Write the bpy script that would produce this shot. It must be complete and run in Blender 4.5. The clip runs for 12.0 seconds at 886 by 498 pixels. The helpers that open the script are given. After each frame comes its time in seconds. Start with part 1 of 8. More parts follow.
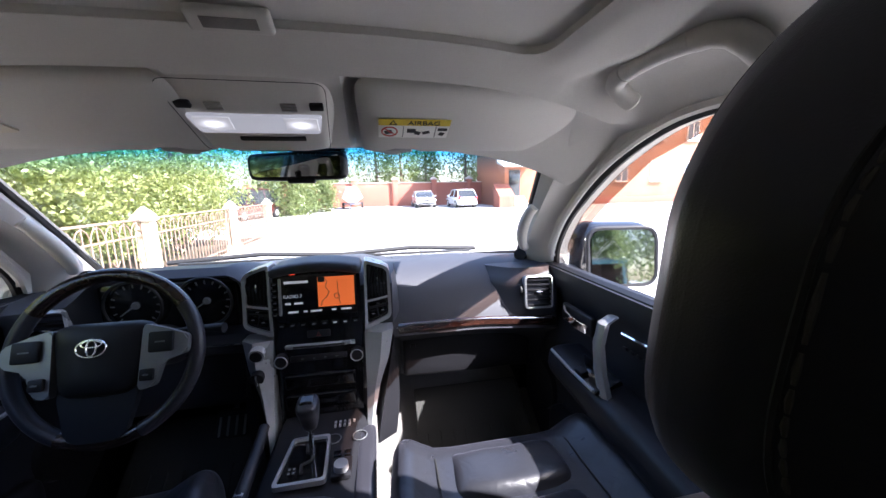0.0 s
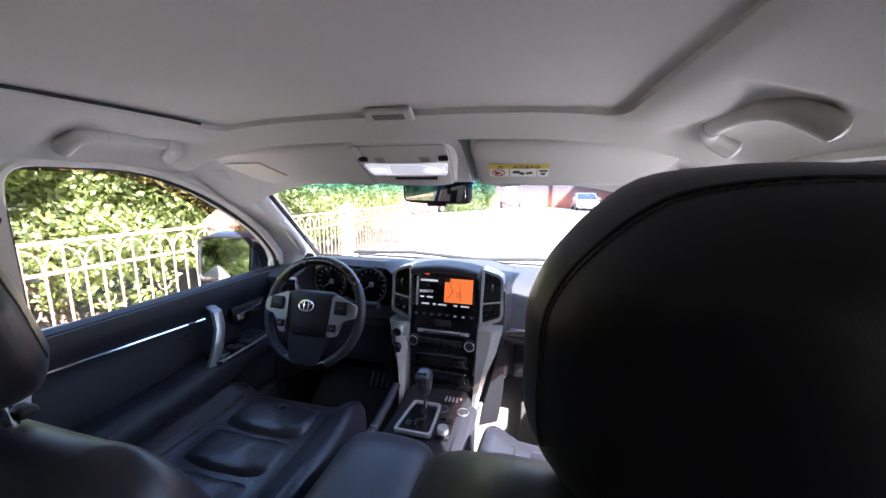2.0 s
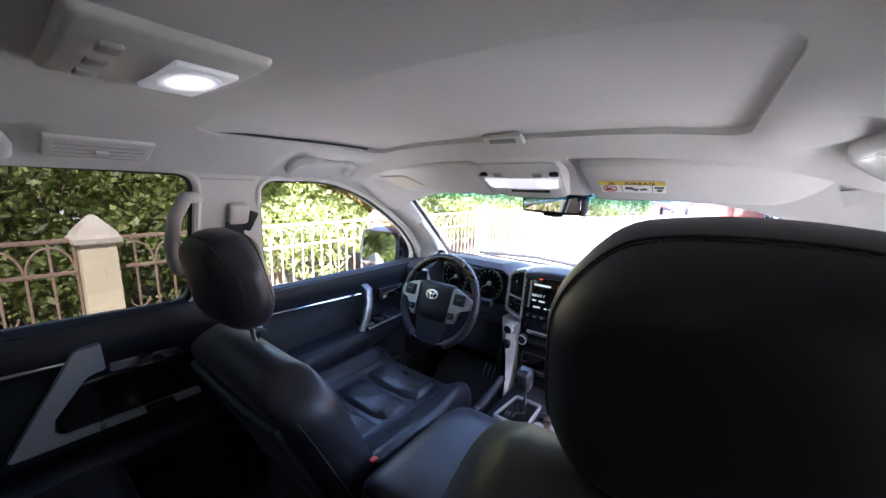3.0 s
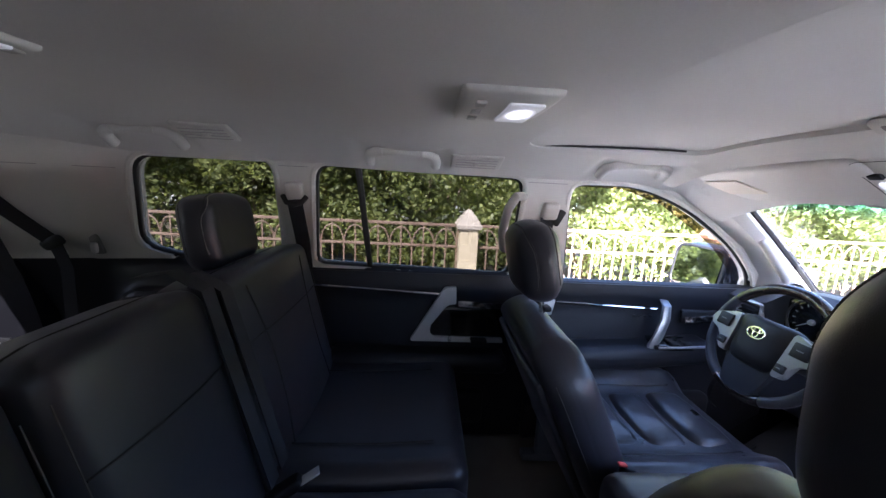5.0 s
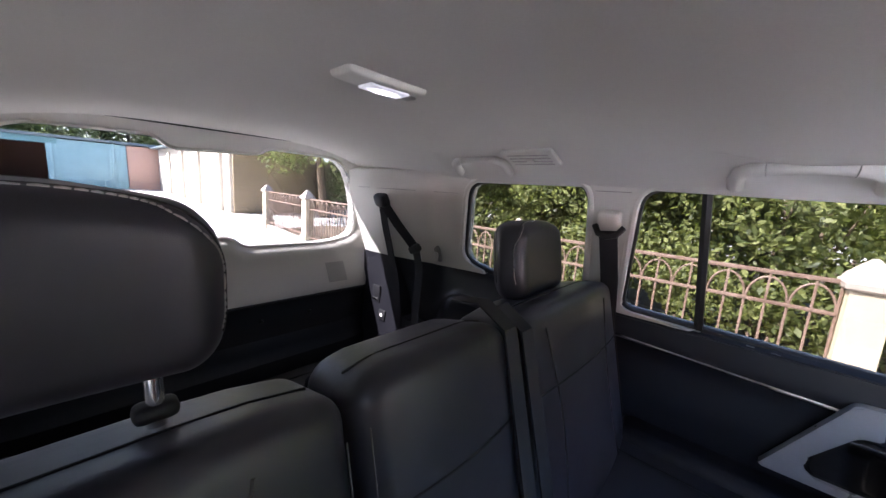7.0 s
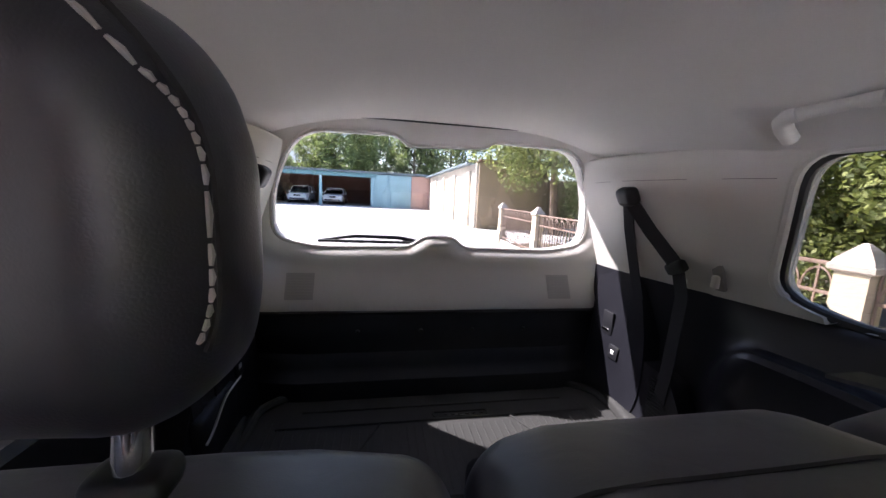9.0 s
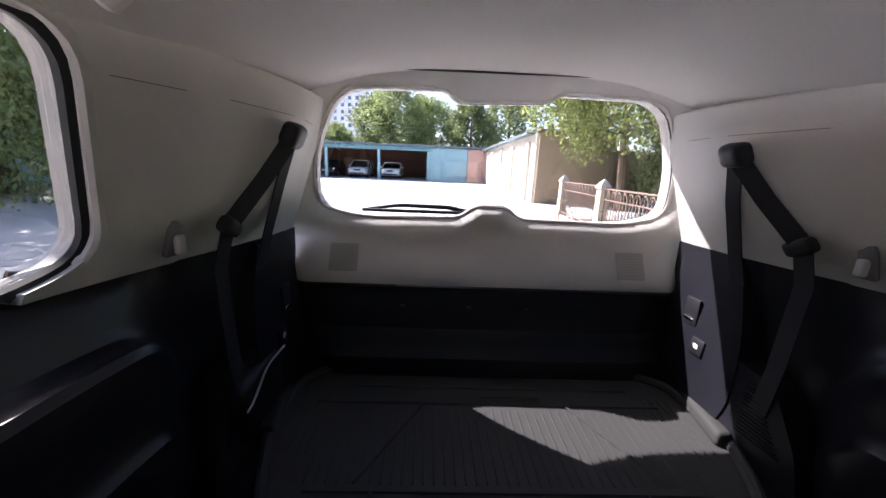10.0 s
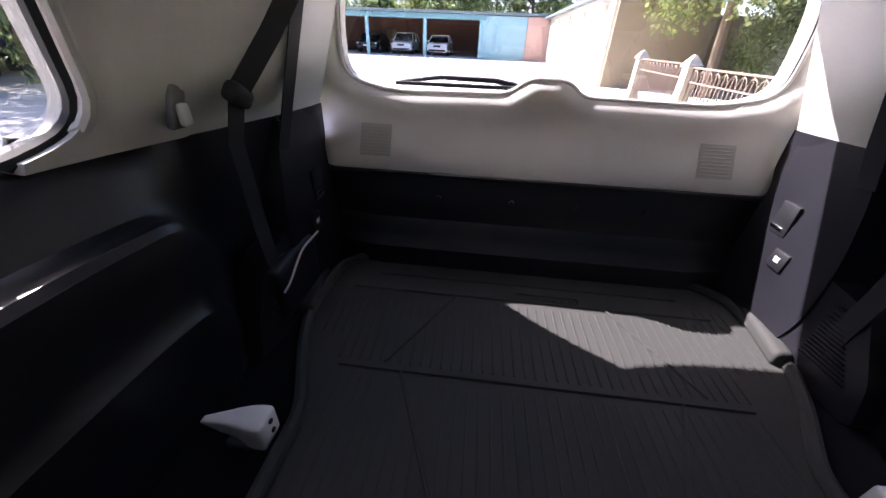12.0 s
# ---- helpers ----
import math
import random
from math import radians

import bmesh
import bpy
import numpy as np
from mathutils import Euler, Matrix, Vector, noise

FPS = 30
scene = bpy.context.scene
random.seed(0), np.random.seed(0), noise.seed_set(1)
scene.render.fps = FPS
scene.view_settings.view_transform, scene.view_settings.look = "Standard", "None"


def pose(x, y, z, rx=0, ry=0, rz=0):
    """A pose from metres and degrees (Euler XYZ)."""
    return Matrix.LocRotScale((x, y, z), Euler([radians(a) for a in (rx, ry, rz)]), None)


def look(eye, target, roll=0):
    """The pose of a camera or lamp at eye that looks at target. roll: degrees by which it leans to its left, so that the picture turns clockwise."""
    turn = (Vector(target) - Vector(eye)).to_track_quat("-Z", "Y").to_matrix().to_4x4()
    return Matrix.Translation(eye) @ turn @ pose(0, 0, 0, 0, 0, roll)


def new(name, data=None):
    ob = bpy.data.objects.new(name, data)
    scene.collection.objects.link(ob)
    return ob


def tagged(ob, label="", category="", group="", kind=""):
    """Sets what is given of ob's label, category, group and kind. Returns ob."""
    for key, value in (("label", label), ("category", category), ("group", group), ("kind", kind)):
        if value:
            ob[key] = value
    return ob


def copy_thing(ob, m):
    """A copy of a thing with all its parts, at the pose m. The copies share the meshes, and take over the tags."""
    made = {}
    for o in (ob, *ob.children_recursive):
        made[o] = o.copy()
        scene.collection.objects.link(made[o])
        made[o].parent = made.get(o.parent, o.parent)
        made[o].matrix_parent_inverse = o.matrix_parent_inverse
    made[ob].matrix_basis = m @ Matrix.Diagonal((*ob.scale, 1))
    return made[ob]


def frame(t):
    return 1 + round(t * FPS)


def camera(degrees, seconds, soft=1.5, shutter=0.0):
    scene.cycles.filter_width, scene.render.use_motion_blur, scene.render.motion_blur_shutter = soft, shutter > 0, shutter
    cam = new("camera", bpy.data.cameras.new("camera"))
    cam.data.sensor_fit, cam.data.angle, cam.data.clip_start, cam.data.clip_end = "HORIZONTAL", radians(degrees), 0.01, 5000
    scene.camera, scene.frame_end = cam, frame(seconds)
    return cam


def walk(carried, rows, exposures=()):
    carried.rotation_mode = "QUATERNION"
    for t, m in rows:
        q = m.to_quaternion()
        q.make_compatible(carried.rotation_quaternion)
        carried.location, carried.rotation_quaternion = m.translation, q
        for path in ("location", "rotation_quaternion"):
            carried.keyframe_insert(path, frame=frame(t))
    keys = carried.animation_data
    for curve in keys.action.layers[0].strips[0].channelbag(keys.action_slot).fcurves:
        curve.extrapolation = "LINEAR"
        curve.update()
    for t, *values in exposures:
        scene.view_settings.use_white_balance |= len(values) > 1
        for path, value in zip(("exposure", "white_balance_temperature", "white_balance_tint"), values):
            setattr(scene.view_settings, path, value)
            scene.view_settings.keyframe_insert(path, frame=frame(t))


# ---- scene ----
# ---- camera ----
cam = camera(104.0, 12.0)
# seconds, eye x y z, yaw to the left from straight ahead, pitch up, roll
PATH = [
    (0, 0.161, -0.230, 1.489, -11.0, -9.7, -1.0),
    (0.5, 0.180, -0.263, 1.511, -6.4, -9.9, -0.7),
    (1, 0.206, -0.297, 1.528, -0.8, -9.7, -0.2),
    (1.5, 0.238, -0.332, 1.540, 5.6, -9.8, 0.1),
    (2, 0.275, -0.373, 1.557, 14.4, -9.7, 0.6),
    (2.5, 0.326, -0.421, 1.581, 24.4, -9.8, 1.2),
    (3, 0.382, -0.442, 1.588, 37.1, -10.1, 1.7),
    (3.2, 0.405, -0.458, 1.595, 42.5, -10.1, 1.7),
    (4.8, 0.502, -0.437, 1.574, 82.1, -10.7, 2.9),
    (5, 0.506, -0.440, 1.574, 87.0, -10.7, 2.9),
    (5.5, 0.481, -0.452, 1.566, 99.4, -10.7, 3.4),
    (6, 0.443, -0.480, 1.567, 109.6, -10.5, 3.5),
    (6.5, 0.403, -0.512, 1.575, 121.2, -10.1, 3.4),
    (7, 0.357, -0.560, 1.579, 132.4, -9.6, 3.7),
    (7.5, 0.315, -0.612, 1.575, 143.7, -9.3, 3.6),
    (7.7, 0.299, -0.635, 1.569, 148.2, -9.3, 3.5),
    (9.3, 0.204, -0.816, 1.482, 172.7, -8.9, 2.7),
    (9.5, 0.198, -0.842, 1.475, 174.7, -9.8, 2.6),
    (10, 0.185, -0.884, 1.468, 178.3, -13.1, 2.4),
    (10.5, 0.177, -0.929, 1.452, 180.6, -17.6, 2.4),
    (11, 0.172, -0.953, 1.442, 182.5, -22.5, 2.4),
    (11.5, 0.169, -0.966, 1.434, 184.0, -27.1, 2.5),
    (12, 0.169, -0.972, 1.430, 185.3, -31.0, 2.4),
]


def heading(x, y, z, yaw, pitch, roll):
    a, b = radians(yaw), radians(pitch)
    aim = (x - math.sin(a) * math.cos(b), y + math.cos(a) * math.cos(b), z + math.sin(b))
    return look((x, y, z), aim, roll)


EXPOSURES = [(0, 2.83, 5900, 19), (1.5, 3.25, 5920, 19), (2.5, 3.78, 5860, 19), (5, 4.27, 5690, 21), (6, 4.53, 5720, 22), (6.5, 4.90, 5740, 23), (7.2, 5.22, 5830, 24), (7.7, 5.38, 5830, 24), (9.3, 5.02, 5870, 26), (10.5, 5.14, 5870, 27), (12, 5.70, 5960, 29)]
walk(cam, [(r[0], heading(*r[1:])) for r in PATH], EXPOSURES)

# ---- light ----
SUN = Vector((0.44, -0.285, 0.51)).normalized()
world = bpy.data.worlds.new("sky")
scene.world = world
world.use_nodes = True
wn = world.node_tree
sky = wn.nodes.new("ShaderNodeTexSky")
sky.sky_type = "NISHITA"
sky.sun_disc = False
sky.sun_elevation = math.asin(SUN.z)
sky.sun_rotation = math.atan2(SUN.x, SUN.y)
sky.dust_density = 2.0
wn.links.new(sky.outputs[0], wn.nodes["Background"].inputs[0])
wn.nodes["Background"].inputs[1].default_value = 0.105
sun_data = bpy.data.lights.new("sun", "SUN")
sun_data.energy, sun_data.angle, sun_data.color = 5.0, radians(0.53), (1.0, 0.94, 0.86)
sun = new("sun", sun_data)
sun.rotation_euler = SUN.to_track_quat("Z", "Y").to_euler()

# ---- materials ----


def node_mat(name):
    m = bpy.data.materials.new(name)
    m.use_nodes = True
    return m, m.node_tree, m.node_tree.nodes["Principled BSDF"]


def surface(name, color, rough=0.6, metal=0.0, vary=0.15, scale=6.0, grain=60.0, bump=0.15, spread=0.0, dirt=None, coat=0.0, stretch=(1, 1, 1), spec=0.5):
    """A procedural surface: broad blotches, a fine grain, a bump from the grain, and a change from piece to piece."""
    m, t, b = node_mat(name)
    co = t.nodes.new("ShaderNodeTexCoord")
    mp = t.nodes.new("ShaderNodeMapping")
    mp.inputs["Scale"].default_value = stretch
    t.links.new(co.outputs["Object"], mp.inputs["Vector"])
    big = t.nodes.new("ShaderNodeTexNoise")
    big.inputs["Scale"].default_value, big.inputs["Detail"].default_value = scale, 5
    fine = t.nodes.new("ShaderNodeTexNoise")
    fine.inputs["Scale"].default_value, fine.inputs["Detail"].default_value = grain, 4
    for n in (big, fine):
        t.links.new(mp.outputs[0], n.inputs["Vector"])
    mixed = t.nodes.new("ShaderNodeMath")
    mixed.operation = "MULTIPLY_ADD"
    mixed.inputs[1].default_value = 0.45
    t.links.new(fine.outputs["Fac"], mixed.inputs[0])
    half = t.nodes.new("ShaderNodeMath")
    half.operation = "MULTIPLY"
    half.inputs[1].default_value = 0.55
    t.links.new(big.outputs["Fac"], half.inputs[0])
    t.links.new(half.outputs[0], mixed.inputs[2])
    ramp = t.nodes.new("ShaderNodeValToRGB")
    lo, hi = ramp.color_ramp.elements
    lo.position, hi.position = 0.3, 0.7
    lo.color = (*[c * (1 - vary) for c in (dirt or color)], 1)
    hi.color = (*[min(1, c * (1 + vary)) for c in color], 1)
    t.links.new(mixed.outputs[0], ramp.inputs[0])
    out = ramp.outputs[0]
    if spread:
        info = t.nodes.new("ShaderNodeObjectInfo")
        hsv = t.nodes.new("ShaderNodeHueSaturation")
        rng = t.nodes.new("ShaderNodeMapRange")
        rng.inputs["To Min"].default_value, rng.inputs["To Max"].default_value = 1 - spread, 1 + spread
        t.links.new(info.outputs["Random"], rng.inputs["Value"])
        t.links.new(rng.outputs[0], hsv.inputs["Value"])
        t.links.new(out, hsv.inputs["Color"])
        out = hsv.outputs[0]
    t.links.new(out, b.inputs["Base Color"])
    rr = t.nodes.new("ShaderNodeMapRange")
    swing = min(0.1, 0.5 * rough)
    rr.inputs["To Min"].default_value, rr.inputs["To Max"].default_value = max(0.015, rough - swing), min(1, rough + swing)
    t.links.new(big.outputs["Fac"], rr.inputs["Value"])
    t.links.new(rr.outputs[0], b.inputs["Roughness"])
    b.inputs["Metallic"].default_value = metal
    b.inputs["Coat Weight"].default_value = coat
    b.inputs["Specular IOR Level"].default_value = spec
    if bump:
        bp = t.nodes.new("ShaderNodeBump")
        bp.inputs["Strength"].default_value, bp.inputs["Distance"].default_value = bump, 0.15 / grain
        t.links.new(fine.outputs["Fac"], bp.inputs["Height"])
        t.links.new(bp.outputs[0], b.inputs["Normal"])
    return m


def leather(name, color, rough, crease=0.35):
    """Grained leather: small cells in relief with broad soft creases and a worn sheen."""
    m, t, b = node_mat(name)
    co = t.nodes.new("ShaderNodeTexCoord")
    vor = t.nodes.new("ShaderNodeTexVoronoi")
    vor.feature, vor.inputs["Scale"].default_value = "DISTANCE_TO_EDGE", 620
    big = t.nodes.new("ShaderNodeTexNoise")
    big.inputs["Scale"].default_value, big.inputs["Detail"].default_value = 9, 4
    fold = t.nodes.new("ShaderNodeTexNoise")
    fold.inputs["Scale"].default_value, fold.inputs["Distortion"].default_value = 22, 1.2
    for n in (vor, big, fold):
        t.links.new(co.outputs["Object"], n.inputs["Vector"])
    ramp = t.nodes.new("ShaderNodeValToRGB")
    ramp.color_ramp.elements[0].color = (*[c * 0.8 for c in color], 1)
    ramp.color_ramp.elements[1].color = (*[c * 1.25 for c in color], 1)
    t.links.new(big.outputs["Fac"], ramp.inputs[0])
    t.links.new(ramp.outputs[0], b.inputs["Base Color"])
    rr = t.nodes.new("ShaderNodeMapRange")
    rr.inputs["To Min"].default_value, rr.inputs["To Max"].default_value = rough - 0.1, rough + 0.12
    t.links.new(big.outputs["Fac"], rr.inputs["Value"])
    t.links.new(rr.outputs[0], b.inputs["Roughness"])
    b1, b2 = t.nodes.new("ShaderNodeBump"), t.nodes.new("ShaderNodeBump")
    b1.inputs["Strength"].default_value, b1.inputs["Distance"].default_value = crease, 0.004
    b2.inputs["Strength"].default_value, b2.inputs["Distance"].default_value = 0.2, 0.0004
    t.links.new(fold.outputs["Fac"], b1.inputs["Height"])
    t.links.new(vor.outputs["Distance"], b2.inputs["Height"])
    t.links.new(b1.outputs[0], b2.inputs["Normal"])
    t.links.new(b2.outputs[0], b.inputs["Normal"])
    b.inputs["Sheen Weight"].default_value, b.inputs["Sheen Roughness"].default_value = 0.10, 0.45
    b.inputs["Sheen Tint"].default_value = (0.55, 0.55, 0.75, 1)
    return m


def glass_mat(name, tint, gloss=0.05, band=None):
    """A thin pane: it lets light through in its tint and mirrors a little. band: a tint of its own above a height."""
    m, t, b = node_mat(name)
    t.nodes.remove(b)
    tr, gl, mx = t.nodes.new("ShaderNodeBsdfTransparent"), t.nodes.new("ShaderNodeBsdfGlossy"), t.nodes.new("ShaderNodeMixShader")
    tr.inputs[0].default_value = (*tint, 1)
    gl.inputs["Roughness"].default_value = 0.02
    fr = t.nodes.new("ShaderNodeLayerWeight")
    pw = t.nodes.new("ShaderNodeMath")
    pw.operation, pw.inputs[1].default_value = "POWER", 5.0
    ma = t.nodes.new("ShaderNodeMath")
    ma.operation, ma.inputs[1].default_value, ma.inputs[2].default_value = "MULTIPLY_ADD", 0.8, gloss
    t.links.new(fr.outputs["Facing"], pw.inputs[0])
    t.links.new(pw.outputs[0], ma.inputs[0])
    t.links.new(ma.outputs[0], mx.inputs[0])
    t.links.new(tr.outputs[0], mx.inputs[1])
    t.links.new(gl.outputs[0], mx.inputs[2])
    if band:
        low, high, color = band
        geo = t.nodes.new("ShaderNodeNewGeometry")
        sep = t.nodes.new("ShaderNodeSeparateXYZ")
        rng = t.nodes.new("ShaderNodeMapRange")
        rng.inputs["From Min"].default_value, rng.inputs["From Max"].default_value = low, high
        mix = t.nodes.new("ShaderNodeMix")
        mix.data_type = "RGBA"
        mix.inputs[6].default_value, mix.inputs[7].default_value = (*tint, 1), (*color, 1)
        t.links.new(geo.outputs["Position"], sep.inputs[0])
        t.links.new(sep.outputs["Z"], rng.inputs["Value"])
        t.links.new(rng.outputs[0], mix.inputs[0])
        t.links.new(mix.outputs[2], tr.inputs[0])
    t.links.new(mx.outputs[0], t.nodes["Material Output"].inputs["Surface"])
    return m


def glowing(name, color, strength):
    m, t, b = node_mat(name)
    b.inputs["Base Color"].default_value = (*color, 1)
    b.inputs["Emission Color"].default_value = (*color, 1)
    b.inputs["Emission Strength"].default_value = strength
    return m


def leaf_mat(name, dark, light, through_color):
    m, t, b = node_mat(name)
    geo = t.nodes.new("ShaderNodeNewGeometry")
    ramp = t.nodes.new("ShaderNodeValToRGB")
    ramp.color_ramp.elements[0].color, ramp.color_ramp.elements[1].color = (*dark, 1), (*light, 1)
    t.links.new(geo.outputs["Random Per Island"], ramp.inputs[0])
    t.links.new(ramp.outputs[0], b.inputs["Base Color"])
    b.inputs["Roughness"].default_value = 0.5
    tl, ad = t.nodes.new("ShaderNodeBsdfTranslucent"), t.nodes.new("ShaderNodeMixShader")
    tl.inputs[0].default_value = (*through_color, 1)
    ad.inputs[0].default_value = 0.35
    t.links.new(b.outputs[0], ad.inputs[1])
    t.links.new(tl.outputs[0], ad.inputs[2])
    t.links.new(ad.outputs[0], t.nodes["Material Output"].inputs["Surface"])
    return m


def brick_mat(name, color, mortar, scale=1.0):
    """Far brickwork: courses with joints in relief."""
    m, t, b = node_mat(name)
    co = t.nodes.new("ShaderNodeTexCoord")
    mp = t.nodes.new("ShaderNodeMapping")
    mp.inputs["Rotation"].default_value = (radians(90), 0, 0)
    br = t.nodes.new("ShaderNodeTexBrick")
    br.inputs["Scale"].default_value = scale
    br.inputs["Brick Width"].default_value, br.inputs["Row Height"].default_value, br.inputs["Mortar Size"].default_value = 0.26, 0.077, 0.006
    br.inputs["Color1"].default_value = (*color, 1)
    br.inputs["Color2"].default_value = (*[c * 0.8 for c in color], 1)
    br.inputs["Mortar"].default_value = (*mortar, 1)
    nz = t.nodes.new("ShaderNodeTexNoise")
    nz.inputs["Scale"].default_value = 0.7
    hsv = t.nodes.new("ShaderNodeHueSaturation")
    rng = t.nodes.new("ShaderNodeMapRange")
    rng.inputs["To Min"].default_value, rng.inputs["To Max"].default_value = 0.75, 1.25
    t.links.new(co.outputs["Object"], mp.inputs["Vector"])
    t.links.new(mp.outputs[0], br.inputs["Vector"])
    t.links.new(co.outputs["Object"], nz.inputs["Vector"])
    t.links.new(nz.outputs["Fac"], rng.inputs["Value"])
    t.links.new(rng.outputs[0], hsv.inputs["Value"])
    t.links.new(br.outputs["Color"], hsv.inputs["Color"])
    t.links.new(hsv.outputs[0], b.inputs["Base Color"])
    b.inputs["Roughness"].default_value = 0.85
    bp = t.nodes.new("ShaderNodeBump")
    bp.inputs["Strength"].default_value, bp.inputs["Distance"].default_value = 0.4, 0.01
    bp.invert = True
    t.links.new(br.outputs["Fac"], bp.inputs["Height"])
    t.links.new(bp.outputs[0], b.inputs["Normal"])
    return m


LINING = surface("headliner_fabric", (0.64, 0.62, 0.585), 0.95, vary=0.05, scale=3, grain=420, bump=0.25, spec=0.1)
TRIM = surface("pillar_plastic", (0.60, 0.58, 0.54), 0.62, vary=0.04, scale=4, grain=300, bump=0.12)
TRIM_DARK = surface("overhead_plastic", (0.40, 0.385, 0.36), 0.6, vary=0.04, scale=5, grain=300, bump=0.1)
LEATHER = leather("black_leather", (0.0205, 0.0202, 0.0255), 0.40, 0.10)
LEATHER_WORN = leather("worn_black_leather", (0.0175, 0.0182, 0.0228), 0.30, 0.4)
PLASTIC = surface("black_plastic", (0.010, 0.010, 0.0125), 0.52, vary=0.2, scale=8, grain=320, bump=0.2, spec=0.35)
BOOT_TRIM = surface("boot_side_plastic", (0.011, 0.011, 0.0145), 0.36, vary=0.2, scale=8, grain=320, bump=0.2, spec=0.35)
PLASTIC_SOFT = surface("soft_dash_plastic", (0.040, 0.042, 0.052), 0.55, vary=0.12, scale=5, grain=350, bump=0.3)
DOOR_BLACK = surface("door_leatherette", (0.010, 0.011, 0.016), 0.5, vary=0.15, scale=6, grain=300, bump=0.25, spec=0.35)
GLOSS_BLACK = surface("piano_black", (0.008, 0.008, 0.009), 0.14, vary=0.1, bump=0, coat=0.3)
SPOKE_SILVER = surface("dull_silver_plastic", (0.27, 0.275, 0.29), 0.34, metal=0.5, vary=0.06, scale=12, grain=200, bump=0.03)
SILVER = surface("silver_plastic", (0.50, 0.51, 0.53), 0.30, metal=0.5, vary=0.05, scale=12, grain=200, bump=0.03)
CHROME = surface("chrome", (0.85, 0.85, 0.86), 0.12, metal=1.0, vary=0.03, bump=0)
WOOD = surface("dark_burl_wood", (0.034, 0.014, 0.010), 0.2, vary=0.6, scale=18, grain=70, bump=0, coat=0.6, stretch=(1, 5, 5))
RUBBER = surface("rubber", (0.015, 0.015, 0.015), 0.7, vary=0.2, bump=0.1)
MAT_RUBBER = surface("rubber_mat", (0.036, 0.0355, 0.0335), 0.75, spec=0.12, vary=0.3, scale=5, grain=120, bump=0.3, dirt=(0.062, 0.061, 0.058))
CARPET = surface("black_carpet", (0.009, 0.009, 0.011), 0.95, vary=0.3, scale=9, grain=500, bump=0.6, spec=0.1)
# pale base colour stands in for strong sun on the passenger's floor
CARPET_SUNLIT = surface("sunlit_floor_carpet", (0.16, 0.153, 0.145), 0.95, vary=0.2, scale=9, grain=400, bump=0.6, spec=0.1)
BELT = surface("seat_belt_webbing", (0.016, 0.016, 0.019), 0.68, spec=0.4, vary=0.2, scale=40, grain=500, bump=0.3)
STITCH_PALE = surface("pale_thread", (0.30, 0.285, 0.27), 0.8, vary=0.2, bump=0)
STITCH = surface("thread", (0.07, 0.066, 0.058), 0.8, vary=0.2, bump=0)
WHITE_PLASTIC = surface("white_plastic", (0.72, 0.72, 0.70), 0.45, vary=0.05, bump=0.02)
PAPER_YELLOW = surface("yellow_print", (0.75, 0.55, 0.05), 0.5, vary=0.03, bump=0)
PAPER_WHITE = surface("white_print", (0.88, 0.87, 0.83), 0.5, vary=0.03, bump=0)
INK = surface("black_ink", (0.02, 0.02, 0.02), 0.5, vary=0.05, bump=0)
INK_RED = surface("red_ink", (0.55, 0.04, 0.03), 0.5, vary=0.05, bump=0)
CREAM = surface("cream_card", (0.62, 0.57, 0.47), 0.6, vary=0.05, bump=0.02)
CAR_BLACK = surface("black_car_paint", (0.012, 0.013, 0.018), 0.16, vary=0.1, bump=0, coat=0.8)
PAINT_DUSTY = surface("dusty_black_paint", (0.035, 0.035, 0.037), 0.5, vary=0.2, scale=3, grain=60, bump=0.05)
CAR_SILVER = surface("silver_car_paint", (0.50, 0.53, 0.55), 0.26, metal=0.5, vary=0.04, bump=0, coat=0.6)
CAR_WHITE = surface("white_car_paint", (0.72, 0.74, 0.76), 0.25, vary=0.04, bump=0, coat=0.6)
MIRROR = surface("tinted_mirror_glass", (0.28, 0.31, 0.33), 0.03, metal=1.0, vary=0.01, bump=0)
MIRROR_DIM = surface("dimming_mirror_glass", (0.42, 0.44, 0.44), 0.03, metal=1.0, vary=0.01, bump=0)
GLASS_CLEAR = glass_mat("clear_glass", (0.93, 0.95, 0.94))
GLASS_FRONT = glass_mat("windscreen_glass", (0.93, 0.95, 0.94), band=(1.525, 1.575, (0.06, 0.36, 0.62)))
GLASS_TINT = glass_mat("tinted_glass", (0.069, 0.069, 0.0625))
GLASS_REAR = glass_mat("rear_glass", (0.102, 0.104, 0.100))
GLASS_DARK = surface("dark_window_glass", (0.03, 0.035, 0.04), 0.06, vary=0.2, bump=0, coat=0.5)
GLASS_PALE = surface("reflecting_window_glass", (0.10, 0.13, 0.17), 0.08, vary=0.2, bump=0, coat=0.5)
VISOR_AMBER = glass_mat("amber_wind_deflector", (0.33, 0.225, 0.175))


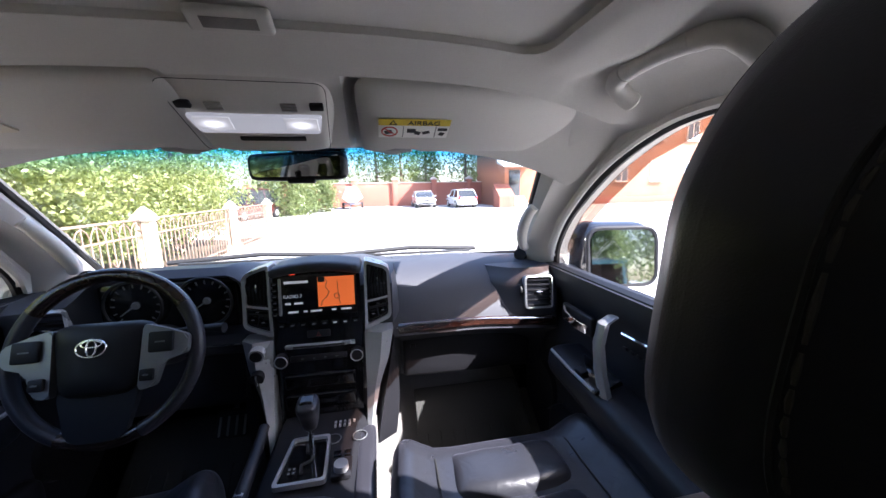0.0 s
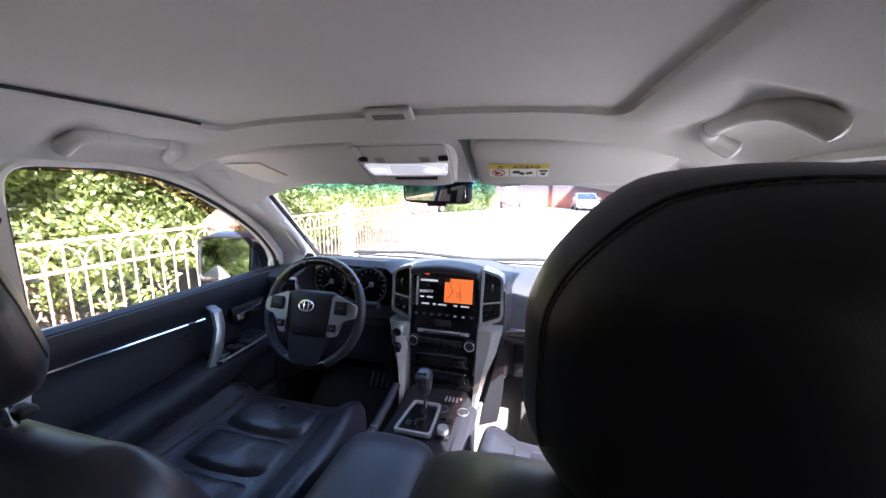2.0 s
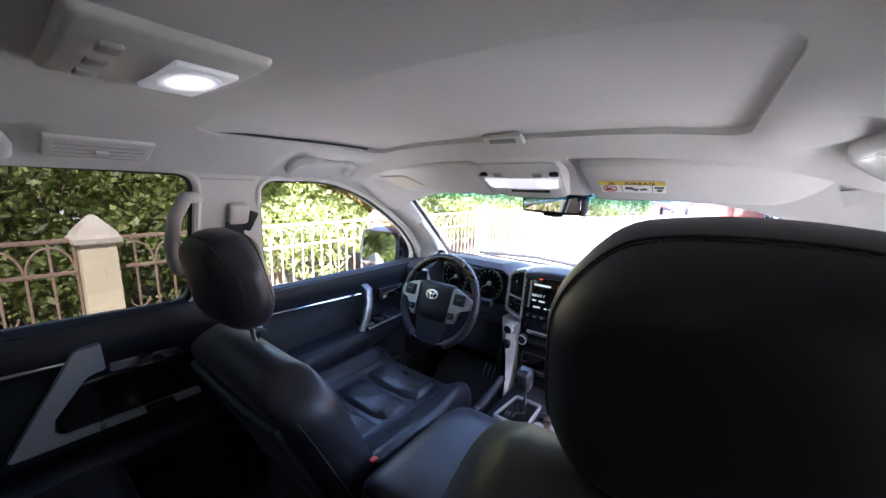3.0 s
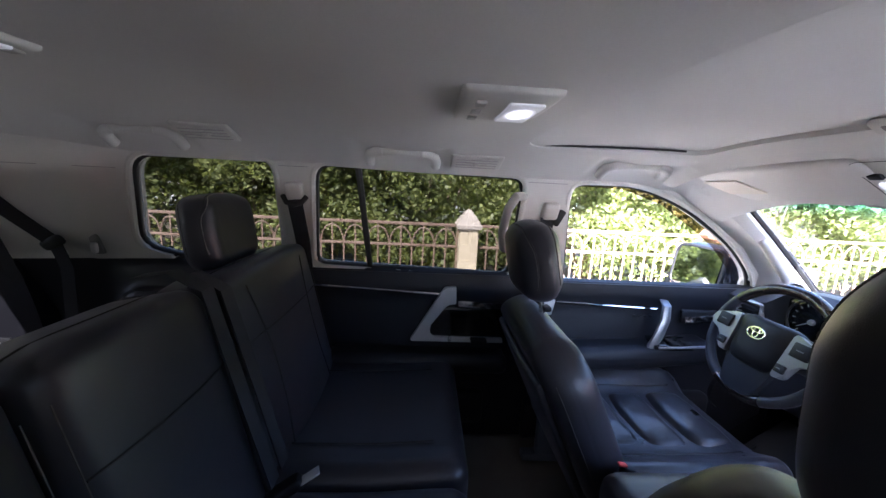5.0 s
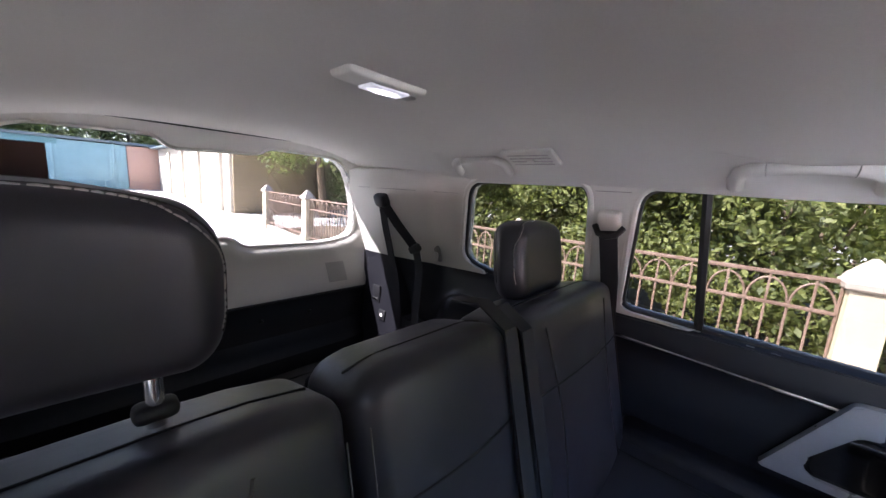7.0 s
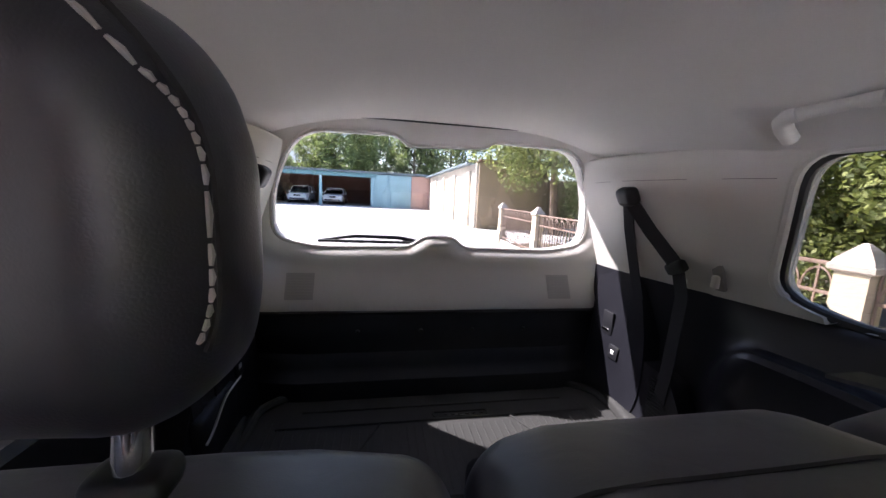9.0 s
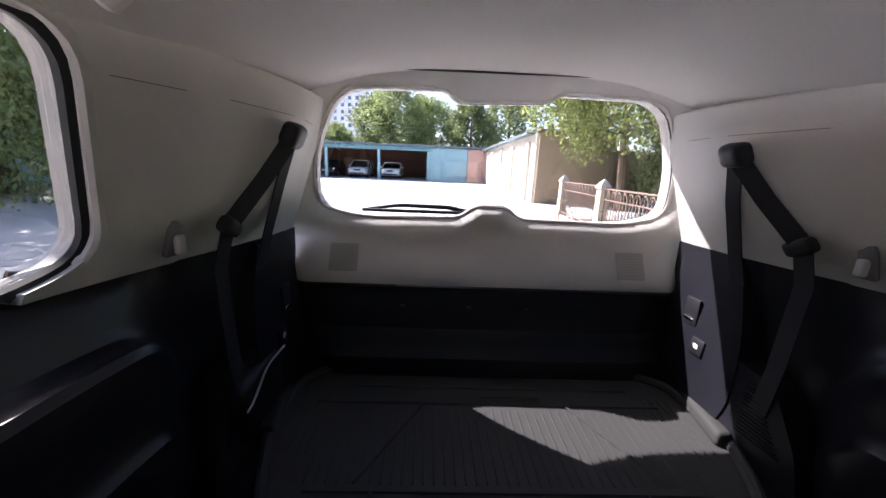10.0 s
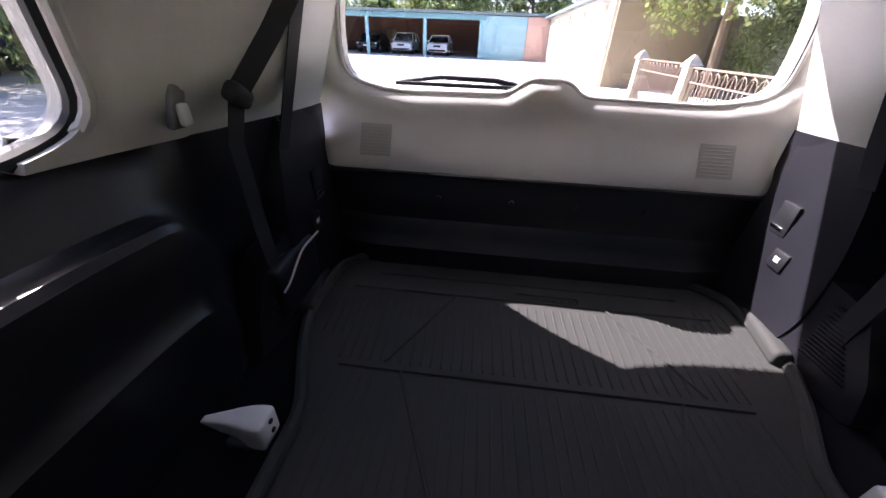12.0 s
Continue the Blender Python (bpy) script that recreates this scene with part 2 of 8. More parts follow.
def bulb_mat(name, strength, floor=0.03):
    """A lamp lens lit by a bulb behind its middle, fading towards its rim."""
    m, t, b = node_mat(name)
    co, mp, gr = t.nodes.new("ShaderNodeTexCoord"), t.nodes.new("ShaderNodeMapping"), t.nodes.new("ShaderNodeTexGradient")
    mp.inputs["Location"].default_value = (-1.0, -1.0, 0.0)
    mp.inputs["Scale"].default_value = (2.0, 2.0, 0.0)
    gr.gradient_type = "SPHERICAL"
    pw, ml = t.nodes.new("ShaderNodeMath"), t.nodes.new("ShaderNodeMath")
    pw.operation, pw.inputs[1].default_value = "POWER", 1.8
    ml.operation, ml.inputs[1].default_value = "MULTIPLY_ADD", strength
    ml.inputs[2].default_value = strength * floor
    t.links.new(co.outputs["Generated"], mp.inputs["Vector"])
    t.links.new(mp.outputs[0], gr.inputs["Vector"])
    t.links.new(gr.outputs["Fac"], pw.inputs[0])
    t.links.new(pw.outputs[0], ml.inputs[0])
    t.links.new(ml.outputs[0], b.inputs["Emission Strength"])
    b.inputs["Base Color"].default_value = (0.8, 0.8, 0.8, 1)
    b.inputs["Emission Color"].default_value = (1.0, 0.99, 0.98, 1)
    b.inputs["Roughness"].default_value = 0.3
    return m


LAMP_SOFT = glowing("dim_lamp_lens", (0.84, 0.84, 0.84), 0.012)
LAMP_ON = bulb_mat("lit_lamp_lens", 0.5)
LAMP_MAP = glowing("map_lamp_lens", (0.84, 0.85, 0.88), 0.05)
LAMP_MAP_BULB = bulb_mat("map_lamp_bulb", 0.30, 0.17)
GRILLE_GREY = surface("grey_grille", (0.20, 0.19, 0.18), 0.6, vary=0.2, scale=60, grain=600, bump=0.4)
BRIGHT_RING = surface("bright_knob_ring", (0.62, 0.63, 0.65), 0.25, metal=0.2, vary=0.03, bump=0)
SCREEN_MAP = glowing("map_screen", (0.75, 0.15, 0.03), 0.10)
SCREEN_TEXT = glowing("screen_text", (0.75, 0.78, 0.8), 0.04)
SCREEN_RED = glowing("red_display", (1.0, 0.08, 0.03), 0.12)
DIAL_MARK = glowing("dial_marks", (0.09, 0.095, 0.10), 0.015)
ASPHALT = surface("pale_dusty_asphalt", (0.50, 0.49, 0.47), 0.9, vary=0.2, scale=0.5, grain=30, bump=0.4, dirt=(0.44, 0.43, 0.41), spec=0.2)
SOIL = surface("soil", (0.10, 0.075, 0.05), 0.95, vary=0.4, scale=2, grain=30, bump=0.6)
FENCE_PAINT = surface("brown_fence_paint", (0.23, 0.165, 0.13), 0.6, vary=0.2, scale=6, grain=60, bump=0.15, dirt=(0.15, 0.085, 0.055))
POST_STUCCO = surface("cream_post_stucco", (0.54, 0.465, 0.33), 0.85, vary=0.12, scale=5, grain=90, bump=0.3, dirt=(0.50, 0.42, 0.30))
CAP_STONE = surface("stone_cap", (0.42, 0.37, 0.32), 0.9, vary=0.25, scale=8, grain=90, bump=0.4)
WALL_RED = surface("red_brown_stucco", (0.31, 0.115, 0.08), 0.9, vary=0.12, scale=0.8, grain=40, bump=0.2)
WALL_ORANGE = surface("orange_stucco", (0.36, 0.15, 0.085), 0.9, vary=0.08, scale=0.8, grain=40, bump=0.2)
WALL_TAN = surface("tan_plaster", (0.36, 0.25, 0.16), 0.9, vary=0.2, scale=1.5, grain=40, bump=0.2)
WALL_PINK = surface("pink_plaster", (0.55, 0.36, 0.29), 0.9, vary=0.12, scale=0.8, grain=40, bump=0.2)
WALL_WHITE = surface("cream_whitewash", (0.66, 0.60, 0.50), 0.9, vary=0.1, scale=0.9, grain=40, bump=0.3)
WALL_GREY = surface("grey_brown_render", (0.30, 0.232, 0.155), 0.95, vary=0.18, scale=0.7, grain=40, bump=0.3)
WALL_PALE = surface("pale_panel_concrete", (0.55, 0.58, 0.62), 0.9, vary=0.08, scale=0.1, grain=4, bump=0.1)
PAINT_BLUE = surface("light_blue_steel", (0.30, 0.49, 0.55), 0.5, vary=0.12, scale=1.5, grain=40, bump=0.1, dirt=(0.24, 0.42, 0.47))
PAINT_TEAL = surface("teal_fascia", (0.13, 0.28, 0.32), 0.55, vary=0.15, bump=0.1)
ROOF_TIN = surface("weathered_roof_sheet", (0.12, 0.16, 0.18), 0.6, vary=0.3, scale=1.5, grain=30, bump=0.2)
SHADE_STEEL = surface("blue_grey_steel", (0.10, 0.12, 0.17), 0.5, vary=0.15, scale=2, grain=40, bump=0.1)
BAY_DARK = surface("garage_interior_brick", (0.16, 0.09, 0.07), 0.95, vary=0.25, scale=1, grain=20, bump=0.3)
PALLET_WOOD = surface("grey_pallet_wood", (0.42, 0.34, 0.25), 0.85, vary=0.25, scale=5, grain=60, bump=0.3, spread=0.2)
BRICK_ORANGE = brick_mat("orange_brickwork", (0.36, 0.175, 0.10), (0.36, 0.25, 0.19))
PVC = surface("white_window_frame", (0.8, 0.8, 0.78), 0.4, vary=0.03, bump=0)
BARK = surface("bark", (0.16, 0.12, 0.085), 0.95, vary=0.4, scale=6, grain=40, bump=0.9, stretch=(1, 1, 0.25))
BARK_BIRCH = surface("birch_bark", (0.62, 0.58, 0.52), 0.85, vary=0.1, scale=7, grain=20, bump=0.3, dirt=(0.2, 0.17, 0.15), stretch=(1, 1, 2))
LEAF_HEDGE = leaf_mat("hedge_leaf", (0.035, 0.055, 0.018), (0.30, 0.33, 0.12), (0.38, 0.44, 0.12))
LEAF_TREE = leaf_mat("tree_leaf", (0.045, 0.075, 0.025), (0.17, 0.205, 0.085), (0.28, 0.34, 0.10))
LEAF_PALE = leaf_mat("birch_leaf", (0.10, 0.15, 0.06), (0.24, 0.29, 0.13), (0.38, 0.46, 0.16))
COVER_WHITE = surface("white_tarpaulin", (0.72, 0.70, 0.66), 0.6, vary=0.08, scale=4, grain=60, bump=0.3)
LIGHT_CLEAR = surface("headlight_lens", (0.62, 0.66, 0.70), 0.1, vary=0.1, bump=0, coat=0.5)
LIGHT_RED = surface("tail_light_lens", (0.42, 0.03, 0.03), 0.15, vary=0.1, bump=0, coat=0.5)

# ---- building helpers ----


def thing(name, loc, label, category, group="", kind=""):
    e = new(name)
    e.location = loc
    return tagged(e, label, category, group, kind)


def part(name, bm, material, parent=None, label="", flat=False, loc=None):
    """Links a bmesh as one mesh under a thing or a part."""
    me = bpy.data.meshes.new(name)
    bmesh.ops.recalc_face_normals(bm, faces=bm.faces)
    bm.to_mesh(me)
    bm.free()
    me.materials.append(material)
    if not flat:
        me.shade_smooth()
        me.set_sharp_from_angle(angle=radians(38))
    ob = new(name, me)
    if loc is not None:
        ob.location = loc
    if parent:
        ob.parent = parent
    if label:
        tagged(ob, label)
    return ob


def setting(name, bm, material, label, category, flat=False):
    return tagged(part(name, bm, material, flat=flat), label, category, kind="structure")


def rbox(bm, center, half, r, n=4, fn=None, turn=None):
    """A box with rounded edges and a mesh fine enough to bend: fn shapes it in its own axes, then turn and centre place it."""
    h = Vector(half)
    r = min(r, h.x * 0.999, h.y * 0.999, h.z * 0.999)
    made = []
    steps = {}
    for a in range(3):
        e = h[a] - r
        bend = (1.0, 0.6) if n < 7 else (1.0, 0.82, 0.62, 0.42, 0.21)
        steps[a] = [-e - k * r for k in bend] + [-e + 2 * e * i / n for i in range(n + 1)] + [e + k * r for k in bend[::-1]]
    for axis in range(3):
        u, v = (axis + 1) % 3, (axis + 2) % 3
        for s in (-1, 1):
            grid = []
            for a in steps[u]:
                line = []
                for b in steps[v]:
                    q = Vector((0, 0, 0))
                    q[axis], q[u], q[v] = s * h[axis], a, b
                    inner = Vector([max(-(h[i] - r), min(h[i] - r, q[i])) for i in range(3)])
                    d = q - inner
                    p = inner + d.normalized() * r if d.length > 1e-9 else q
                    if fn:
                        p = Vector(fn(p))
                    if turn:
                        p = turn @ p
                    line.append(bm.verts.new(p + Vector(center)))
                grid.append(line)
                made += line
            for i in range(len(grid) - 1):
                for j in range(len(grid[0]) - 1):
                    f = [grid[i][j], grid[i + 1][j], grid[i + 1][j + 1], grid[i][j + 1]]
                    bm.faces.new(f if s > 0 else f[::-1])
    bmesh.ops.remove_doubles(bm, verts=made, dist=1e-5)
    return bm


def box(bm, center, size, r=0.0, turn=None, seg=2):
    """A plain box with bevelled edges."""
    ret = bmesh.ops.create_cube(bm, size=1.0)
    vs = ret["verts"]
    for v in vs:
        v.co = Vector((v.co.x * size[0], v.co.y * size[1], v.co.z * size[2]))
    if r > 0:
        es = list({e for v in vs for e in v.link_edges})
        ret = bmesh.ops.bevel(bm, geom=es, offset=min(r, min(size) * 0.49), segments=seg, affect="EDGES", profile=0.5)
        vs = list({v for f in ret["faces"] for v in f.verts} | {v for v in vs if v.is_valid})
    m = Matrix.Translation(center) @ (turn.to_4x4() if turn else Matrix())
    bmesh.ops.transform(bm, matrix=m, verts=vs)
    return bm


def rot(rx=0, ry=0, rz=0):
    return Euler((radians(rx), radians(ry), radians(rz))).to_matrix()


def cyl(bm, a, b, r1, r2=None, n=16):
    """A rod or cone from a to b with closed ends."""
    a, b = Vector(a), Vector(b)
    r2 = r1 if r2 is None else r2
    d = b - a
    m = Matrix.Translation((a + b) / 2) @ d.to_track_quat("Z", "Y").to_matrix().to_4x4()
    bmesh.ops.create_cone(bm, cap_ends=True, segments=n, radius1=r1, radius2=max(r2, 1e-4), depth=d.length, matrix=m)
    return bm


def tube(bm, pts, r, n=8, closed=False, squash=None):
    """A rod swept along points. squash: (across, thick) for a strap instead of a round rod, with its flat side along up."""
    pts = [Vector(p) for p in pts]
    k = len(pts)
    rings = []
    prev = None
    for i, p in enumerate(pts):
        if closed:
            d = pts[(i + 1) % k] - pts[i - 1]
        else:
            d = pts[min(i + 1, k - 1)] - pts[max(i - 1, 0)]
        d.normalize()
        if prev is None:
            up = Vector((0, 0, 1)) if abs(d.z) < 0.9 else Vector((0, 1, 0))
            prev = d.cross(up).normalized()
        side = (prev - d * prev.dot(d)).normalized()
        prev = side
        up = side.cross(d)
        rad = r[i] if isinstance(r, (list, tuple)) else r
        ring = []
        for j in range(n):
            a = 2 * math.pi * j / n
            if squash:
                c, s = math.cos(a), math.sin(a)
                c = math.copysign(abs(c) ** 0.35, c)
                s = math.copysign(abs(s) ** 0.35, s)
                ring.append(bm.verts.new(p + side * c * squash[0] + up * s * squash[1]))
            else:
                ring.append(bm.verts.new(p + (side * math.cos(a) + up * math.sin(a)) * rad))
        rings.append(ring)
    for i in range(k if closed else k - 1):
        a, b = rings[i], rings[(i + 1) % k]
        off = 0
        if closed and i == k - 1:
            off = min(range(n), key=lambda o: sum((a[j].co - b[(j + o) % n].co).length for j in range(n)))
        for j in range(n):
            bm.faces.new((a[j], a[(j + 1) % n], b[(j + 1 + off) % n], b[(j + off) % n]))
    if not closed:
        bm.faces.new(rings[0][::-1])
        bm.faces.new(rings[-1])
    return bm


def strap(bm, pts, width, thick, across):
    """A flat belt along points; across: the way its width lies at each point, or one for all."""
    rings = []
    for i, p in enumerate(pts):
        p = Vector(p)
        w = Vector(across[i] if isinstance(across[0], (tuple, list, Vector)) else across).normalized()
        d = (Vector(pts[min(i + 1, len(pts) - 1)]) - Vector(pts[max(i - 1, 0)])).normalized()
        nrm = w.cross(d).normalized()
        rings.append([bm.verts.new(p + w * a * width / 2 + nrm * b * thick / 2) for a, b in ((-1, -1), (1, -1), (1, 1), (-1, 1))])
    for a, b in zip(rings, rings[1:]):
        for j in range(4):
            bm.faces.new((a[j], a[(j + 1) % 4], b[(j + 1) % 4], b[j]))
    bm.faces.new(rings[0][::-1])
    bm.faces.new(rings[-1])
    return bm


def loft(bm, rings, closed=True, cap=True):
    rows = [[bm.verts.new(p) for p in ring] for ring in rings]
    n = len(rows[0])
    for a, b in zip(rows, rows[1:]):
        for j in range(n if closed else n - 1):
            bm.faces.new((a[j], a[(j + 1) % n], b[(j + 1) % n], b[j]))
    if cap:
        bm.faces.new(rows[0][::-1])
        bm.faces.new(rows[-1])
    return bm


def rounded(points, r, seg=5):
    """A polygon with rounded corners, as points in the plane. r: one radius or one for each corner."""
    out = []
    k = len(points)
    for i in range(k):
        p, a, b = Vector(points[i]), Vector(points[i - 1]), Vector(points[(i + 1) % k])
        rad = r[i] if isinstance(r, (list, tuple)) else r
        da, db = (a - p), (b - p)
        la, lb = da.length, db.length
        cut = min(rad, la * 0.48, lb * 0.48)
        p0, p1 = p + da / la * cut, p + db / lb * cut
        for s in range(seg + 1):
            t = s / seg
            out.append((1 - t) ** 2 * p0 + 2 * t * (1 - t) * p + t * t * p1)
    return out


def plate(bm, outline, place, thick, bevel=0.0):
    """A flat piece of an outline in the plane: place maps (u, v, w) to the world, w through the thickness."""
    front = [bm.verts.new(place(p[0], p[1], thick)) for p in outline]
    back = [bm.verts.new(place(p[0], p[1], 0.0)) for p in outline]
    n = len(outline)
    bm.faces.new(front)
    bm.faces.new(back[::-1])
    sides = [bm.faces.new((front[i], back[i], back[(i + 1) % n], front[(i + 1) % n])) for i in range(n)]
    if bevel:
        es = [e for e in bm.edges if e.verts[0] in front and e.verts[1] in front]
        bmesh.ops.bevel(bm, geom=es, offset=bevel, segments=2, affect="EDGES")
    return bm


def inside(outline):
    """A field over the plane: the distance to an outline, positive inside it."""
    P = np.array([[p[0], p[1]] for p in outline])
    Q = np.roll(P, -1, 0)

    def field(u, v):
        x = np.stack([np.ravel(u), np.ravel(v)], -1)[:, None, :]
        d = Q - P
        t = np.clip(((x - P) * d).sum(-1) / (d * d).sum(-1), 0, 1)
        dist = np.sqrt((((P + t[..., None] * d) - x) ** 2).sum(-1)).min(1)
        yi, yj = P[:, 1], Q[:, 1]
        cross = (yi > x[..., 1]) != (yj > x[..., 1])
        with np.errstate(divide="ignore", invalid="ignore"):
            xc = P[:, 0] + (x[..., 1] - yi) * (Q[:, 0] - P[:, 0]) / (yj - yi)
        odd = (cross & (x[..., 0] < xc)).sum(1) % 2
        return np.where(odd == 1, dist, -dist).reshape(np.shape(u))

    return field


def sheet(bm, u0, u1, v0, v1, h, place, fields=(), thick=0.0, way=None):
    """A curved sheet over the plane, cut along the zero lines of fields, which are kept where positive.
    way(u, v) is the direction of its thickness."""
    nu, nv = max(2, round((u1 - u0) / h)), max(2, round((v1 - v0) / h))
    U, V = np.meshgrid(np.linspace(u0, u1, nu + 1), np.linspace(v0, v1, nv + 1), indexing="ij")
    U, V = U.copy(), V.copy()
    e = h * 0.05
    for f in fields:
        for _ in range(2):
            d = f(U, V)
            gu, gv = (f(U + e, V) - f(U - e, V)) / (2 * e), (f(U, V + e) - f(U, V - e)) / (2 * e)
            g2 = gu * gu + gv * gv + 1e-9
            near = np.abs(d) < 0.74 * h
            step = np.clip(d / g2, -h, h)
            U = np.where(near, U - step * gu, U)
            V = np.where(near, V - step * gv, V)
    cu, cv = (U[1:, 1:] + U[:-1, :-1] + U[1:, :-1] + U[:-1, 1:]) / 4, (V[1:, 1:] + V[:-1, :-1] + V[1:, :-1] + V[:-1, 1:]) / 4
    keep = np.ones(cu.shape, bool)
    for f in fields:
        keep &= f(cu, cv) > 0
    vs, ws = {}, {}

    def vert(i, j):
        if (i, j) not in vs:
            vs[i, j] = bm.verts.new(place(U[i, j], V[i, j]))
        return vs[i, j]

    faces = []
    for i, j in zip(*np.nonzero(keep)):
        c = ((i, j), (i + 1, j), (i + 1, j + 1), (i, j + 1))
        faces.append(c)
        bm.faces.new([vert(*q) for q in c])
    if thick:
        def back(i, j):
            if (i, j) not in ws:
                ws[i, j] = bm.verts.new(Vector(place(U[i, j], V[i, j])) + Vector(way(U[i, j], V[i, j])) * thick)
            return ws[i, j]

        edges = {}
        for c in faces:
            bm.faces.new([back(*q) for q in c][::-1])
            for k in range(4):
                key = (c[k], c[(k + 1) % 4])
                if key[::-1] in edges:
                    edges.pop(key[::-1])
                else:
                    edges[key] = 1
        for a, b in edges:
            bm.faces.new((vert(*b), vert(*a), back(*a), back(*b)))
    return bm


def writing(text, size, place, material, parent, name="lettering"):
    """Letters of the built-in font as a thin mesh; place: the pose of the left end of the base line."""
    cu = bpy.data.curves.new(name, "FONT")
    cu.body, cu.size, cu.extrude = text, size, size * 0.03
    tmp = new(name, cu)
    dg = bpy.context.evaluated_depsgraph_get()
    me = bpy.data.meshes.new_from_object(tmp.evaluated_get(dg))
    bpy.data.objects.remove(tmp)
    me.materials.clear()
    me.materials.append(material)
    ob = new(name, me)
    ob.matrix_basis = place
    ob.parent = parent
    return ob


def ground_z(y):
    """The yard rises gently behind the car."""
    return 0.0135 * max(0.0, -y - 4.0)


def smooth(a, b, x):
    t = min(1.0, max(0.0, (x - a) / (b - a)))
    return t * t * (3 - 2 * t)

# ---- the cabin: shell, openings, glass ----
WIN_FRONT = rounded([(0.03, 1.60), (0.26, 1.603), (0.42, 1.553), (0.57, 1.477), (0.71, 1.393), (0.83, 1.285), (0.875, 1.19), (0.09, 1.222)], [0.06, 0.08, 0.08, 0.08, 0.08, 0.05, 0.03, 0.03])
WIN_REAR = rounded([(-0.80, 1.622), (-0.12, 1.608), (-0.115, 1.236), (-0.84, 1.262)], [0.06, 0.05, 0.05, 0.04])
WIN_QUARTER = rounded([(-1.355, 1.622), (-0.925, 1.627), (-0.945, 1.29), (-1.31, 1.267), (-1.43, 1.31)], [0.07, 0.06, 0.06, 0.07, 0.06])
WIN_BACK = rounded([(0.425, 1.299), (0.575, 1.33), (0.565, 1.50), (0.475, 1.685), (0.165, 1.69), (0.125, 1.657), (-0.135, 1.667), (-0.165, 1.69), (-0.485, 1.685), (-0.575, 1.50), (-0.60, 1.335), (-0.46, 1.303), (-0.10, 1.308), (-0.055, 1.35), (0.05, 1.35), (0.10, 1.308)],
                   [0.06, 0.06, 0.1, 0.09, 0.02, 0.02, 0.02, 0.02, 0.09, 0.1, 0.06, 0.06, 0.03, 0.03, 0.03, 0.03])
SUNROOF = rounded([(-0.42, -0.20), (0.42, -0.20), (0.42, 0.285), (-0.42, 0.285)], [0.09, 0.09, 0.05, 0.05])


def side_x(y, z):
    """The half width of the cabin's upper sides."""
    swell = smooth(-1.425, -1.52, y) * smooth(-1.93, -1.72, y) * smooth(1.275, 1.38, z) * smooth(1.64, 1.56, z)
    return 0.765 - 0.333 * max(0.0, z - 1.2) - 0.11 * smooth(-1.25, -1.95, y) - 0.042 * swell


def lower_x(y, z):
    """The half width of the black side trim below the windows."""
    return side_x(y, min(z, 1.225)) - 0.015 - 0.045 * smooth(-0.95, -1.15, y) - 0.02 * smooth(1.2, 1.0, z)


def belt_z(y):
    return 1.228 + 0.016 * smooth(0.06, 0.02, y) + 0.020 * smooth(-0.86, -0.95, y)


def roof_base(x, y):
    c = 1.693 + 0.042 * smooth(-0.4, -0.95, y) - 0.012 * smooth(-1.3, -1.9, y)
    c -= 0.015 * smooth(0.22, 0.38, y) + 0.095 * smooth(0.36, 0.58, y)
    return c - (0.083 + 0.03 * smooth(-0.4, -0.95, y)) * (abs(x) / 0.62) ** 3.8


def roof_z(x, y):
    c = roof_base(x, y)
    # hollows round the grab handles
    for yc in (0.19, -0.517, -1.252):
        c += 0.010 * smooth(0.150, 0.118, abs(y - yc)) * smooth(0.500, 0.524, abs(x) + 2.6 * (y - yc) ** 2) * smooth(0.626, 0.585, abs(x))
    # soft roll behind and between the sun visors, which lie in hollows of their own
    roll = smooth(0.290, 0.345, y) * smooth(0.585, 0.50, y) * smooth(0.63, 0.56, abs(x))
    c -= 0.024 * roll * (1 - smooth(0.118, 0.134, abs(x)) * smooth(0.338, 0.353, y))
    return c


def back_y(z):
    return -2.02 + 0.28 * (z - 1.25)


def screen_y(z, x=0.0):
    """The windscreen's slope."""
    return 0.55 + (1.595 - z) / 0.673 + 0.10 * (1 - (x / 0.75) ** 2) * smooth(1.6, 1.2, z)


# headliner with the recess of the roof panel
bm = bmesh.new()
roof_hole = inside(SUNROOF)
sheet(bm, -0.632, 0.632, -1.915, 0.575, 0.0125, lambda u, v: (u, v, roof_z(u, v) + 0.007 * smooth(-0.21, -0.06, v) * smooth(0.028, 0.0, abs(roof_hole(u, v))) ** 2), [lambda u, v: -roof_hole(u, v)], 0.055, lambda u, v: (0, 0, 1))
rim_line = []
for a, b in zip(SUNROOF, SUNROOF[1:] + SUNROOF[:1]):
    a, b = Vector((a[0], a[1])), Vector((b[0], b[1]))
    n = max(1, round((b - a).length / 0.03))
    rim_line += [a.lerp(b, i / n) for i in range(n)]
lip = [(p[0], p[1], roof_z(p[0], p[1]) + 0.0015 + 0.007 * smooth(-0.21, -0.06, p[1])) for p in rim_line]
tube(bm, lip, 0.0016, 8, closed=True)
loft(bm, [lip, [(p[0] * 1.01, p[1] * 1.01, roof_z(p[0], p[1]) + 0.05) for p in rim_line]], cap=False)
ceiling = setting("ceiling", bm, LINING, "pale grey fabric headliner of the car with a recessed roof panel", "ceiling")
bm = bmesh.new()
sheet(bm, -0.435, 0.435, -0.215, 0.30, 0.015, lambda u, v: (u, v, roof_z(u, v) + 0.0035 + 0.0085 * smooth(-0.21, -0.06, v) + 0.007 * smooth(-0.2, 0.16, v)), (), 0.012, lambda u, v: (0, 0, 1))
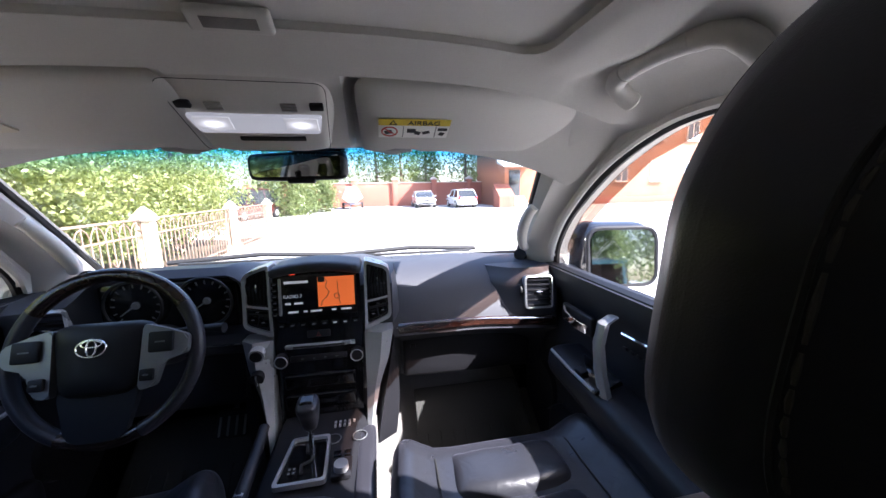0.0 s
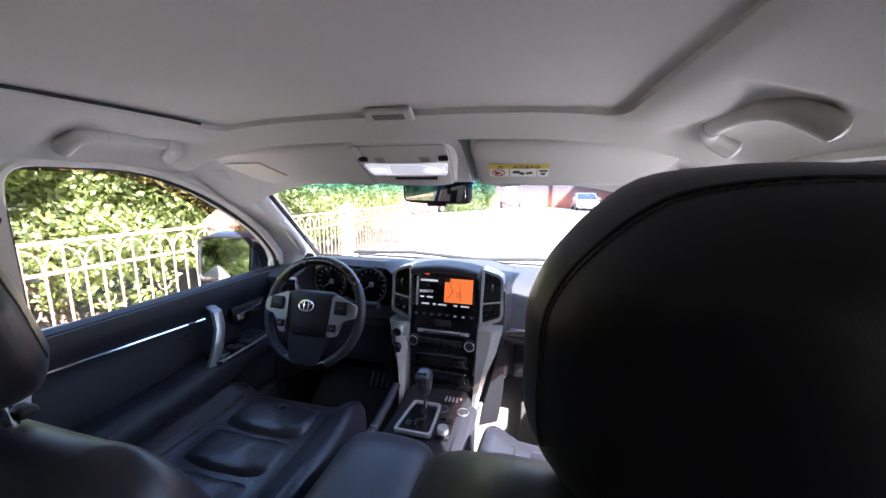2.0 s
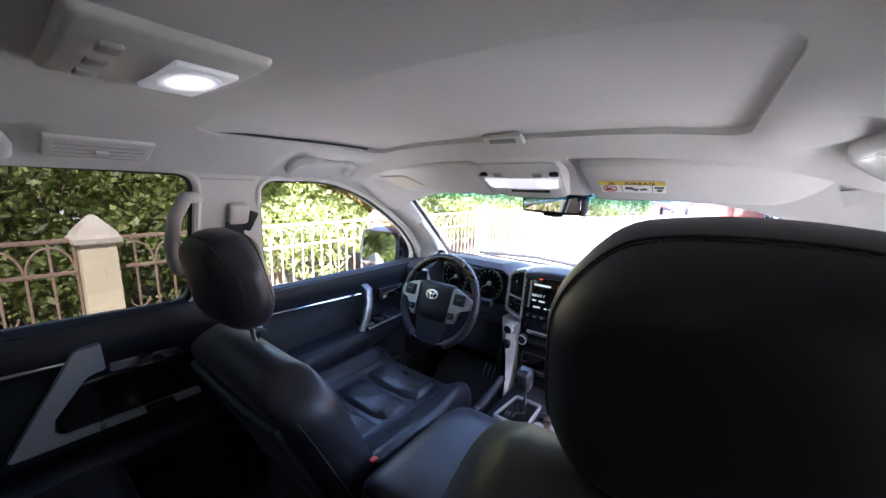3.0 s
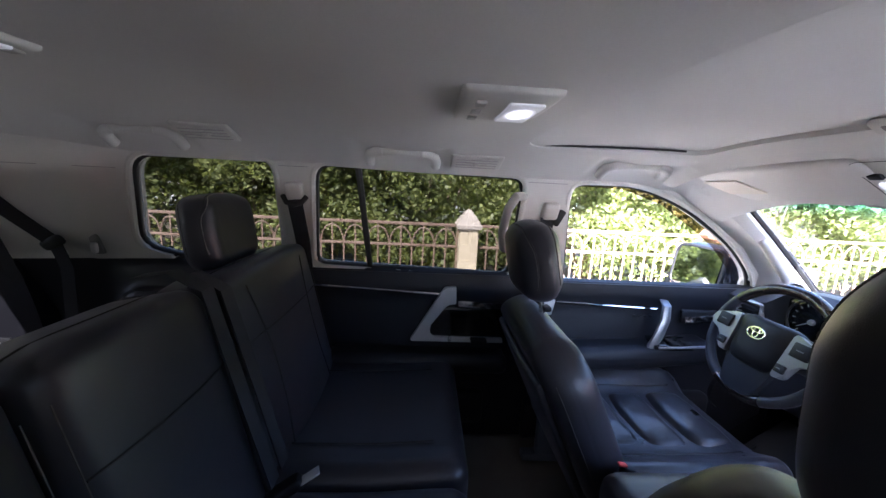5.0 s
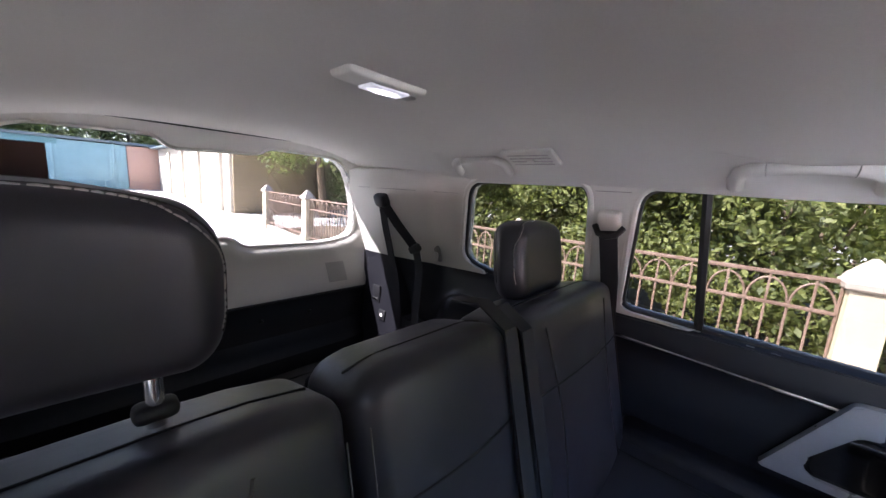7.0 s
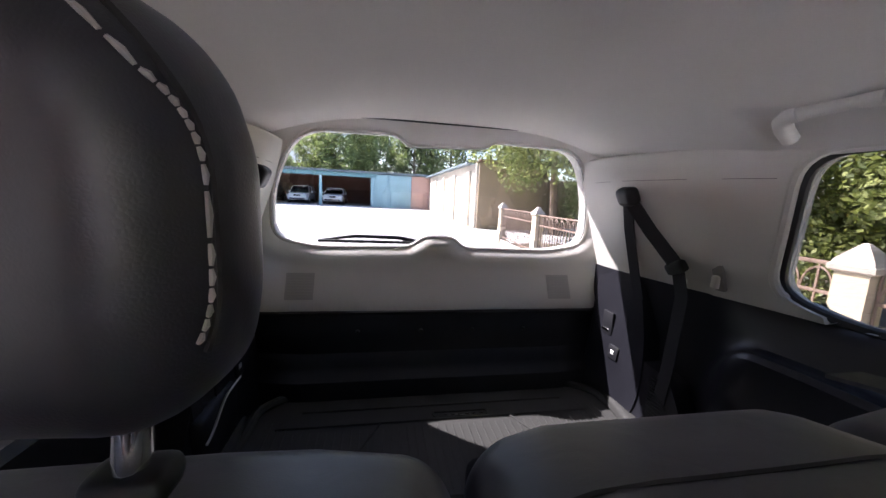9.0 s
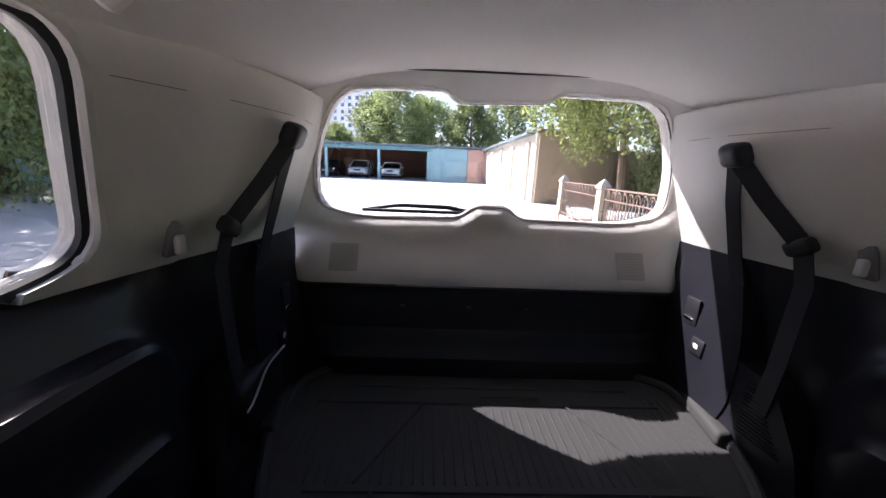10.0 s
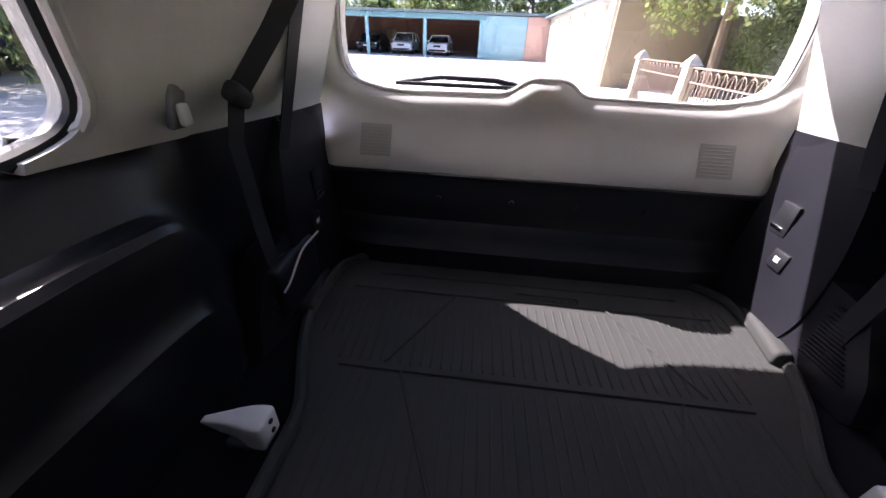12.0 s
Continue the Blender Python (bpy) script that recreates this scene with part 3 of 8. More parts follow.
tagged(part("sunroof_panel", bm, LINING), "sliding pale fabric sunroof shade, closed", "sunroof", kind="structure")
bm = bmesh.new()
tube(bm, [(-0.415, -0.16 + 0.04 * i, roof_z(0.415, -0.16 + 0.04 * i) + 0.010 + 0.005 * smooth(-0.2, 0.16, -0.16 + 0.04 * i)) for i in range(11)], 0.003, 6)
tagged(part("sunroof_rail", bm, RUBBER), "thin dark gap along the sunroof shade", "trim", kind="structure")
# outer roof skin
bm = bmesh.new()
sheet(bm, -0.70, 0.70, -2.02, 0.62, 0.06, lambda u, v: (u, v, roof_z(u * 0.85, v) + 0.075 - 0.05 * (abs(u) / 0.7) ** 6), (), 0.012, lambda u, v: (0, 0, 1))
setting("roof_skin", bm, CAR_BLACK, "glossy black painted roof of the car", "roof")


def ring_path(outline, place, step=1):
    return [place(p[0], p[1]) for p in outline[::step]]


def build_side(s, word):
    front, rear, quarter = inside(WIN_FRONT), inside(WIN_REAR), inside(WIN_QUARTER)
    cut_screen = lambda u, v: (1.575 - v) - 0.673 * (u - 0.53)
    above = lambda u, v: v - np.vectorize(belt_z)(u)
    bm = bmesh.new()
    sheet(bm, -1.985, 1.16, 1.15, 1.645, 0.0155, lambda u, v: (s * side_x(u, v), u, v),
          [above, lambda u, v: -front(u, v), lambda u, v: -rear(u, v), lambda u, v: -quarter(u, v), cut_screen], 0.06, lambda u, v: (s, 0, 0))
    # soft roll where the pillars meet the headliner
    tube(bm, [(s * (side_x(y, 1.628) + 0.012), y, 1.642) for y in [-1.93 + 0.1 * i for i in range(25)]], 0.013, 8)
    # rounded edges of the openings
    for outline in (WIN_FRONT, WIN_REAR, WIN_QUARTER):
        c = Vector((sum(p[0] for p in outline) / len(outline), sum(p[1] for p in outline) / len(outline)))
        grown = [Vector(p) + (Vector(p) - c).normalized() * 0.006 for p in outline]
        tube(bm, [(s * (side_x(p[0], p[1]) + 0.006 + 0.05 * smooth(0.045, 0.02, p[1] - belt_z(p[0]))), p[0], p[1]) for p in grown], 0.0105, 8, closed=True)
    wall = setting("wall_" + word, bm, TRIM, "beige plastic pillars and window surrounds of the cabin side", "wall")
    bm = bmesh.new()
    sheet(bm, -1.985, 1.16, 1.15, 1.645, 0.022, lambda u, v: (s * (side_x(u, v) + 0.0645), u, v),
          [above, lambda u, v: -front(u, v) - 0.008, lambda u, v: -rear(u, v) - 0.008, lambda u, v: -quarter(u, v) - 0.008, cut_screen], 0.005, lambda u, v: (s, 0, 0))
    part("outer_skin", bm, CAR_BLACK, wall, "glossy black painted pillars outside")
    # pillar seams
    bm = bmesh.new()
    for y0, y1, z in ((-0.11, 0.02, 1.592), (-0.91, -0.82, 1.604), (-1.9, -1.40, 1.572)):
        tube(bm, [(s * (side_x(y0 + (y1 - y0) * i / 6, z) - 0.0003), y0 + (y1 - y0) * i / 6, z) for i in range(7)], 0.0008, 5)
    part("seam", bm, GRILLE_GREY, wall, "fine dark joint between trim pieces")
    # rubber seals and panes
    for number, (outline, mat, label) in enumerate(((WIN_FRONT, GLASS_CLEAR, "clear front door window"), (WIN_REAR, GLASS_TINT, "dark tinted rear door window"), (WIN_QUARTER, GLASS_TINT, "dark tinted rear quarter window"))):
        n = number + (1 if s < 0 else 4)
        root = thing("window_%d" % n, (0, 0, 0), label, "window", kind="structure")
        bm = bmesh.new()
        tube(bm, ring_path(outline, lambda u, v: (s * (side_x(u, v) + 0.021), u, v)), 0.011, 6, closed=True)
        part("seal", bm, RUBBER, root, "black rubber window seal")
        bm = bmesh.new()
        face = inside(outline)
        c = lambda u, v: (s * (side_x(u, v) + 0.03), u, v)
        us, vs = [p[0] for p in outline], [p[1] for p in outline]
        sheet(bm, min(us) - 0.03, max(us) + 0.03, min(vs) - 0.03, max(vs) + 0.03, 0.04, c, [lambda u, v: face(u, v) + 0.012])
        part("pane", bm, mat, root)
        if number == 1:
            bm = bmesh.new()
            tube(bm, [(s * (side_x(-0.65, z) + 0.018), -0.665 + (1.62 - z) * 0.06, z) for z in (1.625, 1.5, 1.4, 1.25)], 0.011, 6)
            part("divider", bm, RUBBER, root, "black upright window divider")
    # wind deflector over the front window
    bm = bmesh.new()
    top = [(0.08, 1.615), (0.27, 1.612), (0.43, 1.565), (0.58, 1.488), (0.72, 1.405), (0.86, 1.285)]
    low = [(0.08, 1.588), (0.25, 1.585), (0.40, 1.54), (0.545, 1.462), (0.675, 1.382), (0.815, 1.262)]
    loft(bm, [[(s * (side_x(*p) + 0.05), *p) for p in top], [(s * (side_x(*p) + 0.068), *p) for p in low]], closed=False, cap=False)
    deflector = tagged(part("wind_deflector", bm, VISOR_AMBER), "smoky amber plastic wind deflector above the front window", "deflector")
    # windscreen pillar
    edge_w = [(0.36, 1.60), (0.45, 1.552), (0.585, 1.478), (0.725, 1.395), (0.845, 1.288), (0.885, 1.18)]
    edge_f = [(0.552, 0.50, 1.612), (0.59, 0.60, 1.545), (0.64, 0.76, 1.445), (0.685, 0.91, 1.345), (0.722, 1.03, 1.262), (0.745, 1.12, 1.195)]
    rings = []
    for w, f in zip(edge_w, edge_f):
        sx = side_x(*w)
        mid = ((sx + f[0]) / 2, (w[0] + f[1]) / 2, (w[1] + f[2]) / 2)
        rings.append([(s * (sx + 0.005), w[0], w[1]), (s * (sx - 0.022), w[0] + 0.025, w[1] + 0.006), (s * (mid[0] - 0.035), mid[1] - 0.012, mid[2] - 0.004), (s * (f[0] - 0.018), f[1] - 0.02, f[2] - 0.008),
                      (s * f[0], f[1] + 0.01, f[2] + 0.004), (s * (sx + 0.05), f[1] + 0.01, f[2] + 0.005), (s * (sx + 0.05), w[0], w[1])])
    bm = bmesh.new()
    loft(bm, rings)
    pillar = setting("trim_pillar_" + word, bm, TRIM, "beige windscreen pillar trim", "trim")
    bm = bmesh.new()
    tube(bm, [(s * (f[0] - 0.006), f[1] + 0.012, f[2]) for f in edge_f], 0.008, 6)
    part("seal", bm, RUBBER, pillar, "black windscreen edge")
    bm = bmesh.new()
    loft(bm, [[(s * (side_x(*w) + 0.056), w[0], w[1]), (s * (side_x(*w) + 0.056), f[1] + 0.016, f[2] + 0.009), (s * f[0], f[1] + 0.016, f[2] + 0.010),
               (s * f[0], f[1] + 0.024, f[2] + 0.018), (s * (side_x(*w) + 0.066), f[1] + 0.024, f[2] + 0.015), (s * (side_x(*w) + 0.066), w[0], w[1])] for w, f in zip(edge_w, edge_f)])
    part("outer_skin", bm, CAR_BLACK, pillar, "glossy black painted pillar outside")
    # assist grip on the pillar
    bm = bmesh.new()
    grip = []
    for i in range(13):
        t = i / 12
        a = Vector((0.60, 0.735, 1.435)).lerp(Vector((0.665, 0.93, 1.285)), t)
        out = math.sin(math.pi * t) ** 0.6 * 0.03
        grip.append((s * (a.x + 0.012 - out), a.y - 0.03 - out * 0.5, a.z - out * 0.1))
    tube(bm, grip, [0.014 + 0.004 * math.sin(math.pi * i / 12) for i in range(13)], 10)
    tagged(part("pillar_grip", bm, TRIM), "beige plastic assist grip on the windscreen pillar", "grip", "grab handles")
    # round tweeter at the foot of the pillar
    bm = bmesh.new()
    cyl(bm, (s * 0.69, 0.965, 1.245), (s * 0.68, 0.95, 1.25), 0.026, 0.022, 20)
    tagged(part("tweeter", bm, PLASTIC), "small round dark speaker at the pillar foot", "speaker", "small speakers")
    return wall


build_side(-1, "left")
build_side(1, "right")

# windscreen
bm = bmesh.new()
sheet(bm, -0.76, 0.76, 1.185, 1.62, 0.05, lambda u, v: (u * (0.79 + 0.21 * (1.62 - v) / 0.43), screen_y(v, u), v))
root = thing("window_7", (0, 0, 0), "clear windscreen with a blue shade band along the top", "windscreen", kind="structure")
part("pane", bm, GLASS_FRONT, root)
bm = bmesh.new()
box(bm, (0, 0.635, 1.648), (1.15, 0.16, 0.06), 0.02)
header = setting("trim_header", bm, TRIM, "beige trim above the windscreen", "trim")
bm = bmesh.new()
box(bm, (0, 0.655, 1.690), (1.24, 0.15, 0.016), 0.005, rot(-3))
part("outer_skin", bm, CAR_BLACK, header, "glossy black painted roof edge")

# tailgate: inner trim with the rear window
gate = thing("door_5", (0, 0, 0), "closed tailgate with beige upper trim and black lower panel", "tailgate", kind="structure")
back_hole = inside(WIN_BACK)
gate_edge = inside(rounded([(0.645, 0.9), (0.675, 1.21), (0.60, 1.60), (0.475, 1.722), (-0.49, 1.727), (-0.62, 1.62), (-0.70, 1.22), (-0.66, 0.9)], 0.09))


def gate_place(u, v):
    bulge = 0.105 * smooth(1.275, 1.08, v) * smooth(0.74, 0.6, abs(u))
    hump = 0.006 * smooth(0.13, 0.04, abs(u)) * smooth(1.27, 1.33, v) * smooth(1.40, 1.34, v)
    roll = 0.044 * max(0.0, 1 - abs(float(back_hole(u, v))) / 0.052) ** 2
    return (u, back_y(v) + bulge + hump - roll, v)


bm = bmesh.new()
sheet(bm, -0.71, 0.71, 1.085, 1.735, 0.0145, gate_place, [lambda u, v: -back_hole(u, v), gate_edge], 0.06, lambda u, v: (0, -1, 0))
tube(bm, [gate_place(p[0], p[1]) for p in WIN_BACK], 0.006, 8, closed=True)
part("upper_trim", bm, TRIM, gate, "beige plastic upper tailgate trim")
bm = bmesh.new()
around = lambda u, v: -gate_edge(u, v) - 0.006
sheet(bm, -0.78, 0.78, 1.085, 1.75, 0.025, lambda u, v: (u, back_y(v) + 0.012, v), [around], 0.03, lambda u, v: (0, -1, 0))
setting("trim_rear_frame", bm, TRIM, "beige body trim around the tailgate opening", "trim")
bm = bmesh.new()
ring = [(p[0], p[1]) for p in rounded([(0.655, 1.09), (0.675, 1.21), (0.60, 1.60), (0.475, 1.722), (-0.49, 1.727), (-0.62, 1.62), (-0.70, 1.22), (-0.675, 1.09)], 0.09)]
tube(bm, [(p[0], gate_place(p[0], p[1])[1] + 0.006, p[1]) for p in ring], 0.0055, 6, closed=True)
part("seal", bm, RUBBER, gate, "black tailgate seal")
bm = bmesh.new()


def low_gate(u, v):
    step = 0.03 * smooth(0.90, 0.86, v) + 0.02 * smooth(0.935, 0.92, v)
    return (u, -1.965 + 0.012 * smooth(1.085, 1.0, v) + step - 0.03 * smooth(0.45, 0.66, abs(u)), v)


sheet(bm, -0.70, 0.70, 0.74, 1.087, 0.02, low_gate, (), 0.06, lambda u, v: (0, -1, 0))
tube(bm, [(x, -1.962, 1.083) for x in (-0.62, -0.3, 0, 0.3, 0.62)], 0.004, 6)
part("lower_panel", bm, PLASTIC, gate, "black ribbed plastic lower tailgate panel")
bm = bmesh.new()
for x in (-0.13, 0.06, 0.28, -0.33):
    cyl(bm, (x, -1.962, 1.02), (x, -1.945, 1.02), 0.009, 0.007, 10)
part("trim_clip", bm, RUBBER, gate, "small black trim clips")
for x in (-0.475, 0.475):
    bm = bmesh.new()
    sheet(bm, x - 0.046, x + 0.046, 1.132, 1.216, 0.01, lambda u, v: (u, gate_place(u, v)[1] + 0.0022, v), (), 0.008, lambda u, v: (0, -1, 0))
    for i in range(9):
        z = 1.14 + 0.0085 * i
        tube(bm, [(x + 0.039 * k, gate_place(x + 0.039 * k, z)[1] + 0.0026, z) for k in (-1, -0.3, 0.3, 1)], 0.0014, 5)
    part("speaker_grille", bm, TRIM_DARK, gate, "square grey-beige speaker grille")
bm = bmesh.new()
sheet(bm, -0.64, 0.64, 1.27, 1.71, 0.04, lambda u, v: (u, back_y(v) - 0.050, v), [lambda u, v: back_hole(u, v) + 0.012])
part("pane", bm, GLASS_REAR, gate)
bm = bmesh.new()
back_mid = Vector((0, 1.49))
tube(bm, [(p[0], back_y(p[1]) - 0.047, p[1]) for p in [Vector(q) + (back_mid - Vector(q)).normalized() * 0.003 for q in WIN_BACK]], 0.0045, 6, closed=True)
part("glass_seal", bm, RUBBER, gate, "black rear window seal")
wiper = thing("rear_wiper", (0.30, back_y(1.325) - 0.078, 1.325), "black rear wiper resting along the window's foot", "wiper")
bm = bmesh.new()
tube(bm, [(0.12, 0, -0.002), (0.0, -0.005, 0.014), (-0.16, -0.004, 0.012), (-0.25, 0, -0.005)], [0.0045, 0.0065, 0.0075, 0.010], 8)
part("arm", bm, PLASTIC, wiper)
bm = bmesh.new()
box(bm, (-0.05, 0.008, -0.004), (0.36, 0.010, 0.011), 0.003)
part("blade", bm, RUBBER, wiper)
# roof spoiler outside
bm = bmesh.new()
rbox(bm, (0, -1.97, 1.775), (0.69, 0.08, 0.018), 0.016, 12, lambda p: (p.x, p.y - 0.096 * (1 - (p.x / 0.69) ** 4), p.z - 0.035 * (p.x / 0.69) ** 2))
tagged(part("roof_spoiler", bm, CAR_BLACK), "black roof spoiler above the tailgate", "spoiler")

# floors
bm = bmesh.new()
sheet(bm, -0.82, 0.82, -1.10, 1.12, 0.06, lambda u, v: (u, v, 0.56 + 0.18 * smooth(0.75, 1.1, v) + 0.10 * smooth(0.17, 0.10, abs(u)) * smooth(1.0, 0.6, v)), (), 0.04, lambda u, v: (0, 0, -1))
setting("floor", bm, CARPET_SUNLIT, "carpet on the cabin floor, paled to look sunlit", "floor")
# dark sheet laid over the pale floor to paint the driver's side shaded
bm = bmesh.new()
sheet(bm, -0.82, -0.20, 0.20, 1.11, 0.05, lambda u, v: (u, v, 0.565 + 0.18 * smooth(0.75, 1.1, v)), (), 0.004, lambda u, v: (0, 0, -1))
setting("floor_driver_shade", bm, CARPET, "thin dark sheet standing in for shade in the driver's footwell", "floor")
bm = bmesh.new()
sheet(bm, -0.80, 0.80, -2.06, -1.08, 0.05, lambda u, v: (u, v, 0.785), (), 0.04, lambda u, v: (0, 0, -1))
box(bm, (0, -1.09, 0.67), (1.56, 0.03, 0.22))
setting("floor_boot", bm, CARPET, "black carpeted boot floor", "floor")
bm = bmesh.new()
sheet(bm, -0.82, 0.82, 0.54, 1.22, 0.06, lambda u, v: (u, 1.12 + 0.05 * smooth(0.8, 1.2, v), v), (), 0.03, lambda u, v: (0, 1, 0))
setting("wall_front", bm, CARPET, "black carpeted bulkhead under the dashboard", "wall")


def side_trim(s, y0, y1, z0, name, mat, root):
    """The black trim below the windows between two places along the car."""
    bm = bmesh.new()
    under = lambda u, v: np.vectorize(belt_z)(u) - v
    sheet(bm, y0, y1, z0, 1.30, 0.025, lambda u, v: (s * (lower_x(u, v) - 0.02 * math.exp(-((v - 1.19) / 0.035) ** 2) * smooth(-0.95, -0.85, u)), u, v), [under], 0.07, lambda u, v: (s, 0, 0))
    n = max(4, round((y1 - y0) / 0.05))
    tube(bm, [(s * (lower_x(y0 + (y1 - y0) * i / n, 1.2) + 0.012), y0 + (y1 - y0) * i / n, belt_z(y0 + (y1 - y0) * i / n) - 0.012) for i in range(n + 1)], 0.022, 8)
    return part(name, bm, mat, root)


def front_door(s, number):
    word = "driver" if s < 0 else "passenger"
    d = thing("door_%d" % number, (0, 0, 0), "closed black front door of the car with silver grab handle", "car door", kind="structure")
    side_trim(s, 0.05, 1.02, 0.58, "door_panel", DOOR_BLACK, d)
    X = lambda y, z: s * (lower_x(y, z))
    # chrome strip
    bm = bmesh.new()
    tube(bm, [(X(y, 1.135) - s * 0.006, y, 1.150 - 0.04 * (y - 0.1)) for y in (0.07, 0.2, 0.35, 0.47)], 0.004, 6)
    part("chrome_strip", bm, CHROME, d, "thin bright chrome strip")
    # padded armrest
    bm = bmesh.new()
    rbox(bm, (s * 0.70, 0.36, 0.965), (0.065, 0.30, 0.045), 0.035, 5, lambda p: (p.x - s * 0.02 * smooth(0.0, 0.3, -p.y), p.y, p.z + 0.03 * smooth(-0.05, 0.3, p.y)))
    part("armrest", bm, DOOR_BLACK, d, "padded black armrest")
    # silver slanting grab handle
    bm = bmesh.new()
    path = [(0.714, 0.474, 1.180, 0.014), (0.684, 0.468, 1.168, 0.015), (0.668, 0.460, 1.12, 0.016), (0.662, 0.440, 1.06, 0.018), (0.662, 0.418, 1.01, 0.019), (0.666, 0.400, 0.98, 0.014), (0.672, 0.382, 0.955, 0.004)]
    rings = []
    for px, py, pz, w in path:
        rings.append([(s * (px + a * 0.011), py + b * w, pz) for a, b in ((-0.5, -1.0), (-1, -0.3), (-1, 0.3), (-0.4, 1.0), (0.7, 0.9), (1, 0), (0.7, -0.9))])
    loft(bm, rings)
    part("grab_handle", bm, SPOKE_SILVER, d, "slanting dull silver grab handle")
    # door release in its bowl
    bm = bmesh.new()
    rbox(bm, (s * 0.722, 0.63, 1.115), (0.008, 0.075, 0.028), 0.008, 3)
    part("release_bowl", bm, PLASTIC, d, "black bowl behind the release")
    bm = bmesh.new()
    tube(bm, [(s * 0.712, 0.57, 1.105), (s * 0.698, 0.6, 1.112), (s * 0.70, 0.66, 1.118), (s * 0.712, 0.69, 1.125)], 0.0, 8, squash=(0.004, 0.012))
    part("release_lever", bm, CHROME, d, "chrome door release")
    # switch panel
    bm = bmesh.new()
    box(bm, (s * 0.676, 0.530, 1.022), (0.075, 0.22, 0.012), 0.004, rot(-2, s * -14))
    switch = part("switch_panel", bm, GLOSS_BLACK, d, "black window switch panel")
    bm = bmesh.new()
    tube(bm, [(s * 0.640, 0.43, 1.020), (s * 0.638, 0.52, 1.024), (s * 0.644, 0.63, 1.028)], 0.0045, 6)
    part("switch_trim", bm, SILVER, switch, "silver edge of the switch panel")
    for i in range(4 if s < 0 else 1):
        bm = bmesh.new()
        box(bm, (s * (0.655 + 0.026 * (i % 2)), 0.50 + 0.05 * (i // 2), 1.030 + 0.001 * (i // 2)), (0.02, 0.03, 0.012), 0.003, rot(-2, s * -14))
        part("window_switch", bm, PLASTIC, switch)
    # map pocket and speaker
    bm = bmesh.new()
    rbox(bm, (s * 0.715, 0.42, 0.72), (0.03, 0.30, 0.08), 0.025, 4)
    part("map_pocket", bm, PLASTIC, d)
    bm = bmesh.new()
    cyl(bm, (s * 0.735, 0.82, 0.80), (s * 0.715, 0.82, 0.80), 0.085, 0.08, 24)
    part("door_speaker", bm, PLASTIC, d, "round black door speaker")
    # sill lock marks
    bm = bmesh.new()
    for i in range(4):
        box(bm, (X(0.40, 1.17) - s * 0.018, 0.38 + 0.022 * i, 1.108), (0.004, 0.014, 0.008), 0.001)
    part("seat_memory_button", bm, PLASTIC, d)
    return d


front_door(-1, 1)
front_door(1, 2)


def rear_door(s, number):
    d = thing("door_%d" % number, (0, 0, 0), "closed black rear door of the car with silver armrest frame", "car door", kind="structure")
    side_trim(s, -0.88, 0.045, 0.58, "door_panel", DOOR_BLACK, d)
    bm = bmesh.new()
    line = [(y, 1.169 + 0.0475 * (-0.392 - y)) for y in (-0.84, -0.76, -0.68, -0.6, -0.52, -0.44, -0.37)]
    tube(bm, [(s * (lower_x(y, z) - 0.02 * math.exp(-((z - 1.19) / 0.035) ** 2) - 0.002), y, z) for y, z in line], 0.0045, 6)
    part("chrome_strip", bm, CHROME, d, "thin bright chrome strip")
    # silver frame round the armrest bowl
    bm = bmesh.new()
    outline = rounded([(-0.362, 1.200), (-0.320, 1.203), (-0.318, 1.143), (-0.350, 1.139), (-0.417, 1.050), (-0.406, 1.016), (-0.14, 1.016), (-0.135, 0.998), (-0.484, 0.997)], [0.012, 0.004, 0.004, 0.016, 0.012, 0.012, 0.003, 0.003, 0.008])
    plate(bm, outline, lambda u, v, w: (s * (0.716 - w + 0.012 * smooth(1.10, 1.20, v)), u, v), 0.024, 0.004)
    part("armrest_frame", bm, SILVER, d, "angular silver armrest frame")
    bm = bmesh.new()
    rbox(bm, (s * 0.715, -0.25, 1.06), (0.012, 0.16, 0.07), 0.012, 4)
    part("armrest_bowl", bm, GLOSS_BLACK, d, "glossy black armrest bowl")
    bm = bmesh.new()
    tube(bm, [(s * 0.70, -0.31, 1.145), (s * 0.688, -0.26, 1.148), (s * 0.69, -0.18, 1.143), (s * 0.70, -0.14, 1.14)], 0.0, 8, squash=(0.005, 0.012))
    part("release_lever", bm, CHROME, d, "chrome door release")
    bm = bmesh.new()
    rbox(bm, (s * 0.70, -0.45, 0.925), (0.06, 0.33, 0.035), 0.03, 5)
    part("armrest", bm, DOOR_BLACK, d, "padded black armrest")
    bm = bmesh.new()
    box(bm, (s * 0.684, -0.23, 1.012), (0.03, 0.06, 0.01), 0.003)
    part("window_switch", bm, PLASTIC, d)
    bm = bmesh.new()
    rbox(bm, (s * 0.72, -0.45, 0.72), (0.03, 0.26, 0.07), 0.025, 4)
    part("map_pocket", bm, PLASTIC, d)
    return d


rear_door(-1, 3)
rear_door(1, 4)


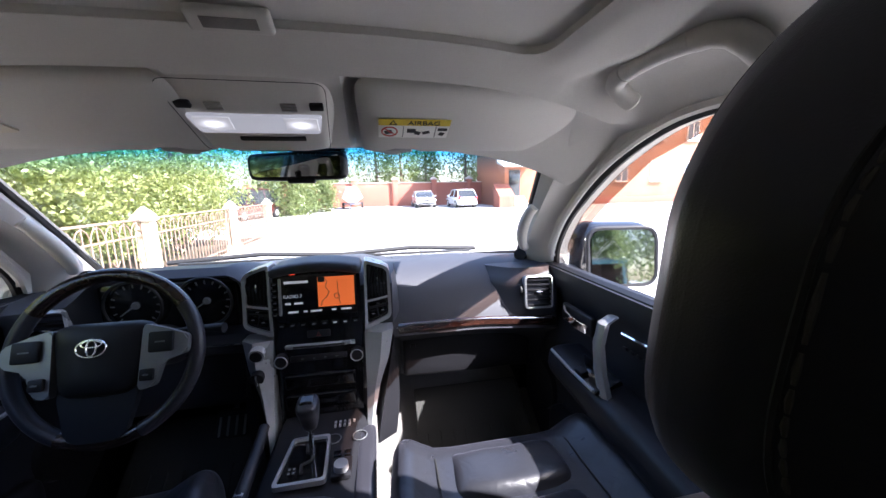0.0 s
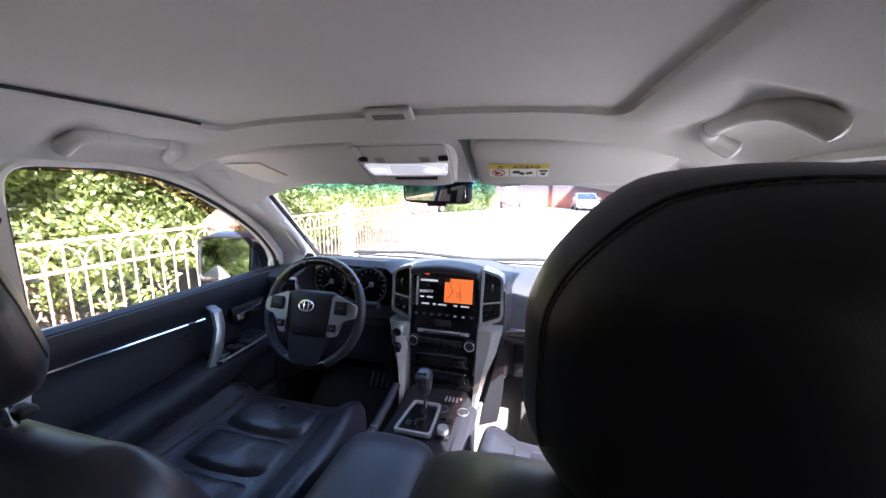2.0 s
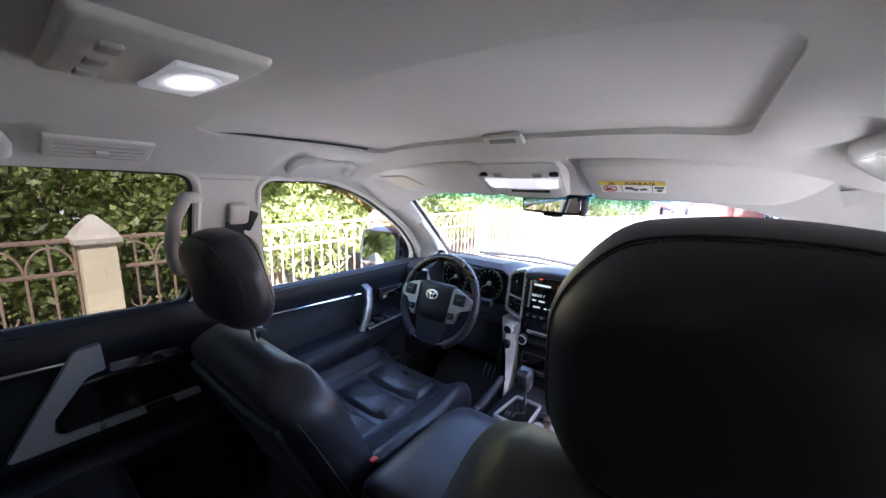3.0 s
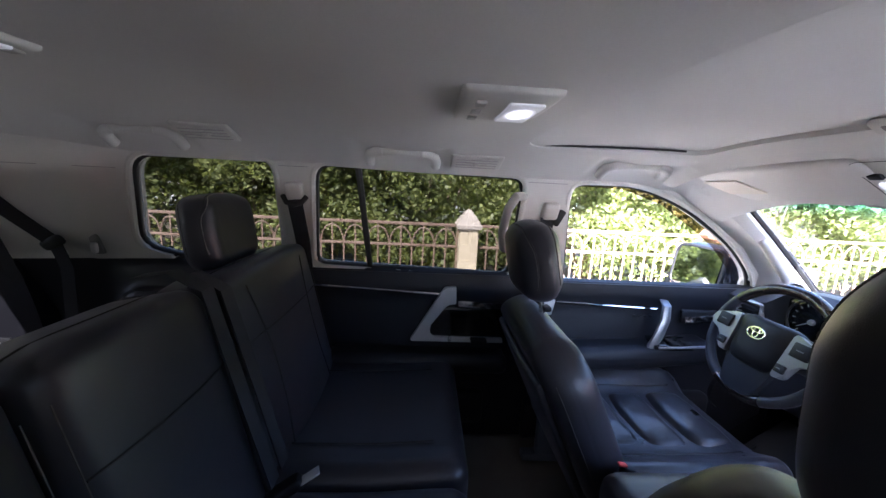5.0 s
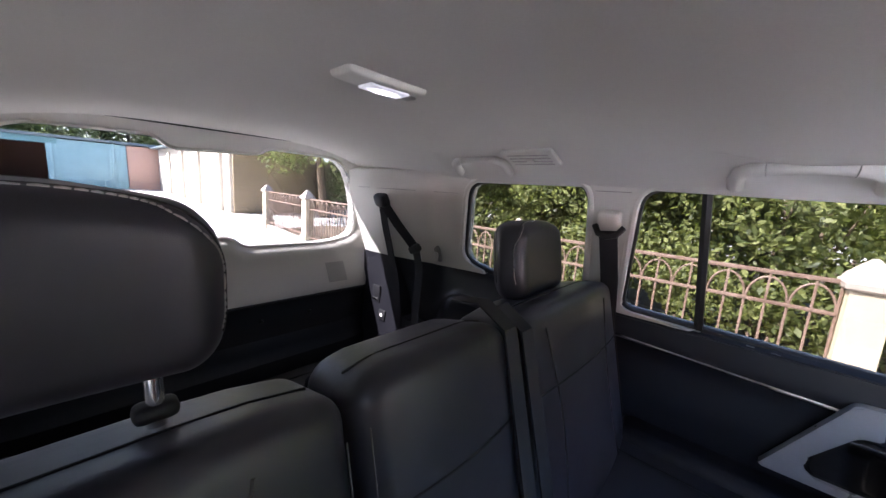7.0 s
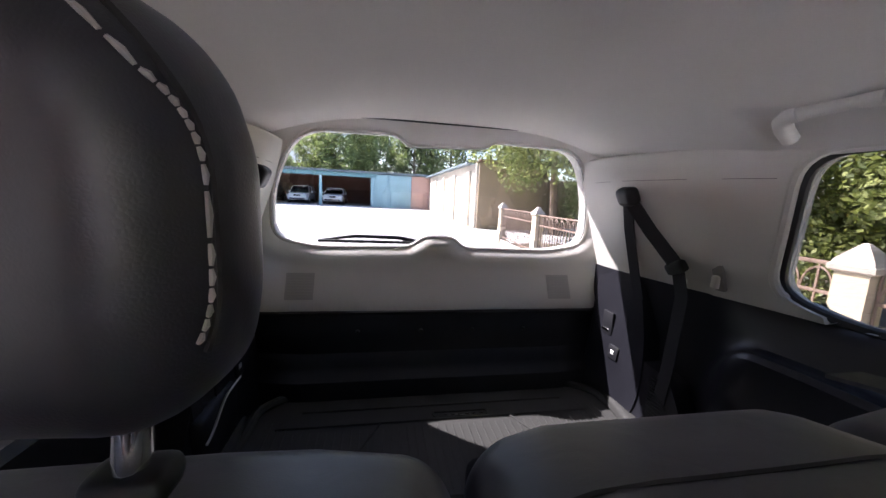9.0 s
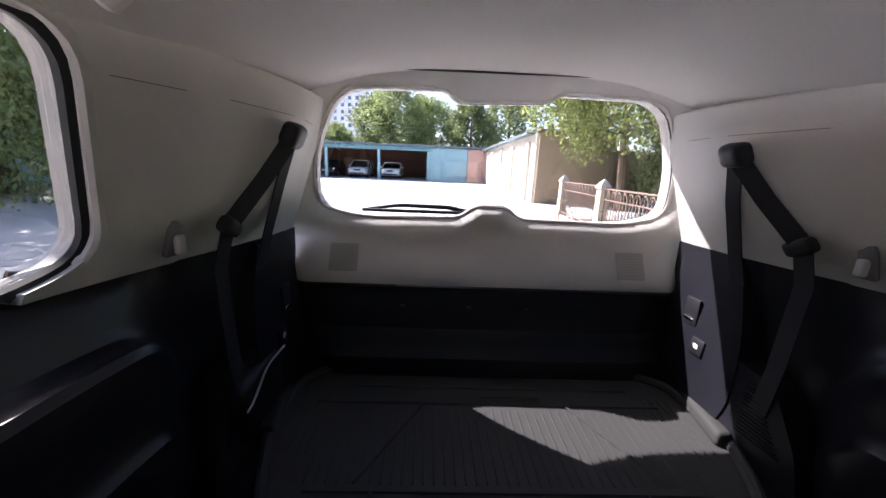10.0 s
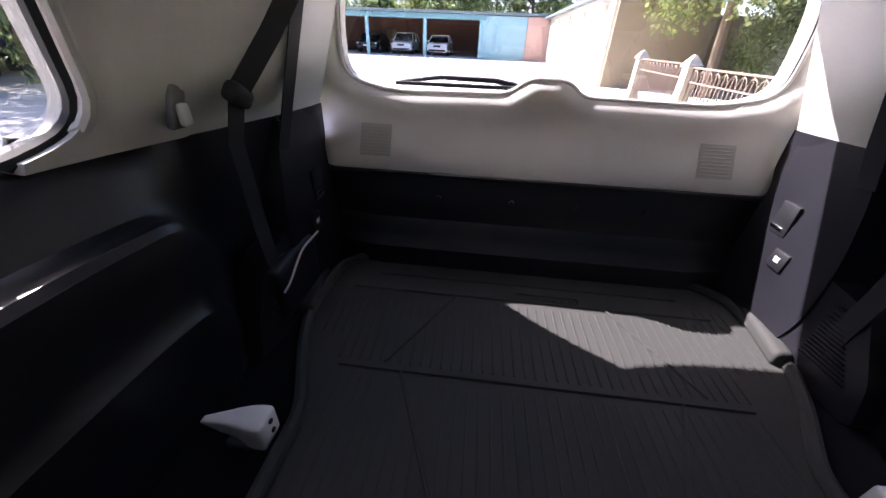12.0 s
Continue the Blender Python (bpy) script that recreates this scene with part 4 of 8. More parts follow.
def boot_side(s, word):
    root = thing("wall_boot_" + word, (0, 0, 0), "black plastic side trim of the boot", "wall", kind="structure")
    rings = []
    profile = [(0.80, 1.268), (0.76, 1.267), (0.745, 1.262), (0.73, 1.240), (0.716, 1.196), (0.705, 1.176), (0.69, 1.170), (0.672, 1.172), (0.657, 1.170), (0.646, 1.158), (0.644, 1.12), (0.65, 1.07), (0.654, 1.03), (0.645, 1.006), (0.636, 0.995), (0.636, 0.975), (0.645, 0.92), (0.65, 0.80), (0.65, 0.62), (0.80, 0.62)]
    for i in range(38):
        y = -0.885 - 1.105 * i / 37
        k = smooth(-1.60, -1.40, y)
        taper = 0.10 * smooth(-1.25, -1.95, y)
        top = side_x(y, 1.267) - 0.002
        flat = [(0.80 - taper, 1.268)] + [(top + 0.014 * smooth(1.22, 1.0, z), z) for z in [1.2665 - 0.038 * j for j in range(18)]] + [(0.80 - taper, 0.62)]
        rings.append([(s * ((x - taper) * k + fx * (1 - k)), y, z * k + fz * (1 - k)) for (x, z), (fx, fz) in zip(profile, flat)])
    bm = bmesh.new()
    loft(bm, rings)
    part("side_panel", bm, BOOT_TRIM, root, "black side panel with a long crest below the window")
    # panel by the tailgate
    bm = bmesh.new()
    face_x = lambda z: 0.590 + 0.045 * (z - 0.80) / 0.48
    outline = rounded([(-1.95, 0.79), (-1.69, 0.79), (-1.66, 0.90), (-1.675, 1.05), (-1.72, 1.19), (-1.765, 1.267), (-1.96, 1.267)], [0.01, 0.02, 0.05, 0.06, 0.05, 0.01, 0.005])
    plate(bm, outline, lambda u, v, w: (s * (face_x(v) + 0.06 - w), u, v), 0.06, 0.006)
    corner = part("corner_panel", bm, BOOT_TRIM, root, "black corner panel by the tailgate")
    bm = bmesh.new()
    outline = rounded([(-1.70, 0.79), (-1.47, 0.79), (-1.50, 0.88), (-1.58, 1.0), (-1.70, 1.02)], 0.02)
    plate(bm, outline, lambda u, v, w: (s * (face_x(v) + 0.066 - w + 0.10 * (u + 1.66)), u, v), 0.06, 0.004)
    grid_ob = part("vent_panel", bm, BOOT_TRIM, root, "black vent panel of the boot side")
    bm = bmesh.new()
    box(bm, (s * 0.6135, -1.855, 1.075), (0.010, 0.055, 0.085), 0.005)
    part("catch_bezel", bm, PLASTIC, corner)
    bm = bmesh.new()
    box(bm, (s * 0.6085, -1.86, 1.05), (0.006, 0.04, 0.010), 0.004)
    part("catch_edge", bm, CHROME, corner, "bright catch edge")
    bm = bmesh.new()
    box(bm, (s * 0.6055, -1.80, 0.985), (0.010, 0.05, 0.05), 0.006, rot(0, s * 6))
    flap = part("socket_cover", bm, PLASTIC, corner, "small square socket cover with a white mark")
    bm = bmesh.new()
    box(bm, (s * 0.6000, -1.80, 0.987), (0.002, 0.016, 0.014), 0.0005)
    part("mark", bm, WHITE_PLASTIC, flap, "small white mark")
    for k in range(15):
        z = 0.85 + 0.0092 * k
        y = -1.575 - 0.0035 * k
        bm = bmesh.new()
        box(bm, (s * (face_x(z) + 0.005 + 0.10 * (y + 1.66)), y, z), (0.008, 0.105 - 0.006 * k, 0.0042), 0.001, rot(0, 0, s * -6))
        part("vent_slat", bm, BOOT_TRIM, grid_ob)
    bm = bmesh.new()
    tube(bm, [(s * (0.676 + 0.022 * math.cos(a)), -1.09 + 0.05 * math.sin(a), 1.158) for a in [i * math.pi / 12 for i in range(24)]], 0.005, 6, closed=True)
    part("cup_rim", bm, PLASTIC, root, "rim of an oval cup recess")
    # beige coat hook slot
    bm = bmesh.new()
    box(bm, (s * (side_x(-1.515, 1.33) - 0.004), -1.515, 1.325), (0.012, 0.03, 0.075), 0.004, rot(0, s * -18))
    slot = part("hook_slot", bm, GRILLE_GREY, root, "dark recessed hook slot")
    bm = bmesh.new()
    rbox(bm, (s * (side_x(-1.515, 1.33) - 0.014), -1.515, 1.312), (0.008, 0.009, 0.018), 0.006, 3)
    part("hook", bm, TRIM, slot)
    return root


boot_side(-1, "left")
boot_side(1, "right")

# ---- dashboard and console ----


def dash_bump(x):
    """The cowl over the instruments."""
    return 0.05 * smooth(-0.61, -0.54, x) * smooth(-0.16, -0.24, x)


def dash_profile(x):
    b = dash_bump(x)
    e = 0.02 * smooth(0.45, 0.76, abs(x))
    back = 0.045 * smooth(-0.60, -0.55, x) * smooth(-0.19, -0.24, x)
    k = smooth(0.13, 0.22, x)
    c = 0.016 * smooth(-0.30, -0.12, x) * smooth(0.20, 0.10, x)
    if k > 0.99:
        pts = [(1.30, 1.185), (1.20, 1.222), (1.08, 1.240), (1.0, 1.243), (0.94, 1.238), (0.895, 1.222), (0.86, 1.198), (0.832, 1.165), (0.808, 1.122), (0.782, 1.078),
               (0.775, 1.05), (0.80, 1.032), (0.85, 1.0), (0.872, 0.95), (0.88, 0.885), (0.89, 0.862), (0.92, 0.85), (1.05, 0.80), (1.12, 0.70)]
        return [(x, y - e, z - e * 0.6) for y, z in pts]
    pts = [(1.30, 1.185), (1.20, 1.222 + c), (1.05, 1.240 + c + b * 0.2), (0.90, 1.246 + c * 0.6 + b * 0.7), (0.80, 1.240 + b), (0.765 + back * 0.2, 1.222 + b), (0.765 + back, 1.20 + b * 0.9), (0.785 + back, 1.15), (0.79 + back * 0.5, 1.09), (0.775, 1.073),
           (0.775, 1.05), (0.79, 1.04), (0.80, 0.97), (0.81, 0.885), (0.83, 0.862), (0.92, 0.85), (1.05, 0.80), (1.12, 0.70)]
    return [(x, y - e, z - e * 0.6) for y, z in pts]


dash = thing("dashboard", (0, 0, 0), "black soft plastic dashboard with silver centre stack and wood strip", "dashboard")
bm = bmesh.new()
xs = [-0.76 + 0.02 * i for i in range(77)]
loft(bm, [dash_profile(x) for x in xs], closed=False, cap=False)
part("dash_body", bm, PLASTIC_SOFT, dash)
# seam of the airbag cover and defroster slot
bm = bmesh.new()
tube(bm, [(0.215, y, dash_profile(0.215)[2][2] + 0.008 * (1.05 - y)) for y in (1.15, 1.0, 0.86, 0.80)], 0.0018, 5)
part("airbag_seam", bm, RUBBER, dash)
bm = bmesh.new()
box(bm, (0.0, 1.17, 1.236), (1.1, 0.02, 0.008), 0.002)
part("defroster_slot", bm, RUBBER, dash, "black defroster slot under the windscreen")
# wood strip
bm = bmesh.new()
rings = []
for i in range(24):
    x = 0.215 + 0.022 * i
    p = dash_profile(x)[9]
    rings.append([(x, p[1] - 0.004, p[2] - 0.022), (x, p[1] - 0.012, p[2] - 0.012), (x, p[1] - 0.012, p[2] + 0.003), (x, p[1] + 0.004, p[2] + 0.009), (x, p[1] + 0.02, p[2] - 0.006)])
loft(bm, rings)
part("wood_strip", bm, WOOD, dash, "glossy dark burl wood strip")
bm = bmesh.new()
tube(bm, [(0.21 + 0.05 * i, dash_profile(0.21 + 0.05 * i)[9][1] - 0.01, dash_profile(0.21 + 0.05 * i)[9][2] + 0.008) for i in range(11)], 0.003, 6)
part("chrome_strip", bm, CHROME, dash, "thin chrome strip")
bm = bmesh.new()
tube(bm, [(-0.60 + 0.05 * i, 0.772, 1.075) for i in range(9)], 0.003, 6)
part("chrome_strip", bm, CHROME, dash, "thin chrome strip")
# glovebox lid
bm = bmesh.new()
rbox(bm, (0.455, 0.862, 0.945), (0.225, 0.018, 0.072), 0.014, 5, lambda p: (p.x, p.y - 0.012 * (1 - (p.x / 0.23) ** 2), p.z))
lid = part("glovebox_lid", bm, PLASTIC, dash, "black glovebox lid")
bm = bmesh.new()
box(bm, (0.262, 0.838, 0.985), (0.018, 0.012, 0.014), 0.003)
part("glovebox_lock", bm, PLASTIC, lid, "small square lock")


def vent(center, w, h, parent, upright, turn=None, b=0.005):
    """An air vent: a silver frame, a dark throat, fins and a bright tab."""
    c = Vector(center)
    t = turn or rot()
    bm = bmesh.new()
    outer, inner = rounded([(-w, -h), (w, -h), (w, h), (-w, h)], 0.014), rounded([(-w + b, -h + b), (w - b, -h + b), (w - b, h - b), (-w + b, h - b)], 0.010)
    rings = [[c + t @ Vector((p[0], d, p[1])) for p in o] for o, d in ((outer, 0.02), (outer, -0.004), (inner, -0.006), (inner, 0.02))]
    loft(bm, rings, cap=False)
    frame_ob = part("vent", bm, SILVER, parent, "silver framed air vent")
    bm = bmesh.new()
    box(bm, c + t @ Vector((0, 0.03, 0)), (2 * w - 0.01, 0.01, 2 * h - 0.01), 0, t)
    part("throat", bm, RUBBER, frame_ob, "dark throat")
    n = 5 if upright else 6
    for i in range(n):
        bm = bmesh.new()
        k = (i + 0.5) / n * 2 - 1
        if upright:
            box(bm, c + t @ Vector((k * (w - b), 0.008, 0)), (0.003, 0.02, 2 * h - 2.2 * b), 0, t @ rot(0, 0, 12))
        else:
            box(bm, c + t @ Vector((0, 0.008, k * (h - b))), (2 * w - 2.2 * b, 0.02, 0.003), 0, t @ rot(12))
        part("fin", bm, PLASTIC, frame_ob)
    bm = bmesh.new()
    box(bm, c + t @ Vector((0.0, -0.003, 0)), (0.006, 0.01, 0.022) if upright else (0.022, 0.01, 0.006), 0.002, t)
    part("tab", bm, CHROME, frame_ob, "bright vent tab")
    return frame_ob


bm = bmesh.new()
rings = []
for i in range(12):
    z = 1.08 + 0.0135 * i
    y = 0.768 - 0.012 * smooth(1.08, 1.10, z) + 0.16 * max(0, z - 1.10) + 0.045 * smooth(1.18, 1.23, z)
    rings.append([(0.53, y + 0.075, z), (0.56, y + 0.045, z), (0.585, y + 0.022, z), (0.61, y + 0.008, z), (0.64, y, z), (0.68, y - 0.002, z), (0.72, y + 0.002, z), (0.742, y + 0.02, z), (0.748, y + 0.05, z), (0.748, y + 0.14, z), (0.53, y + 0.14, z)])
loft(bm, rings)
part("vent_housing", bm, PLASTIC_SOFT, dash, "rounded housing of the end vent")
vent((0.662, 0.758, 1.163), 0.046, 0.053, dash, False, rot(-9, 0, -4))
bm = bmesh.new()
cyl(bm, (0.604, 0.778, 1.168), (0.610, 0.778, 1.168), 0.016, 0.016, 20)
part("vent_wheel", bm, PLASTIC, dash, "ribbed thumbwheel beside the end vent")
vent((-0.64, 0.745, 1.165), 0.042, 0.05, dash, False, rot(0, 0, 8))

# centre stack
stack = thing("centre_stack", (0, 0, 0), "glossy black centre stack with navigation screen and silver flanks", "centre stack")
STK = rot(-10)


def on_stack(x, z, lift=0.0):
    """A point on the stack's leaning face."""
    return Vector((x - 0.008, 0.735 + (z - 1.10) * 0.17 - lift, z))


bm = bmesh.new()
rings = []
for z, w, d in ((0.82, 0.108, 0.2), (0.93, 0.112, 0.2), (1.06, 0.118, 0.2), (1.12, 0.121, 0.2), (1.255, 0.116, 0.2), (1.287, 0.108, 0.06)):
    c = on_stack(0, z)
    rings.append([(c.x - w, c.y + 0.004, z), (c.x - w * 0.6, c.y - 0.004, z), (c.x + w * 0.6, c.y - 0.004, z), (c.x + w, c.y + 0.004, z), (c.x + w, c.y + d, z), (c.x - w, c.y + d, z)])
loft(bm, rings)
part("stack_body", bm, GLOSS_BLACK, stack)
bm = bmesh.new()
rbox(bm, (-0.008, 0.80, 1.287), (0.122, 0.06, 0.014), 0.012, 5, lambda p: (p.x, p.y, p.z - 0.014 * (p.x / 0.12) ** 2))
part("clock_hood", bm, PLASTIC_SOFT, stack, "small black cowl over the clock strip")
bm = bmesh.new()
box(bm, on_stack(0, 1.268, 0.0055), (0.20, 0.004, 0.022), 0.001, STK)
strip = part("clock_strip", bm, GLOSS_BLACK, stack, "dark clock and warning strip")
bm = bmesh.new()
box(bm, on_stack(-0.062, 1.267, 0.009), (0.014, 0.001, 0.004), 0, STK)
part("warning_light", bm, SCREEN_RED, strip, "small red warning light")
bm = bmesh.new()
for i in range(7):
    box(bm, on_stack(-0.035 + 0.018 * i, 1.267, 0.009), (0.009, 0.001, 0.003), 0, STK)
part("faint_marks", bm, PLASTIC, strip)


def on_nav(x, z, lift=0.0):
    return on_stack(x, z + 0.009, lift)


# navigation screen
bm = bmesh.new()
box(bm, on_nav(0.006, 1.20, 0.006), (0.205, 0.012, 0.118), 0.006, STK)
nav = part("navigation_screen", bm, GLOSS_BLACK, stack, "lit navigation screen with an orange map")
bm = bmesh.new()
box(bm, on_nav(0.053, 1.208, 0.0132), (0.098, 0.001, 0.082), 0, STK)
part("map_view", bm, SCREEN_MAP, nav, "orange map with a dark route")
bm = bmesh.new()
tube(bm, [on_nav(x, z, 0.0145) for x, z in ((0.022, 1.245), (0.03, 1.236), (0.024, 1.222), (0.034, 1.208), (0.028, 1.195), (0.014, 1.182), (0.012, 1.17))], 0.0009, 4)
tube(bm, [on_nav(x, z, 0.0145) for x, z in ((0.056, 1.236), (0.058, 1.205), (0.062, 1.172))], 0.0007, 4)
tube(bm, [on_nav(0.054 + 0.007 * math.cos(a), 1.195 + 0.007 * math.sin(a), 0.0145) for a in [i * math.pi / 6 for i in range(12)]], 0.0008, 4, closed=True)
box(bm, on_nav(0.014, 1.242, 0.0142), (0.018, 0.001, 0.014), 0, STK)
part("map_line", bm, INK, nav, "dark route lines on the map")


def on_face(x, z, lift, size, text, mat, parent):
    p = on_nav(x, z, lift)
    writing(text, size, Matrix.Translation(p) @ rot(80).to_4x4(), mat, parent)


on_face(-0.086, 1.196, 0.0135, 0.0125, "RADIO 7", SCREEN_TEXT, nav)
for x, z, w, h in ((-0.052, 1.238, 0.062, 0.007), (-0.075, 1.181, 0.014, 0.005), (-0.047, 1.181, 0.022, 0.005), (-0.062, 1.158, 0.026, 0.005), (-0.03, 1.158, 0.01, 0.005), (-0.002, 1.158, 0.03, 0.005), (0.045, 1.158, 0.012, 0.005), (0.078, 1.158, 0.028, 0.005)):
    bm = bmesh.new()
    box(bm, on_nav(x, z, 0.0135), (w, 0.001, h), 0, STK)
    part("text_bar", bm, SCREEN_TEXT, nav)
bm = bmesh.new()
box(bm, on_nav(-0.094, 1.2, 0.014), (0.008, 0.006, 0.10), 0.003, STK)
part("screen_edge", bm, SILVER, nav, "thin silver bar beside the screen")
for i in range(6):
    bm = bmesh.new()
    box(bm, on_stack(-0.109, 1.243 - 0.0165 * i, 0.007), (0.017, 0.008, 0.013), 0.002, STK)
    b = part("menu_button", bm, GLOSS_BLACK, stack)
    bm = bmesh.new()
    box(bm, on_stack(-0.109, 1.243 - 0.0165 * i, 0.0115), (0.009, 0.001, 0.003), 0, STK)
    part("button_mark", bm, DIAL_MARK, b)
for i in range(8):
    bm = bmesh.new()
    box(bm, on_stack(-0.095 + 0.028 * i, 1.130, 0.005), (0.022, 0.008, 0.014), 0.003, STK)
    b = part("climate_button", bm, GLOSS_BLACK, stack)
    bm = bmesh.new()
    box(bm, on_stack(-0.095 + 0.028 * i, 1.130, 0.0098), (0.009, 0.001, 0.003), 0, STK)
    part("button_mark", bm, SCREEN_TEXT if i in (5, 6) else DIAL_MARK, b)
bm = bmesh.new()
box(bm, on_stack(0.0, 1.102, 0.005), (0.062, 0.01, 0.02), 0.004, STK)
hz = part("hazard_button", bm, PLASTIC, stack, "black hazard warning button")
bm = bmesh.new()
tube(bm, [on_stack(x, z, 0.0115) for x, z in ((-0.005, 1.098), (0.005, 1.098), (0.0, 1.107))], 0.0008, 4, closed=True)
part("triangle_mark", bm, INK_RED, hz)
bm = bmesh.new()
box(bm, on_stack(0.004, 1.071, 0.006), (0.185, 0.012, 0.011), 0.002, STK)
cd = part("disc_slot", bm, SILVER, stack, "silver framed disc slot")
bm = bmesh.new()
box(bm, on_stack(0.0, 1.071, 0.0125), (0.135, 0.002, 0.005), 0, STK)
part("slot", bm, RUBBER, cd)
bm = bmesh.new()
box(bm, on_stack(-0.002, 1.038, 0.005), (0.15, 0.012, 0.016), 0.003, STK)
bar = part("preset_bar", bm, PLASTIC, stack, "dark preset button bar")
for i in range(4):
    bm = bmesh.new()
    box(bm, on_stack(-0.045 + 0.03 * i, 1.038, 0.0116), (0.006, 0.001, 0.003), 0, STK)
    part("button_mark", bm, DIAL_MARK, bar)
for x in (-0.100, 0.100):
    bm = bmesh.new()
    p = on_stack(x, 1.039)
    cyl(bm, p + Vector((0, 0.004, 0)), p + Vector((0, -0.016, -0.003)), 0.0175, 0.0165, 28)
    knob = part("volume_knob", bm, PLASTIC, stack, "round black knob with bright chrome rim")
    bm = bmesh.new()
    tube(bm, [p + Vector((0.0162 * math.cos(a), -0.0165, -0.003 + 0.0162 * math.sin(a))) for a in [i * math.pi / 14 for i in range(28)]], 0.0017, 6, closed=True)
    part("knob_rim", bm, BRIGHT_RING, knob, "bright rim")
for i in range(2):
    bm = bmesh.new()
    rbox(bm, on_stack(0.0, 0.975 - 0.055 * i, 0.0), (0.095, 0.012, 0.022), 0.008, 4)
    part("storage_lid", bm, GLOSS_BLACK, stack, "glossy black lid below the radio")
# vents with silver flanks


def on_flank(s, u, z, lift=0.0):
    """A point on the leaning vent panel; u runs outwards from the middle."""
    return Vector((s * u - 0.004, 0.742 + (z - 1.10) * 0.14 + (u - 0.13) * 0.12 - lift, z))


for s in (-1, 1):
    outer = rounded([(0.123, 1.099), (0.199, 1.126), (0.198, 1.262), (0.186, 1.276), (0.126, 1.296)], [0.008, 0.016, 0.02, 0.014, 0.010])
    inner = rounded([(0.130, 1.112), (0.191, 1.133), (0.190, 1.258), (0.181, 1.268), (0.133, 1.285)], [0.006, 0.012, 0.014, 0.010, 0.008])
    bm = bmesh.new()
    loft(bm, [[on_flank(s, p[0], p[1], d) for p in o] for o, d in ((outer, -0.06), (outer, 0.006), (outer, 0.009), (inner, 0.008), (inner, -0.012))], cap=False)
    flank = part("vent_surround", bm, SILVER, stack, "brushed silver frame round the vent")
    bm = bmesh.new()
    plate(bm, inner, lambda u, v, w: on_flank(s, u, v, w - 0.022), 0.004)
    part("throat", bm, RUBBER, flank, "dark throat")
    for i in range(6):
        u = 0.139 + 0.0092 * i
        top = 1.277 - 0.30 * (u - 0.133)
        low = 1.184 + 0.08 * (u - 0.133)
        bm = bmesh.new()
        box(bm, on_flank(s, u, (top + low) / 2, -0.008), (0.0035, 0.018, top - low), 0.001, rot(-8, 0, s * 10))
        part("fin", bm, PLASTIC, flank)
    bm = bmesh.new()
    box(bm, on_flank(s, 0.162, 1.232, 0.003), (0.006, 0.012, 0.026), 0.0025, rot(-8))
    part("tab", bm, CHROME, flank, "bright vent tab")
    bm = bmesh.new()
    tube(bm, [on_flank(s, u, z, 0.004) for u, z in ((0.130, 1.177), (0.16, 1.181), (0.191, 1.186))], 0.0032, 6)
    part("cross_bar", bm, SILVER, flank)
    bm = bmesh.new()
    plate(bm, rounded([(0.131, 1.114), (0.190, 1.135), (0.190, 1.182), (0.131, 1.173)], 0.006), lambda u, v, w: on_flank(s, u, v, w - 0.010), 0.012, 0.002)
    pad = part("button_pad", bm, PLASTIC, flank, "black seat climate buttons")
    for u, z, w, hh in ((0.147, 1.141, 0.024, 0.026), (0.174, 1.149, 0.024, 0.026), (0.161, 1.170, 0.052, 0.010)):
        bm = bmesh.new()
        box(bm, on_flank(s, u, z, 0.003), (w, 0.008, hh), 0.003, rot(-8, s * -10))
        btn = part("seat_climate_button", bm, GLOSS_BLACK, pad)
        bm = bmesh.new()
        box(bm, on_flank(s, u, z, 0.0075), (0.008, 0.001, 0.0025), 0, rot(-8))
        part("button_mark", bm, DIAL_MARK, btn)
    # leg of silver down to the console
    bm = bmesh.new()
    rings = []
    for z, xi, xo, y in ((1.092, 0.122, 0.204, 0.735), (1.02, 0.122, 0.188, 0.712), (0.95, 0.122, 0.160, 0.69), (0.88, 0.120, 0.143, 0.668), (0.815, 0.118, 0.134, 0.645)):
        rings.append([(s * xi - 0.006, y - 0.002, z), (s * (xi * 0.4 + xo * 0.6) - 0.006, y - 0.014, z), (s * xo - 0.006, y + 0.01, z), (s * (xo - 0.004) - 0.006, y + 0.10, z), (s * xi - 0.006, y + 0.10, z)])
    loft(bm, rings)
    part("silver_leg", bm, SILVER, stack, "silver flank running down to the console")
    bm = bmesh.new()
    rings = []
    for i in range(9):
        t = i / 8
        rings.append([(s * (0.205 - 0.06 * t) - 0.006, 0.745 - 0.09 * t, 1.07 - 0.28 * t), (s * (0.20 + 0.015 * math.sin(math.pi * t)) - 0.006, 0.78 - 0.06 * t, 1.05 - 0.28 * t), (s * 0.20 - 0.006, 0.88, 1.05 - 0.28 * t), (s * 0.14 - 0.006, 0.88, 1.05 - 0.28 * t)])
    loft(bm, rings)
    part("knee_pad", bm, PLASTIC, stack, "black knee pad beside the console")
bm = bmesh.new()
cyl(bm, (-0.166, 0.728, 1.066), (-0.166, 0.704, 1.062), 0.0205, 0.0195, 28)
start = part("start_button", bm, SILVER, stack, "round start button with chrome ring")
bm = bmesh.new()
cyl(bm, (-0.166, 0.705, 1.062), (-0.166, 0.701, 1.061), 0.0155, 0.015, 24)
part("button_face", bm, PLASTIC, start)
bm = bmesh.new()
cyl(bm, (-0.165, 0.712, 1.010), (-0.165, 0.688, 1.005), 0.018, 0.017, 24)
dial = part("drive_dial", bm, PLASTIC, stack, "round dark dial with a bright bar")
bm = bmesh.new()
